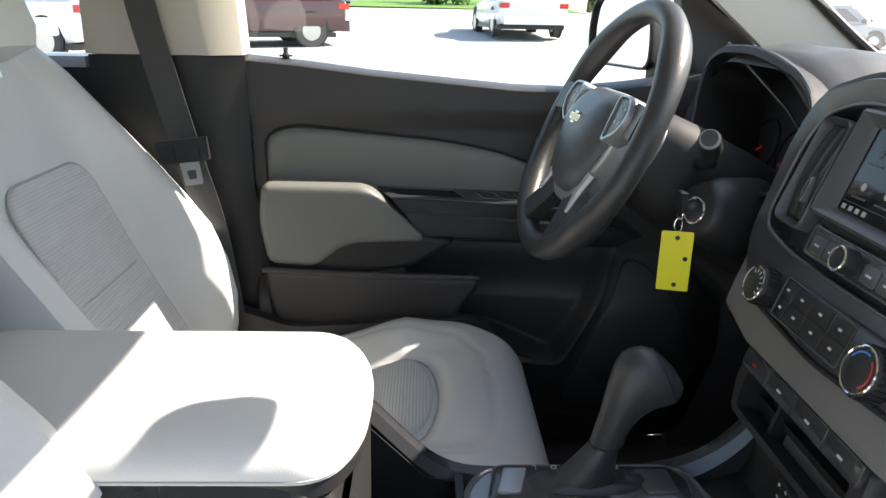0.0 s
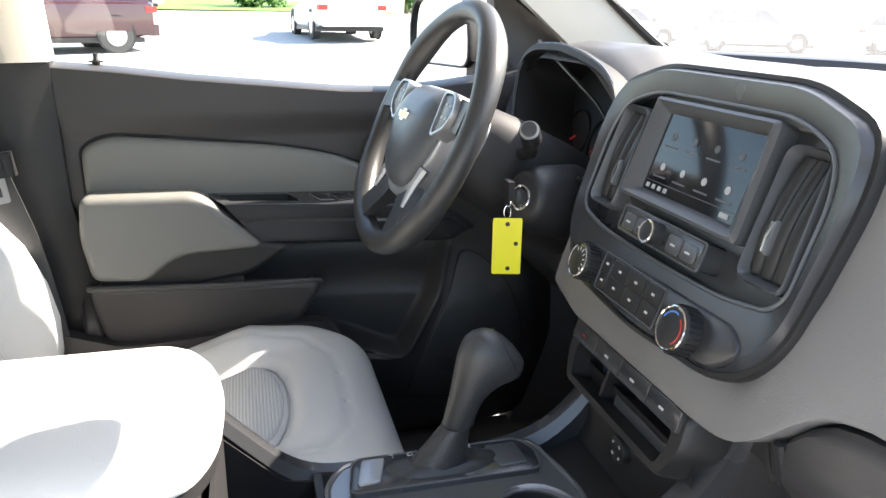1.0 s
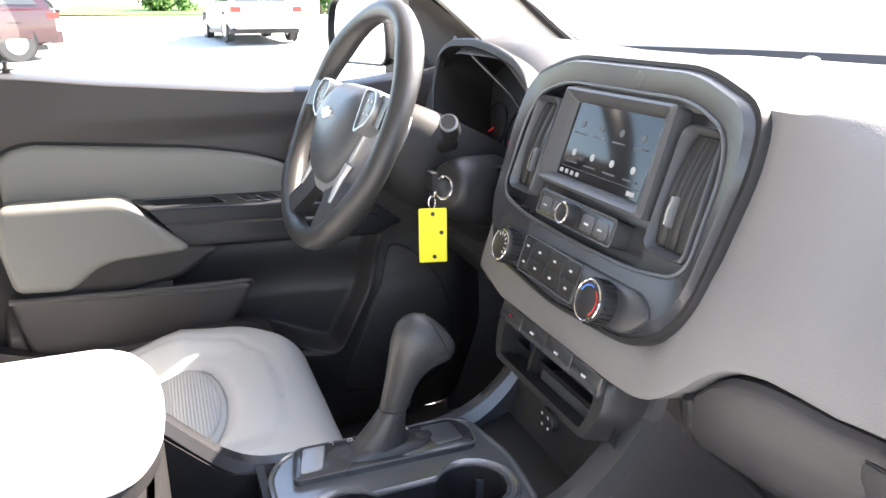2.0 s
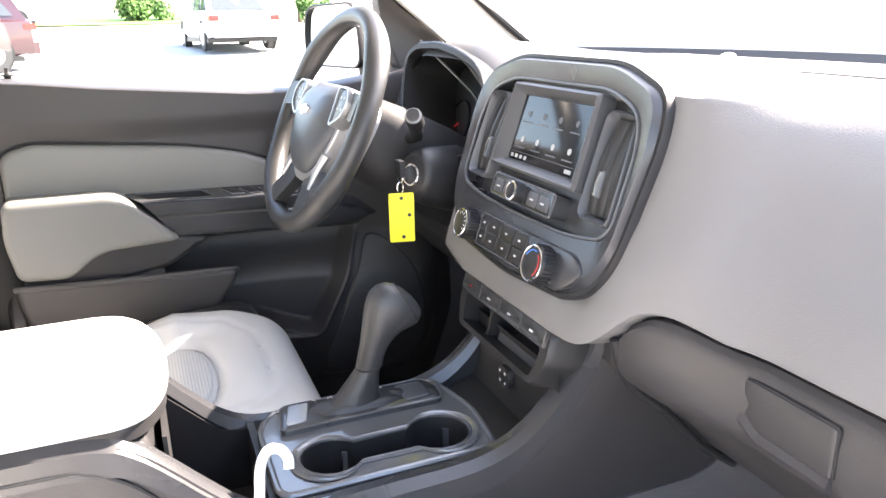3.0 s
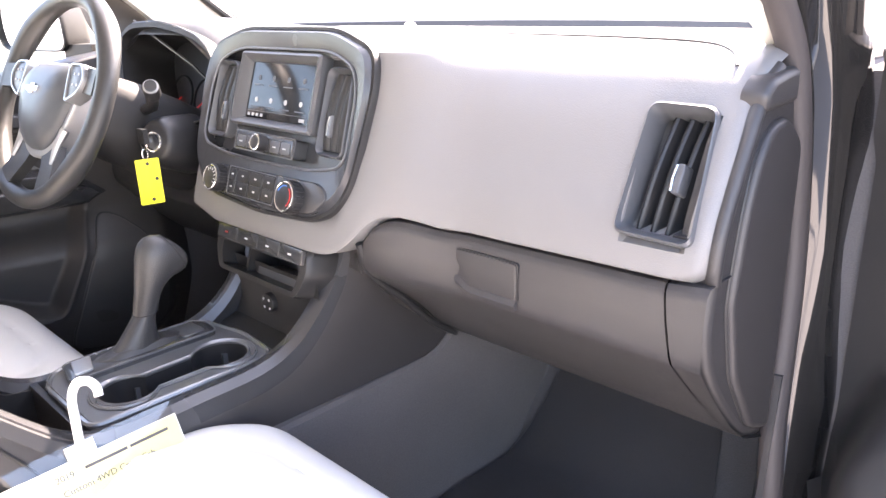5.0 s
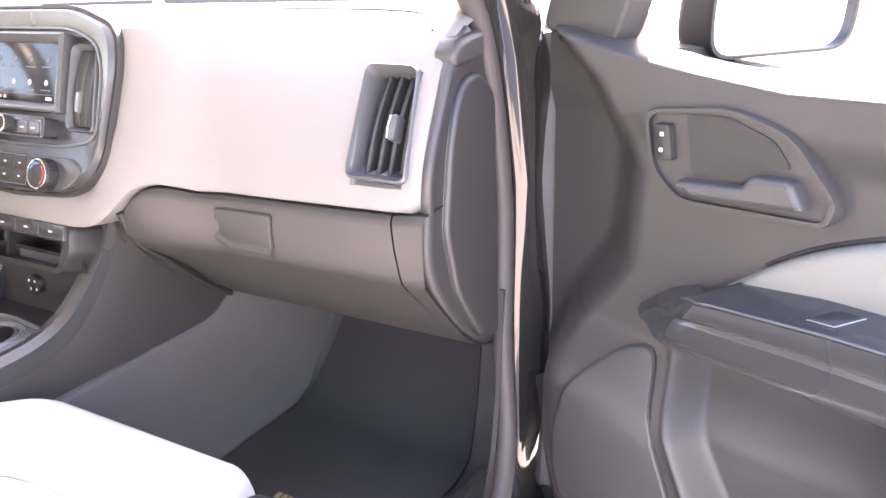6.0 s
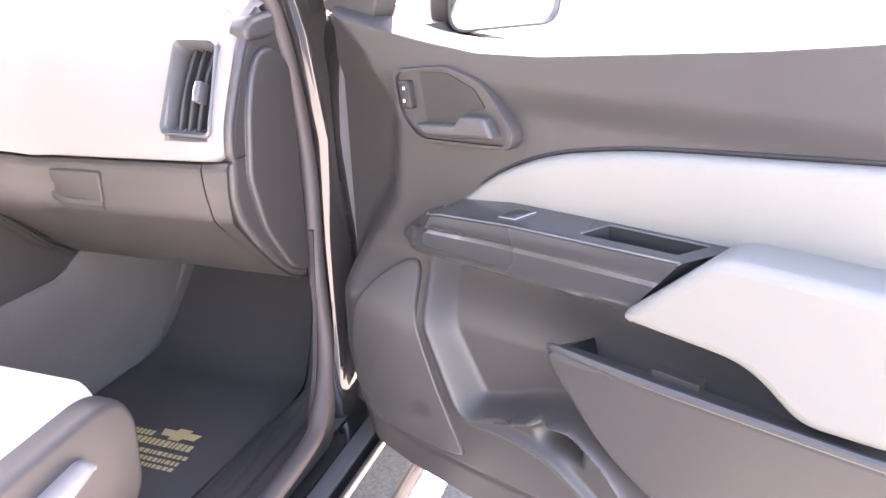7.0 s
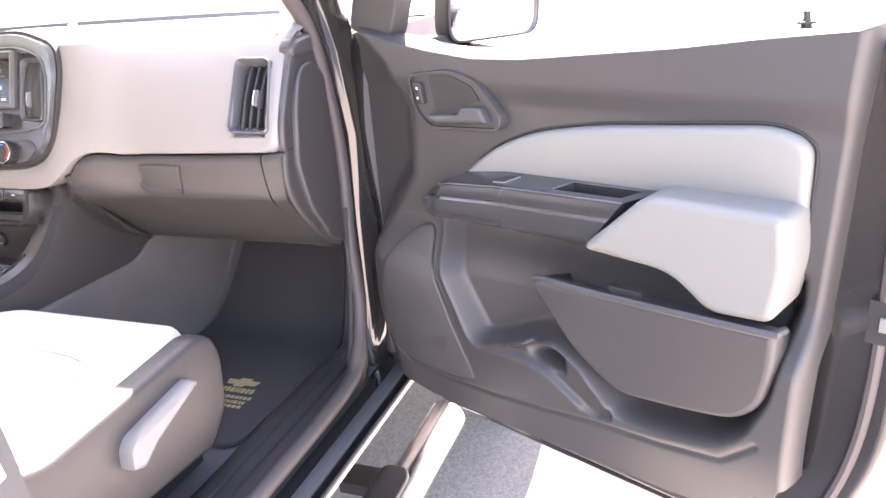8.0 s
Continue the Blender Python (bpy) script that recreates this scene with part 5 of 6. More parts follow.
def build_column():
    col = empty("steering_column", "black steering column shroud with stalk and ignition", "steering column", WM)
    rings = []
    for c, w, h, dy in ((-0.045, 0.062, 0.055, 0.0), (-0.07, 0.075, 0.068, 0.0), (-0.12, 0.082, 0.075, -0.005), (-0.2, 0.085, 0.08, -0.012), (-0.30, 0.08, 0.08, -0.02)):
        rings.append([(w * math.copysign(abs(math.cos(q * math.pi / 12)) ** 0.6, math.cos(q * math.pi / 12)), dy + h * math.copysign(abs(math.sin(q * math.pi / 12)) ** 0.6, math.sin(q * math.pi / 12)), c) for q in range(24)])
    part("shroud", loft(rings), DEEP, col, "black shroud")
    part("shroud_band", loft([[(p[0] * 1.01, p[1] * 1.01, -0.044 - 0.014 * i) for p in rings[0]] for i in range(2)]), SATIN, col, "light collar behind the wheel")
    inv = WM.inverted()
    IG = inv @ frame_of((-0.095, 0.241, 1.233), (0.45, -0.88, 0.0), (0.2, 0.1, 1))
    rr = []
    for d, w in ((-0.10, 0.05), (-0.04, 0.043), (-0.012, 0.036), (-0.002, 0.03), (0.0, 0.026)):
        rr.append([(w * math.cos(q * math.pi / 12), w * 1.1 * math.sin(q * math.pi / 12), d) for q in range(24)])
    lock = part("ignition_boss", loft(rr), BLACK_PLASTIC, col, "black ignition housing", IG)
    part("lock_face", disc(0.013, 0.0, 0.004, 24, 0.002), GLOSS_BLACK, lock)
    part("lock_ring", tube([(0.0155 * math.cos(i * math.pi / 14), 0.0155 * math.sin(i * math.pi / 14), 0.002) for i in range(28)], 0.0022, 8, True), CHROME, lock, "chrome lock ring")
    # gear-side stalk
    st = part("stalk", tube([(0.06, 0.02, -0.12), (0.11, 0.03, -0.11), (0.16, 0.045, -0.075)], [0.009, 0.010, 0.012], 14), BLACK_PLASTIC, col, "black control stalk")
    part("stalk_end", tube([(0.158, 0.044, -0.078), (0.178, 0.051, -0.06)], 0.0135, 18), BLACK_PLASTIC, st)
    part("stalk_ring", tube([(0.1775, 0.0508, -0.0605), (0.1795, 0.0516, -0.0588)], 0.0125, 18), SATIN, st, "satin end ring")
    part("stalk_cap", tube([(0.179, 0.0513, -0.059), (0.1825, 0.0526, -0.056)], 0.0098, 18), GLOSS_BLACK, st)
    return col


build_column()


def build_key():
    key = empty("ignition_key", "key in the ignition with ring and yellow tag", "key", pose(-0.118, 0.228, 1.17))
    part("key_head", box(-0.004, 0.004, -0.012, 0.012, 0.065, 0.09, 0.003), BLACK_PLASTIC, key)
    part("ring", tube([(0.0, 0.011 * math.cos(i * math.pi / 10), 0.066 + 0.011 * math.sin(i * math.pi / 10)) for i in range(20)], 0.0012, 6, True), CHROME, key, "steel split ring")
    part("small_ring", tube([(0.005 * math.cos(i * math.pi / 8), 0.002, 0.047 + 0.009 * math.sin(i * math.pi / 8)) for i in range(16)], 0.0009, 6, True), CHROME, key, "steel wire ring")
    M = frame_of((0, 0, 0), (0.97, -0.24, 0), (0, 0, 1))
    tag = part("tag", plate(rounded([(-0.0195, -0.039), (0.0195, -0.039), (0.0195, 0.039), (-0.0195, 0.039)], 0.002, 2), -0.001, 0.001), YELLOW, key, "plain yellow plastic tag", M)
    for a, b in ((0.0, 0.031), (0.012, 0.004), (0.002, -0.031)):
        part("punch_hole", disc(0.003, 0.0008, 0.0013, 14, c=(a, b)), BLACK_PLASTIC, tag)


build_key()


def build_cluster():
    cl = empty("instrument_cluster", "hooded instrument cluster with a red needle", "instrument cluster", frame_of((0.03, 0.365, 1.335), (0, -1, 0), (0.3, 0, 1)))
    o = rounded([(-0.232, 0.062), (-0.19, 0.086), (-0.085, 0.091), (0.0, 0.081), (0.085, 0.065), (0.142, 0.038), (0.17, 0.0), (0.17, -0.05), (0.15, -0.085), (0.08, -0.105), (-0.10, -0.105), (-0.18, -0.06), (-0.222, 0.01)], 0.03, 4)
    i = [(p[0] * 0.975, p[1] * (0.955 if p[1] < 0.02 else 0.85)) for p in o]
    # near-black so that the underside of the brow keeps its shade
    part("hood", ring_plate(o, i, -0.14, 0.02, 0.006), DEEP, cl, "dark cluster hood")
    part("hood_edge", tube([(p[0] * 0.97, p[1] * 0.97, 0.017) for p in o], 0.0028, 6, True), BEZEL, cl, "satin hood edge")
    part("face", plate(i, -0.12, -0.10), GLOSS_BLACK, cl, "black gauge face")
    for cx in (-0.165, -0.065):
        g = part("gauge", ring_plate([(cx + 0.046 * math.cos(q * math.pi / 18), -0.042 + 0.046 * math.sin(q * math.pi / 18)) for q in range(36)], [(cx + 0.043 * math.cos(q * math.pi / 18), -0.042 + 0.043 * math.sin(q * math.pi / 18)) for q in range(36)], -0.1, -0.096, 0.001), DEEP, cl, "gauge ring")
        for q in range(9):
            a = -0.7 + q * 0.57
            part("tick", box(0.032, 0.039, -0.0012, 0.0012, -0.0995, -0.099), INK, g, m=Matrix.Translation((cx, -0.042, 0)) @ Matrix.Rotation(a, 4, "Z"), smooth=False)
        part("needle", box(-0.006, 0.028, -0.0013, 0.0013, -0.096, -0.094), RED, g, "red needle", Matrix.Translation((cx, -0.046, 0)) @ Matrix.Rotation(3.7, 4, "Z"), smooth=False)
    # added tube that draws the crease seen in the reflecting cluster lens
    part("lens_crease", tube([(-0.19, 0.09, 0.012), (-0.06, 0.02, -0.06), (0.10, -0.05, -0.07), (0.14, -0.05, -0.05)], 0.003, 6), BEZEL, cl)
    part("needle_bar", tube([(0.055, 0.02, -0.05), (0.085, 0.014, -0.048)], 0.0028, 6), SATIN, cl, "satin trim bar")
    part("lower_arc", tube(smooth_path([(-0.01, -0.072, -0.03), (0.03, -0.08, -0.02), (0.065, -0.096, -0.01), (0.095, -0.094, 0.0)], 5), 0.0024, 6), SATIN, cl, "satin lower arc")


build_cluster()
build_vent(dash, frame_of((0.045, 0.625, 1.31), (0.15, -1, 0), (0.4, 0, 1)), [(0.045 * math.cos(q * math.pi / 8), 0.055 * math.sin(q * math.pi / 8)) for q in range(16)], [-0.022, -0.008, 0.008, 0.022], (0.0, 0.0))


# ---- seats ----
def build_seat(y0, x_front, z_top, label, mirror, slim=1.0):
    """A front bucket seat; mirror is 1 where its outer side looks to +y."""
    seat = empty("front_seat", label, "car seat", pose(x_front, y0, 0.62), "front seats")
    zt = z_top - 0.62
    # cushion: a soft skin with side bolsters, a raised front roll and a sewn groove round the cloth
    ins = rounded([(-0.182, -0.132), (-0.16, -0.07), (-0.153, 0.0), (-0.16, 0.07), (-0.182, 0.132), (-0.52, 0.135), (-0.52, -0.135)], 0.035)
    u, v = np.meshgrid(np.linspace(0, 1, 70), np.linspace(-1, 1, 81), indexing="ij")
    turn = np.clip((0.16 - u) / 0.13, 0, 1) * np.pi / 2
    x = np.where(u < 0.16, -0.055 + 0.055 * np.sin(turn), -0.055 - (u - 0.16) / 0.84 * 0.5)
    drop = 0.055 * (1 - np.cos(turn)) + 0.07 * np.clip((0.03 - u) / 0.03, 0, 1)
    wide = 0.262 * slim * (1 - 0.30 * np.clip(1 + x / 0.14, 0, 1) ** 2)
    side = np.clip((np.abs(v) - 0.80) / 0.14, 0, 1) * np.pi / 2
    y = np.sign(v) * wide * np.where(np.abs(v) < 0.80, np.abs(v) / 0.80 * 0.84, 0.84 + 0.16 * np.sin(side))
    fall = 0.045 * (1 - np.cos(side)) + 0.10 * np.clip((np.abs(v) - 0.94) / 0.06, 0, 1)
    bolster = 0.036 * ease((np.abs(y) - 0.138 * slim) / 0.065) * ease((-x - 0.04) / 0.22)
    front = 0.012 * np.exp(-((x + 0.095) / 0.06) ** 2)
    top = edge_distance(ins, x, y, True)
    groove = 0.011 * np.exp(-(top / 0.011) ** 2) + 0.004 * ease(top / 0.03)
    seam = edge_distance([(-0.50, -0.205 * slim), (-0.25, -0.205 * slim), (-0.12, -0.185 * slim), (-0.078, -0.12), (-0.068, 0.0), (-0.078, 0.12), (-0.12, 0.185 * slim), (-0.25, 0.205 * slim), (-0.50, 0.205 * slim)], x, y, False)

    def sag(px):
        """The pan sinks towards the backrest."""
        return 0.02 * px - 0.11 * (1 - np.exp(-np.maximum(0.0, -0.21 - px) / 0.26))
    z = zt + bolster + front - groove - drop - fall - 0.0035 * np.exp(-(seam / 0.005) ** 2) + sag(x)
    rows = [[tuple(map(float, p)) for p in zip(x[i], y[i], z[i])] for i in range(70)]
    part("cushion", loft(rows, closed=False), SEAT_VINYL, seat, "light grey vinyl cushion")

    def cushion_at(px, py):
        near = np.argmin((x - px) ** 2 + (y - py) ** 2 + (np.abs(v) > 0.9) * 1.0)
        return float(z.flat[near])
    cloth = rounded([(-0.19, -0.122), (-0.168, -0.065), (-0.161, 0.0), (-0.168, 0.065), (-0.19, 0.122), (-0.51, 0.125), (-0.51, -0.125)], 0.035)
    bm = plate(cloth, -0.012, 0.006, 0.005, 3)
    bmesh.ops.bisect_plane(bm, geom=bm.verts[:] + bm.edges[:] + bm.faces[:], plane_co=(-0.21, 0, 0), plane_no=(1, 0, 0))
    for cut in (-0.27, -0.34, -0.42):
        bmesh.ops.bisect_plane(bm, geom=bm.verts[:] + bm.edges[:] + bm.faces[:], plane_co=(cut, 0, 0), plane_no=(1, 0, 0))
    for p in bm.verts:
        p.co.z += zt - 0.004 + float(sag(p.co.x))
    part("cushion_insert", bm, SEAT_CLOTH, seat, "grey woven cloth insert")
    part("insert_piping", tube([(p[0], p[1], cushion_at(p[0], p[1]) + 0.0015) for p in ins], 0.0016, 6, True), SEAT_STITCH, seat, "sewn edge of the insert")
    # back rest, in its own leaning frame
    lean = 25
    B = pose(-0.54, 0, zt - 0.04, 0, -lean, 0)
    half = [(0.215, -0.09), (0.235, -0.03), (0.248, 0.03), (0.24, 0.062), (0.215, 0.072), (0.185, 0.055), (0.16, 0.022), (0.148, 0.006), (0.138, 0.0), (0.07, 0.004)]
    prof = [(-a, b) for a, b in half] + [(0.0, 0.004)] + [(a, b) for a, b in half[::-1]]
    rings = []
    for z, w, bol, back in ((-0.06, 0.92, 0.0, 0.02), (0.0, 0.97, 0.3, 0.0), (0.04, 1.02, 0.7, 0.0), (0.09, 1.05, 1.02, 0.0), (0.15, 1.07, 1.22, 0.0), (0.22, 1.08, 1.27, 0.0), (0.28, 1.07, 1.12, 0.0), (0.34, 1.05, 0.92, 0.0), (0.40, 1.02, 0.7, 0.0), (0.46, 0.98, 0.48, 0.0), (0.54, 0.92, 0.25, 0.004), (0.60, 0.83, 0.1, 0.012), (0.635, 0.68, 0.0, 0.03), (0.65, 0.45, 0.0, 0.06)):
        rings.append([((b * bol if b > 0.012 else b) - back, a * w, z) for a, b in prof])
    br = part("seatback", loft(rings), SEAT_VINYL, seat, "light grey vinyl seatback", B)
    ins = rounded([(-0.132, 0.06), (0.132, 0.06), (0.115, 0.25), (0.118, 0.385), (0.09, 0.412), (-0.09, 0.412), (-0.118, 0.385), (-0.115, 0.25)], 0.03)
    part("seatback_insert", plate(ins, -0.02, 0.0095, 0.008, 3), BACK_CLOTH, br, "grey woven cloth insert", frame_of((0, 0, 0), (0, 1, 0), (0, 0, 1)))
    part("back_piping", tube([(0.0055, p[0] * 1.008, p[1]) for p in ins], 0.0012, 6, True), SEAT_STITCH, br, "sewn edge of the insert")
    part("cross_seam", tube([(0.008, -0.112, 0.236), (0.0097, -0.06, 0.235), (0.0097, 0.06, 0.235), (0.008, 0.112, 0.236)], 0.0013, 5), SEAT_STITCH, br)
    hr = part("headrest", bevelled(loft([[(x0 + dx * c, y * w, z) for c, y in ((-0.05, -0.12), (0.045, -0.10), (0.055, 0.0), (0.045, 0.10), (-0.05, 0.12))] for z, w, x0, dx in ((0.575, 0.9, 0.015, 0.8), (0.60, 1.02, 0.015, 1.0), (0.70, 1.05, 0.025, 1.0), (0.765, 0.95, 0.025, 0.9), (0.785, 0.7, 0.015, 0.6))]), 0.012, 3), SEAT_VINYL, br, "padded grey headrest")
    for k in (-1, 1):
        part("headrest_post", tube([(-0.01, k * 0.06, 0.54), (0.01, k * 0.06, 0.63)], 0.006, 10), STEEL, hr, "steel post")
    # dark plastic base and outer valance
    part("seat_base", box(-0.5, -0.06, -0.21, 0.21, 0.0, zt - 0.15, 0.02), BLACK_PLASTIC, seat, "dark seat base")
    k = mirror
    val = rounded([(-0.045, zt - 0.14), (-0.036, zt - 0.04), (-0.055, zt + 0.004), (-0.095, zt + 0.018), (-0.26, zt + 0.006), (-0.42, zt - 0.003), (-0.58, zt + 0.05), (-0.64, zt + 0.04), (-0.62, zt - 0.09), (-0.45, zt - 0.17), (-0.1, zt - 0.20)], 0.02)
    v = part("side_valance", plate(val, 0.245, 0.285, 0.012, 3) if k < 0 else plate(val, -0.245, -0.285, 0.012, 3), DARK_PLASTIC, seat, "dark plastic side valance", frame_of((0, 0, 0), (1, 0, 0), (0, 0, 1)))
    lv = rounded([(-0.305, zt - 0.062), (-0.29, zt - 0.048), (-0.15, zt - 0.03), (-0.135, zt - 0.038), (-0.15, zt - 0.046), (-0.25, zt - 0.082), (-0.285, zt - 0.105), (-0.31, zt - 0.095)], 0.008)
    part("recline_lever", plate(lv, 0.285, 0.312, 0.008) if k < 0 else plate(lv, -0.285, -0.312, 0.008), LIGHT_VINYL, v, "light grey recline lever")
    part("lever_hollow", tube([(-0.315, -0.0, zt - 0.09), (-0.295, 0.0, zt - 0.04), (-0.22, 0.0, zt - 0.026)], 0.008, 8), BLACK_PLASTIC, v, m=Matrix.Translation((0, k * 0.285, 0)))
    return seat


build_seat(0.372, -0.255, 0.905, "light grey vinyl and cloth driver's seat", 1)
build_seat(-0.362, -0.15, 0.895, "light grey vinyl and cloth front passenger's seat", -1, 0.95)


# ---- doors ----
RIDGE = [(-0.012, 1.045), (0.038, 0.927), (0.098, 0.81), (0.161, 0.821), (0.205, 0.822), (0.262, 0.812), (0.353, 0.748)]
BACK = [(0.161, 0.828), (0.221, 0.856), (0.285, 0.872), (0.335, 0.842), (0.402, 0.765)]
BASIN = RIDGE[:3] + BACK + [(0.48, 0.772), (0.561, 0.790), (0.608, 0.826), (0.640, 0.896), (0.652, 1.0), (0.657, 1.09), (0.0, 1.09)]
SKIRT = [(-0.168, 0.80), (-0.15, 0.745), (-0.10, 0.70), (0.0, 0.696), (0.126, 0.706), (0.24, 0.722), (0.353, 0.742), (0.48, 0.755), (0.575, 0.772), (0.625, 0.82)]
SLOT = [(0.105, 0.808)] + RIDGE[3:] + [(0.402, 0.765)] + BACK[3:0:-1]


def lower_relief():
    """The moulded lower half of the door trim: rim, basin, bottle slot and beads, over a grid of s and z."""
    S, Z = np.meshgrid(np.arange(-0.30, 0.76, 0.002), np.arange(0.56, 1.42, 0.002), indexing="ij")
    low = ease((1.03 - Z) / 0.1) * ease((S + 0.25) / 0.12)
    h = 0.055 * low - 0.045 * ease((0.84 - Z) / 0.26)
    d = edge_distance(rounded(BASIN, 0.03, 8), S, Z, True)
    h -= (0.036 + 0.026 * ease((S - 0.02) / 0.2)) * ease((d + 0.004) / 0.03) * ease((1.075 - Z) / 0.03)
    d = edge_distance(rounded(SLOT, 0.02, 6), S, Z, True)
    h -= 0.012 * ease((d + 0.003) / 0.012)
    h -= 0.045 * np.exp(-((S - 0.262) / 0.03) ** 4 - ((Z - 0.840 + 0.25 * (S - 0.262)) / 0.016) ** 4)
    h += 0.0035 * np.exp(-(edge_distance(rounded(RIDGE, 0.03, 8)[8:-8], S, Z, False) / 0.0055) ** 2)
    h += 0.006 * np.exp(-(edge_distance(rounded(BACK, 0.03, 8)[8:-8], S, Z, False) / 0.0065) ** 2)
    h -= 0.0035 * np.exp(-(edge_distance(SKIRT, S, Z, False) / 0.005) ** 2)
    return h


RELIEF = lower_relief()


def relief_at(s, z):
    a, b = min(max((s + 0.30) / 0.002, 0), RELIEF.shape[0] - 1.001), min(max((z - 0.56) / 0.002, 0), RELIEF.shape[1] - 1.001)
    i, j = int(a), int(b)
    a, b = a - i, b - j
    return float((RELIEF[i, j] * (1 - a) + RELIEF[i + 1, j] * a) * (1 - b) + (RELIEF[i, j + 1] * (1 - a) + RELIEF[i + 1, j + 1] * a) * b)


def panel_depth(s, z, roll=0.085):
    crease = lerp([(0.6, -0.20), (0.80, -0.20), (0.904, -0.19), (1.012, -0.141), (1.105, -0.069), (1.226, -0.06), (1.317, -0.113), (1.38, -0.19)], z)
    d = -roll * smooth((crease + 0.008 - s) / 0.12)
    return d + relief_at(s, z) + 0.012 * smooth((z - 1.25) / 0.05)


def belt_line(s):
    return lerp([(-0.29, 1.385), (-0.21, 1.372), (-0.1, 1.352), (0.0, 1.338), (0.1, 1.328), (0.2, 1.33), (0.46, 1.352), (0.7, 1.38)], s)


def build_door(label, M, k, open_door):
    """A front door trim: s runs back from the hinge, then up, then into the cabin; k turns s to the frame's first axis."""
    door = empty("front_door", label, "car door", M, "front doors")
    low_line = [(-0.285, 0.84), (-0.265, 0.75), (-0.22, 0.675), (-0.15, 0.638), (-0.06, 0.626), (0.1, 0.63), (0.36, 0.642), (0.5, 0.65), (0.57, 0.66), (0.61, 0.677), (0.64, 0.70), (0.66, 0.735), (0.675, 0.80)]
    rear_line = [(0.60, 0.66), (0.77, 0.668), (0.96, 0.678), (1.09, 0.686), (1.24, 0.694), (1.37, 0.704)]

    deep = lambda s, z: panel_depth(s, z, 0.085 if open_door else 0.012)

    def f(u, v):
        s = -0.285 + 0.96 * u
        z0, z1 = lerp(low_line, s), belt_line(s)
        if u > 0.9:
            s += (lerp(rear_line, z0 + (z1 - z0) * v) - 0.675) * (u - 0.9) * 10
        if v < 0.06:
            t = v / 0.06
            return (k * s, z0, -0.05 + (deep(s, z0) + 0.045) * t)
        if v > 0.92:
            t = (v - 0.92) / 0.08
            return (k * s, z1 + 0.012 * math.sin(t * math.pi / 2) - 0.004 * t, deep(s, z1) - 0.06 * (1 - math.cos(t * math.pi / 2)))
        t = (v - 0.06) / 0.86
        z = z0 + (z1 - z0) * t
        return (k * s, z, deep(s, z))
    def rolled(u, v):
        p = f(min(u, 0.988), v)
        if u <= 0.988:
            return p
        q = (u - 0.988) / 0.012 * math.pi / 2
        e = f(1.0, v)
        w = abs(e[0] - p[0])
        return (p[0] + k * w * math.sin(q), p[1], p[2] - 0.06 * (1 - math.cos(q)))
    part("panel", sheet(rolled, 420, 320), DOOR_PLASTIC, door, "dark grey moulded door panel")
    K = lambda pts: [(k * a, b) for a, b in pts]
    ins = rounded(K([(0.06, 1.125), (0.13, 1.18), (0.21, 1.215), (0.32, 1.237), (0.60, 1.262), (0.648, 1.245), (0.648, 1.14), (0.4, 1.14)]), [0.0, 0.05, 0.06, 0.06, 0.04, 0.03, 0.0, 0.0], 5)
    part("upper_insert", plate(ins, -0.005, 0.016, 0.012, 4), DOOR_VINYL, door, "light grey padded insert")
    part("insert_gap", tube([(k * a, b, deep(a, b)) for a, b in [(p[0] * k + (0.003 if p[0] * k > 0.64 else 0.0), p[1] + 0.003) for p in ins if p[1] > 1.13]], 0.0025, 8), DEEP, door, "dark gap round the insert")
    def trim_edges(t):
        """The back, front and lower edges of the armrest trim at t along it."""
        nose = smooth(t / 0.14)
        A = Vector((0.045 + 0.415 * t, lerp([(0, 1.112), (0.07, 1.136), (0.3, 1.149), (0.6, 1.153), (1, 1.157)], t), 0.012))
        B = Vector((0.012 + 0.408 * t, lerp([(0, 1.098), (0.08, 1.118), (0.16, 1.126), (0.45, 1.137), (1, 1.147)], t), 0.032 + 0.035 * nose))
        C = Vector((-0.034 + 0.39 * t, lerp([(0, 1.062), (0.08, 1.052), (0.25, 1.055), (0.6, 1.061), (1, 1.066)], t), 0.032 + 0.026 * nose))
        return A, B, C

    def on_top(t, w, up=0.0):
        A, B, C = trim_edges(t)
        p = A + (B - A) * w
        return (k * p.x, p.y + up, p.z + up * 0.15)
    ts = sorted([-0.03, -0.022, -0.01] + [i / 24 for i in range(25)] + [0.655, 0.945])
    ws = (0.03, 0.2, 0.45, 0.72, 0.86)
    bm = bmesh.new()
    grid = []
    for t in ts:
        A, B, C = trim_edges(t)
        ab, bc = B - A, C - B
        pts = [Vector((A.x, A.y - 0.012, -0.02)), A - Vector((0, 0.004, 0.004))] + [A + ab * w for w in ws] + [B - ab * 0.04, B + bc * 0.03 + Vector((0, 0, 0.0015)), B + bc * 0.12 + Vector((0, 0, 0.002)), B + bc * 0.3 + Vector((0, 0, 0.003)), B + bc * 0.36, B + bc * 0.42 + Vector((0, 0, 0.004)), B + bc * 0.7 + Vector((0, 0, 0.005)), C - bc * 0.1 + Vector((0, 0, 0.002)), C - Vector((0, 0.002, 0.01)), Vector((C.x, C.y - 0.002, -0.03))]
        if t < 0:
            sink = {-0.03: 0.0, -0.022: 0.5, -0.01: 0.86}[t]
            pts = [Vector((p.x + (t + 0.01) * 0.5, p.y, p.z * sink if p.z > 0 else p.z)) for p in pts]
        grid.append([bm.verts.new((k * p.x, p.y, p.z)) for p in pts])
    hole = lambda i, j: 0.654 < ts[i] < 0.94 and ts[i + 1] < 0.946 and 3 <= j < 5
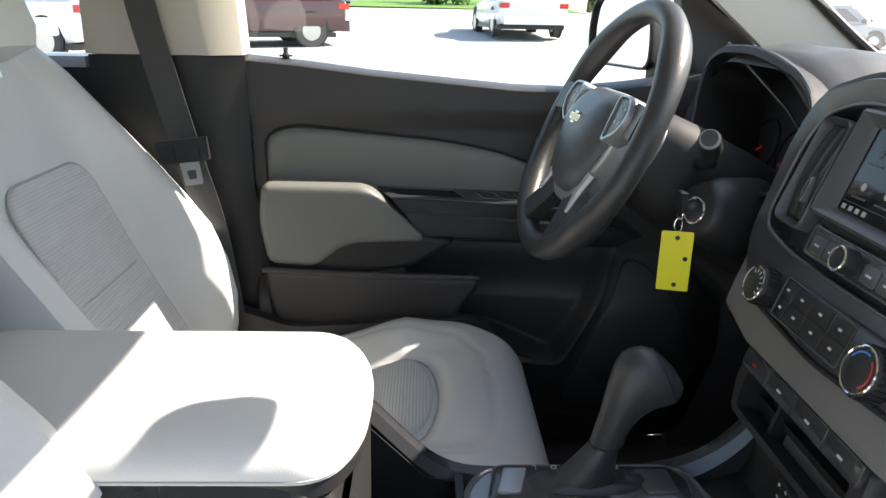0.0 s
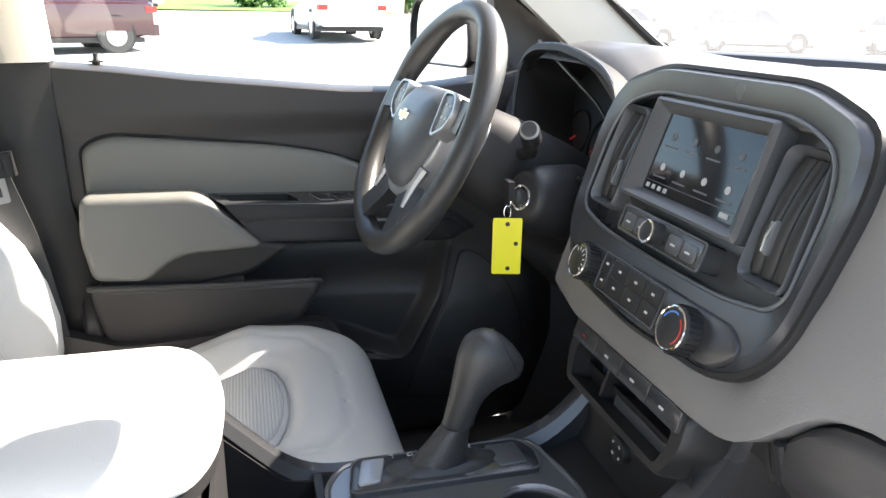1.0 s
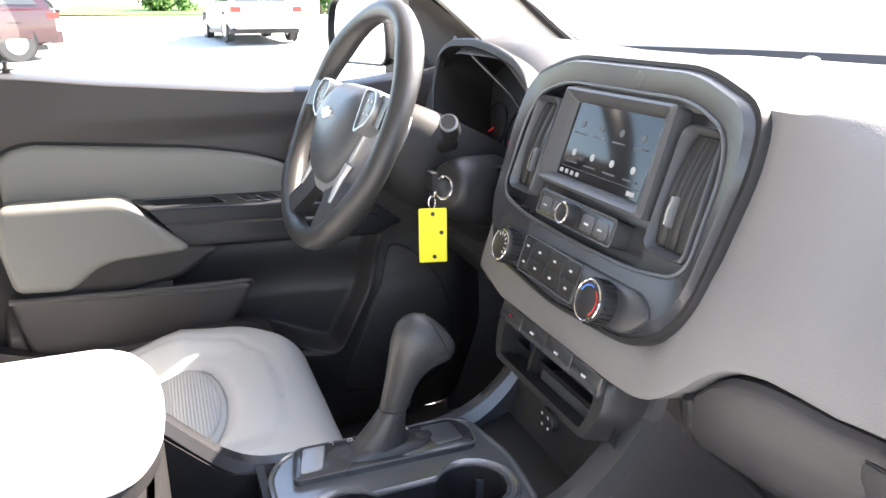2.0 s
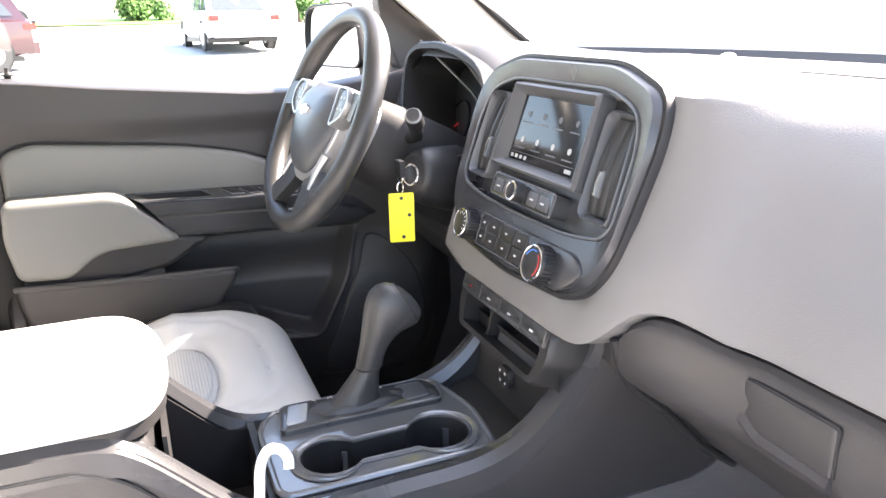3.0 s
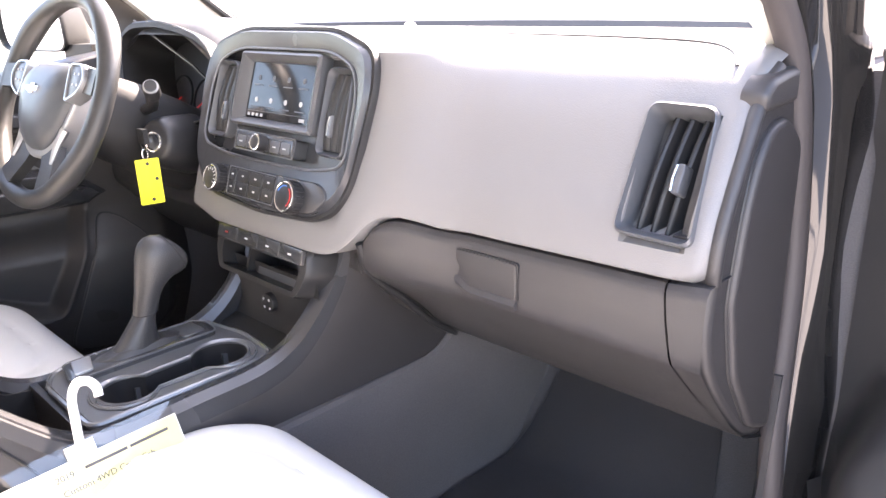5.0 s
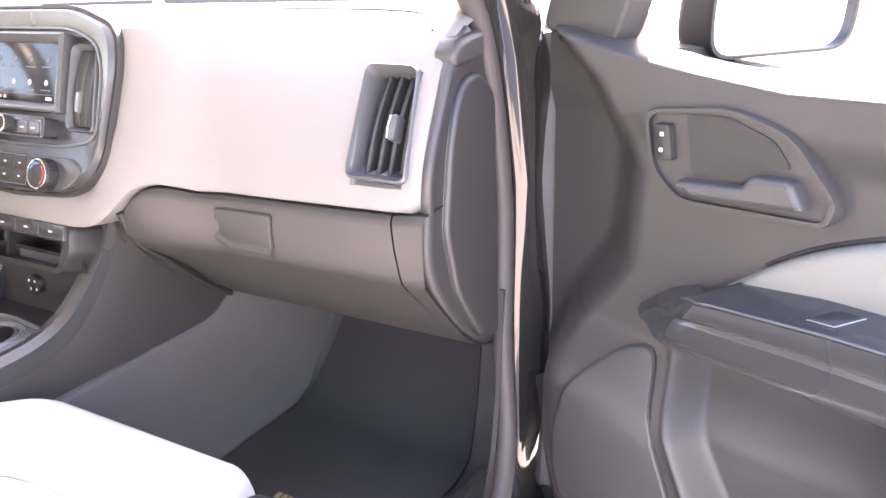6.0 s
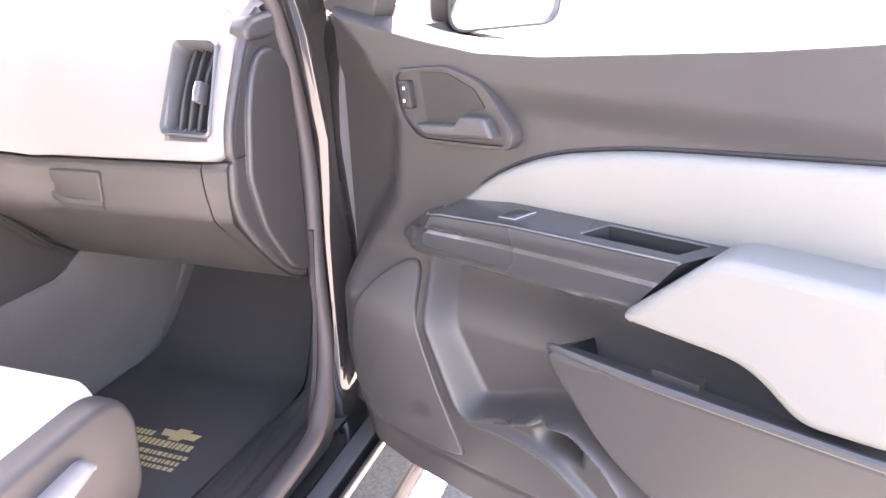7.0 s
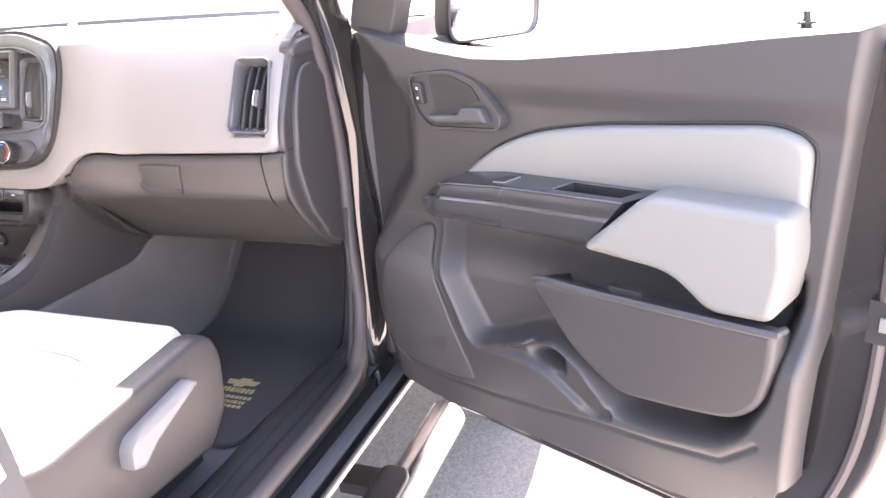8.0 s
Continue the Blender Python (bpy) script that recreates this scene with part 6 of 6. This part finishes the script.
    for i in range(len(ts) - 1):
        for j in range(len(grid[0]) - 1):
            if not hole(i, j):
                bm.faces.new((grid[i][j], grid[i + 1][j], grid[i + 1][j + 1], grid[i][j + 1]))
    bm.faces.new(grid[0])
    bm.faces.new(grid[-1][::-1])
    tr = part("armrest_trim", bm, GLOSS_BLACK, door, "gloss dark armrest trim")
    # pull cup sunk into the trim
    rim = [on_top(0.655, 0.2), on_top(0.945, 0.2), on_top(0.945, 0.72), on_top(0.655, 0.72)]
    low = [(p[0], p[1] - 0.022, p[2]) for p in rim]
    cup = part("pull_cup", loft([rim, low, [(sum(p[0] for p in low) / 4 + (p[0] - sum(q[0] for q in low) / 4) * 0.1, p[1], low[0][2] + (p[2] - low[0][2]) * 0.5) for p in low]], caps=False), DEEP, tr, "black pull cup")
    part("pull_cup_edge", tube([on_top(0.655, 0.72, 0.0008), on_top(0.655, 0.2, 0.0008), on_top(0.945, 0.2, 0.0008)], 0.0011, 6), SLATE, cup)
    # lighter tube laid along the front edge as its highlight
    part("trim_line", tube([(k * p.x, p.y + 0.001, p.z + 0.0006) for p in (trim_edges(t)[1] for t in ts if t > 0.02)], 0.0011, 6), SLATE, tr, "thin slate line that imitates the edge highlight")
    nsw = 1 if open_door else 4
    for i in range(nsw):
        t0 = 0.36 if nsw == 1 else 0.25 + 0.085 * i
        quad = lambda a, b, c, d, u: [on_top(a, c, u), on_top(b, c, u), on_top(b, d, u), on_top(a, d, u)]
        sw = part("window_switch", loft([quad(t0, t0 + 0.06, 0.3, 0.72, -0.002), quad(t0, t0 + 0.06, 0.3, 0.72, 0.002), quad(t0 + 0.008, t0 + 0.052, 0.4, 0.66, 0.004)]), BLACK_PLASTIC, tr, "window switch")
        part("switch_edge", tube(quad(t0, t0 + 0.06, 0.3, 0.72, 0.001), 0.0007, 6, True), SATIN, sw)
    pad = rounded(K([(0.460, 1.168), (0.648, 1.170), (0.655, 1.10), (0.642, 1.024), (0.556, 1.018), (0.50, 1.062), (0.352, 1.068)]), [0.024, 0.016, 0.02, 0.018, 0.02, 0.03, 0.024], 6)
    part("armrest_pad", plate(pad, -0.01, 0.08, 0.013, 5), DOOR_VINYL, door, "light grey padded armrest")
    if not open_door:
        core = rounded(K([(0.30, 1.066), (0.46, 1.09), (0.62, 1.08), (0.64, 1.0), (0.5, 0.995), (0.38, 1.015)]), 0.02)
        part("armrest_core", plate(core, -0.01, 0.064, 0.01, 3), BLACK_PLASTIC, door, "black armrest underside")
    # inner handle
    ho = rounded(K([(-0.052, 1.30), (0.05, 1.313), (0.115, 1.296), (0.166, 1.24), (0.162, 1.215), (-0.002, 1.205), (-0.04, 1.235)]), [0.018, 0.02, 0.02, 0.012, 0.012, 0.016, 0.02], 5)
    hi = [(k * 0.05 + (p[0] - k * 0.05) * 0.94, 1.258 + (p[1] - 1.258) * 0.91) for p in ho]
    hb = part("handle_bezel", ring_plate(ho, hi, -0.005, 0.020, 0.003), DARK_PLASTIC, door, "door handle surround")
    part("handle_cup", plate(hi, -0.004, 0.0140), DARK_PLASTIC, hb, "dark handle dish")
    part("handle_well", plate(rounded(K([(0.0, 1.300), (0.05, 1.302), (0.098, 1.286), (0.118, 1.262), (0.09, 1.255), (0.075, 1.242), (0.012, 1.236)]), 0.008), 0.01, 0.0155), BLACK_PLASTIC, hb, "black finger well")
    lev = rounded(K([(0.0, 1.232), (0.075, 1.238), (0.085, 1.252), (0.126, 1.254), (0.142, 1.228), (0.02, 1.217)]), 0.006)
    part("handle", plate(lev, 0.008, 0.032, 0.006, 3), SOFT_DARK, hb, "dark pull handle")
    lk = part("lock_switch", plate(rounded(K([(-0.036, 1.286), (-0.015, 1.288), (-0.008, 1.25), (-0.027, 1.248)]), 0.004), 0.008, 0.0245, 0.002), BLACK_PLASTIC, hb, "black lock switch")
    for b in (1.277, 1.26):
        bar("mark", k * -0.022 - 0.002, k * -0.022 + 0.002, b - 0.002, b + 0.002, 0.0247, MARK, lk)
    # loudspeaker cover, map pocket
    sp = rounded(K([(-0.146, 0.855), (-0.118, 0.95), (-0.068, 1.003), (-0.028, 1.018), (-0.006, 0.975), (0.035, 0.885), (0.085, 0.765), (0.088, 0.728), (0.03, 0.712), (-0.085, 0.706), (-0.135, 0.75)]), [0.05, 0.04, 0.02, 0.02, 0.04, 0.04, 0.03, 0.015, 0.05, 0.04, 0.05], 5)
    bm = plate(sp, -0.01, 0.0045, 0.004, 3)
    for v in bm.verts:
        v.co.z += deep(k * v.co.x, v.co.y)
    cover = part("speaker_cover", bm, SOFT_DARK, door, "dark perforated loudspeaker cover")
    part("speaker_groove", tube([(p[0], p[1], deep(k * p[0], p[1]) + 0.0004) for p in sp], 0.0028, 6, True), BLACK_PLASTIC, cover)
    oval = [(k * (0.262 + 0.03 * math.cos(q * math.pi / 16)), 0.842 + 0.0125 * math.sin(q * math.pi / 16) - 0.0085 * math.cos(q * math.pi / 16)) for q in range(32)]
    part("bottle_well", plate([(p[0], p[1]) for p in oval], deep(0.262, 0.842) - 0.006, deep(0.262, 0.842) + 0.006), DEEP, door, "dark well of the bottle pocket")
    pk = rounded(K([(0.25, 0.995), (0.650, 1.014), (0.647, 0.96), (0.630, 0.885), (0.592, 0.846), (0.50, 0.828), (0.40, 0.816), (0.33, 0.868)]), [0.03, 0.012, 0.03, 0.04, 0.04, 0.05, 0.03, 0.05], 6)
    bm = plate(pk, 0.055, 0.083, 0.010, 4)
    for v in bm.verts:
        if v.co.z > 0.056 or v.co.y > 0.975:
            v.co.z -= 0.2 * (1.012 - v.co.y)
        else:
            v.co.z = -0.03
    part("map_pocket", bm, DOOR_PLASTIC, door, "dark grey map pocket")
    part("pocket_lip", tube(smooth_path([(k * 0.262, 0.985, 0.052), (k * 0.272, 0.996, 0.068), (k * 0.4, 1.002, 0.077), (k * 0.63, 1.012, 0.079), (k * 0.644, 1.012, 0.072), (k * 0.650, 1.009, 0.05)], 6), 0.0055, 8), SOFT_DARK, door)
    part("pocket_tab", box(min(k * 0.395, k * 0.45), max(k * 0.395, k * 0.45), 0.995, 1.012, 0.045, 0.06, 0.005), DOOR_PLASTIC, door, "small grip tab behind the pocket lip")
    # lock pin
    lp = part("lock_pin", tube([(k * 0.612, 1.365, -0.03), (k * 0.612, 1.384, -0.03), (k * 0.612, 1.388, -0.03), (k * 0.612, 1.396, -0.03)], [0.0075, 0.0065, 0.0042, 0.0046], 10), BLACK_PLASTIC, door, "black lock pin")
    part("pin_collar", disc(0.012, 0, 0.003, 18), BLACK_PLASTIC, lp, m=Matrix.Translation((k * 0.612, 1.381, -0.03)) @ Matrix.Rotation(radians(-90), 4, "X"))
    # sail trim in the front corner of the window
    sail = rounded(K([(-0.25, 1.37), (-0.13, 1.355), (-0.10, 1.43), (-0.085, 1.50), (-0.09, 1.56), (-0.22, 1.46)]), 0.02)
    part("sail_trim", plate(sail, -0.06, -0.02, 0.006), DOOR_PLASTIC, door, "dark mirror corner trim")
    # painted shell
    so = rounded(K([(-0.29, 1.345), (-0.1, 1.335), (0.1, 1.315), (0.4, 1.335), (0.76, 1.365), (0.775, 1.05), (0.765, 0.80), (0.70, 0.62), (0.6, 0.575), (-0.12, 0.575), (-0.22, 0.60), (-0.29, 0.72), (-0.30, 1.0)]), [0.01, 0.01, 0.01, 0.01, 0.01, 0.05, 0.08, 0.08, 0.04, 0.05, 0.05, 0.05, 0.05], 5)
    part("door_shell", plate(so, -0.18, -0.10, 0.012, 3), INNER_SKIN, door, "black painted door shell")
    ro = rounded(K([(0.64, 1.36), (0.762, 1.366), (0.776, 1.05), (0.766, 0.80), (0.70, 0.618), (0.6, 0.573), (-0.10, 0.573), (-0.12, 0.68), (0.5, 0.69), (0.62, 0.8)]), [0.01, 0.01, 0.05, 0.08, 0.08, 0.04, 0.03, 0.03, 0.05, 0.05], 5)
    part("door_inner_skin", plate(ro, -0.12, -0.034, 0.012, 3), INNER_SKIN, door, "black painted inner door edge")
    seal_line = smooth_path([(0.728, 1.35, -0.03), (0.74, 1.05, -0.03), (0.73, 0.82, -0.03), (0.68, 0.665, -0.03), (0.59, 0.615, -0.03), (0.3, 0.608, -0.03), (-0.08, 0.605, -0.03)], 8)
    part("door_edge_seal", tube([(k * p.x, p.y, p.z) for p in seal_line], 0.008, 8), SEAL, door, "rubber seal")
    lt = part("latch", box(min(k * 0.725, k * 0.775), max(k * 0.725, k * 0.775), 0.985, 1.045, -0.05, -0.022, 0.006), BLACK_PLASTIC, door, "black door latch")
    part("latch_jaw", box(min(k * 0.74, k * 0.77), max(k * 0.74, k * 0.77), 1.005, 1.025, -0.03, -0.018, 0.003), STEEL, lt, "steel jaw")
    # window frame and glass
    up = smooth_path([(k * -0.25, 1.36, -0.075), (k * -0.19, 1.46, -0.04), (k * -0.04, 1.60, 0.01), (k * 0.09, 1.68, 0.04), (k * 0.45, 1.70, 0.045), (k * 0.71, 1.69, 0.04), (k * 0.73, 1.55, -0.01), (k * 0.75, 1.36, -0.075)], 5)
    part("window_frame", tube(up, 0.02, 8), RUBBER, door, "black window frame")
    if not open_door:
        gl = sheet(lambda u, v: (k * (lerp([(0, -0.04), (0.5, 0.02), (1, 0.14)], v) * (1 - u) + lerp([(0, 0.74), (1, 0.71)], v) * u), 1.36 + 0.33 * v, -0.075 + 0.115 * v), 8, 6)
        g = part("window_glass", gl, WINDOW, door, "clear side glass")
        g.visible_shadow = False
    # outside mirror
    MM = frame_of((k * -0.04, 1.405 if open_door else 1.43, -0.215), (k * 0.08, 0, -0.17), (0, 1, 0))
    shape = rounded([(-0.1, -0.072), (0.092, -0.068), (0.1, 0.0), (0.085, 0.07), (-0.085, 0.076), (-0.1, 0.0)], 0.03, 6)
    small = [(p[0] * 0.945, p[1] * 0.935) for p in shape]
    mh = part("mirror_housing", merged(plate(shape, 0.0, -k * 0.09, 0.035, 5), ring_plate(shape, small, 0.0, k * 0.012, 0.003)), BLACK_PLASTIC, door, "black door mirror housing", MM)
    part("mirror_glass", plate(small, -k * 0.001, k * 0.003), MIRROR, mh, "mirror glass")
    part("mirror_arm", box(-0.16, -0.08, -0.085, -0.055, min(0, -k * 0.05), max(0, -k * 0.05), 0.01), BLACK_PLASTIC, mh)
    return door


THETA = radians(66)
U = Vector((-math.cos(THETA), -math.sin(THETA), 0))
build_door("open front passenger door with grey padded trim", frame_of((0.095, -0.992, 0), U, (0, 0, 1)), 1, True)
build_door("closed driver's door with grey padded trim", frame_of((-0.073, 0.70, 0), (1, 0, 0), (0, 0, 1)), -1, False)


# ---- belts, mat, loose things ----
def strap(points, wide, thick, across):
    a = Vector(across).normalized()
    rings = []
    pts = smooth_path(points, 5)
    for i, p in enumerate(pts):
        t = (pts[min(i + 1, len(pts) - 1)] - pts[max(i - 1, 0)]).normalized()
        n = t.cross(a).normalized() * thick / 2
        h = a * wide / 2
        rings.append([p - h - n, p + h - n, p + h + n, p - h + n])
    return loft(rings)


def build_belts():
    b = empty("seat_belt", "dark grey seat belt with a steel tongue", "seat belt", group="seat belts")
    part("webbing", strap([(-0.93, 0.63, 1.68), (-0.90, 0.63, 1.47), (-0.845, 0.625, 1.235), (-0.80, 0.62, 1.05), (-0.77, 0.62, 0.75)], 0.048, 0.002, (1, 0.1, 0.2)), BELT, b, "dark webbing")
    part("tongue_cover", merged(box(-0.042, 0.042, -0.019, 0.019, -0.002, 0.016, 0.006), box(-0.03, -0.012, -0.012, 0.008, 0.014, 0.0185, 0.002), box(0.012, 0.03, -0.012, 0.008, 0.014, 0.0185, 0.002)), BLACK_PLASTIC, b, "black tongue cover", frame_of((-0.843, 0.612, 1.231), (1, 0, 0.12), (-0.12, 0, 1)))
    part("tongue", ring_plate(rounded([(-0.015, -0.022), (0.015, -0.022), (0.017, 0.02), (-0.017, 0.02)], 0.004), rounded([(-0.007, -0.012), (0.007, -0.012), (0.008, 0.004), (-0.008, 0.004)], 0.002), 0, 0.003), STEEL, b, "steel tongue", frame_of((-0.83, 0.602, 1.195), (1, 0, 0.15), (-0.15, 0, 1)))
    b = empty("seat_belt", "dark grey seat belt beside the passenger seat", "seat belt", group="seat belts")
    part("webbing", strap([(-0.95, -0.69, 1.6), (-0.84, -0.70, 1.3), (-0.70, -0.71, 1.09), (-0.675, -0.715, 0.9), (-0.66, -0.70, 0.65)], 0.048, 0.002, (1, 0, 0.2)), BELT, b, "dark webbing")
    part("tongue", ring_plate(rounded([(-0.010, -0.018), (0.010, -0.018), (0.011, 0.012), (-0.011, 0.012)], 0.003), rounded([(-0.005, -0.008), (0.005, -0.008), (0.0055, 0.003), (-0.0055, 0.003)], 0.0015), 0, 0.003), STEEL, b, "steel tongue", frame_of((-0.69, -0.722, 0.985), (1, 0, 0.15), (0.1, 0, 1)))


build_belts()


def build_mat():
    mat = empty("floor_mat", "dark carpet floor mat printed with tan lettering bars", "floor mat")
    o = rounded([(-0.15, -0.60), (0.24, -0.62), (0.30, -0.61), (0.62, -0.50), (0.62, -0.22), (0.38, -0.215), (0.22, -0.205), (0.08, -0.205), (-0.15, -0.21)], [0.05, 0.03, 0.03, 0.05, 0.05, 0.1, 0.1, 0.05, 0.05], 6)
    bm = bmesh.new()
    fz = lambda x: 0.606 + 0.3 * smooth((x - 0.28) / 0.42)
    dense = []
    for i in range(len(o)):
        p, q = Vector(o[i]), Vector(o[(i + 1) % len(o)])
        n = max(1, int((q - p).length / 0.03))
        dense += [p + (q - p) * j / n for j in range(n)]
    low = [bm.verts.new((p.x, p.y, fz(p.x))) for p in dense]
    up = [bm.verts.new((p.x, p.y, fz(p.x) + 0.008)) for p in dense]
    n = len(dense)
    for i in range(n):
        bm.faces.new((low[i], low[(i + 1) % n], up[(i + 1) % n], up[i]))
    f = bm.faces.new(up)
    bmesh.ops.triangulate(bm, faces=[f])
    part("carpet", bm, MAT_RUBBER, mat, "dark carpet pile")
    bow = [(-0.042, 0.009), (-0.014, 0.009), (-0.011, 0.017), (0.017, 0.017), (0.014, 0.009), (0.042, 0.009), (0.036, -0.009), (0.011, -0.009), (0.008, -0.017), (-0.017, -0.017), (-0.014, -0.009), (-0.037, -0.009)]
    M = frame_of((0.05, -0.48, 0.6145), (0, -1, 0), (1, 0, 0))
    part("badge_print", plate([(p[0] - 0.006, p[1] + 0.018) for p in bow], 0, 0.0012), MAT_PRINT, mat, "tan cross-shaped print", M)
    for i, (a, end, b, h) in enumerate(((-0.12, -0.06, 0.008, 0.014), (-0.091, 0.036, -0.013, 0.017), (-0.054, 0.046, -0.04, 0.010), (-0.047, 0.043, -0.058, 0.010), (-0.039, 0.044, -0.074, 0.009))):
        rnd = random.Random(i)
        while a < end:
            g = 0.004 + 0.006 * rnd.random()
            part("letter_bar", box(a, a + g, b - h / 2, b + h / 2, 0.0, 0.001), MAT_PRINT, mat, m=M, smooth=False)
            a += g + 0.0035


build_mat()


def build_sign():
    # a card in a clear sleeve between seat and console, hung by a white hook
    sg = empty("price_card", "paper card in a clear sleeve with a white hook", "sign", frame_of((-0.298, -0.142, 0.95), (1, 0.03, 0.02), (0.0, 0.5, 1)))
    part("sleeve", plate([(-0.30, -0.16), (0.0, -0.16), (0.0, 0.018), (-0.30, 0.018)], -0.0015, 0.0015), CLEAR_SLEEVE, sg, "clear plastic sleeve")
    card = part("card", plate([(-0.285, -0.15), (0.002, -0.15), (0.002, 0.0), (-0.285, 0.0)], -0.0008, 0.0), WHITE_CARD, sg, "white printed paper")
    part("yellow_band", plate([(-0.16, -0.06), (0.001, -0.06), (0.001, -0.001), (-0.16, -0.001)], 0.0, 0.0005), PALE_YELLOW, card, "pale yellow band")
    text("model_year", "2019", 0.011, INK, card, pose(-0.155, -0.019, 0.0008))
    for i, (a, w) in enumerate(((-0.12, 0.052), (-0.064, 0.05))):
        bar("name_bar", a, a + w, -0.0160, -0.0125, 0.0008, INK, card)
    text("trim_line", "Custom 4WD Crew Cab", 0.011, INK, card, pose(-0.152, -0.037, 0.0008))
    part("hook", tube(smooth_path([(-0.118, 0.006, 0.004), (-0.112, 0.04, 0.004), (-0.106, 0.068, 0.004), (-0.096, 0.082, 0.004), (-0.083, 0.081, 0.004), (-0.076, 0.07, 0.004), (-0.077, 0.058, 0.004)], 5), 0.0036, 8, flat=1.6), WHITE_PLASTIC, sg, "white plastic hook")
    part("hook_clip", box(-0.134, -0.102, -0.006, 0.016, -0.003, 0.007, 0.004), WHITE_PLASTIC, sg, "white clip")


build_sign()
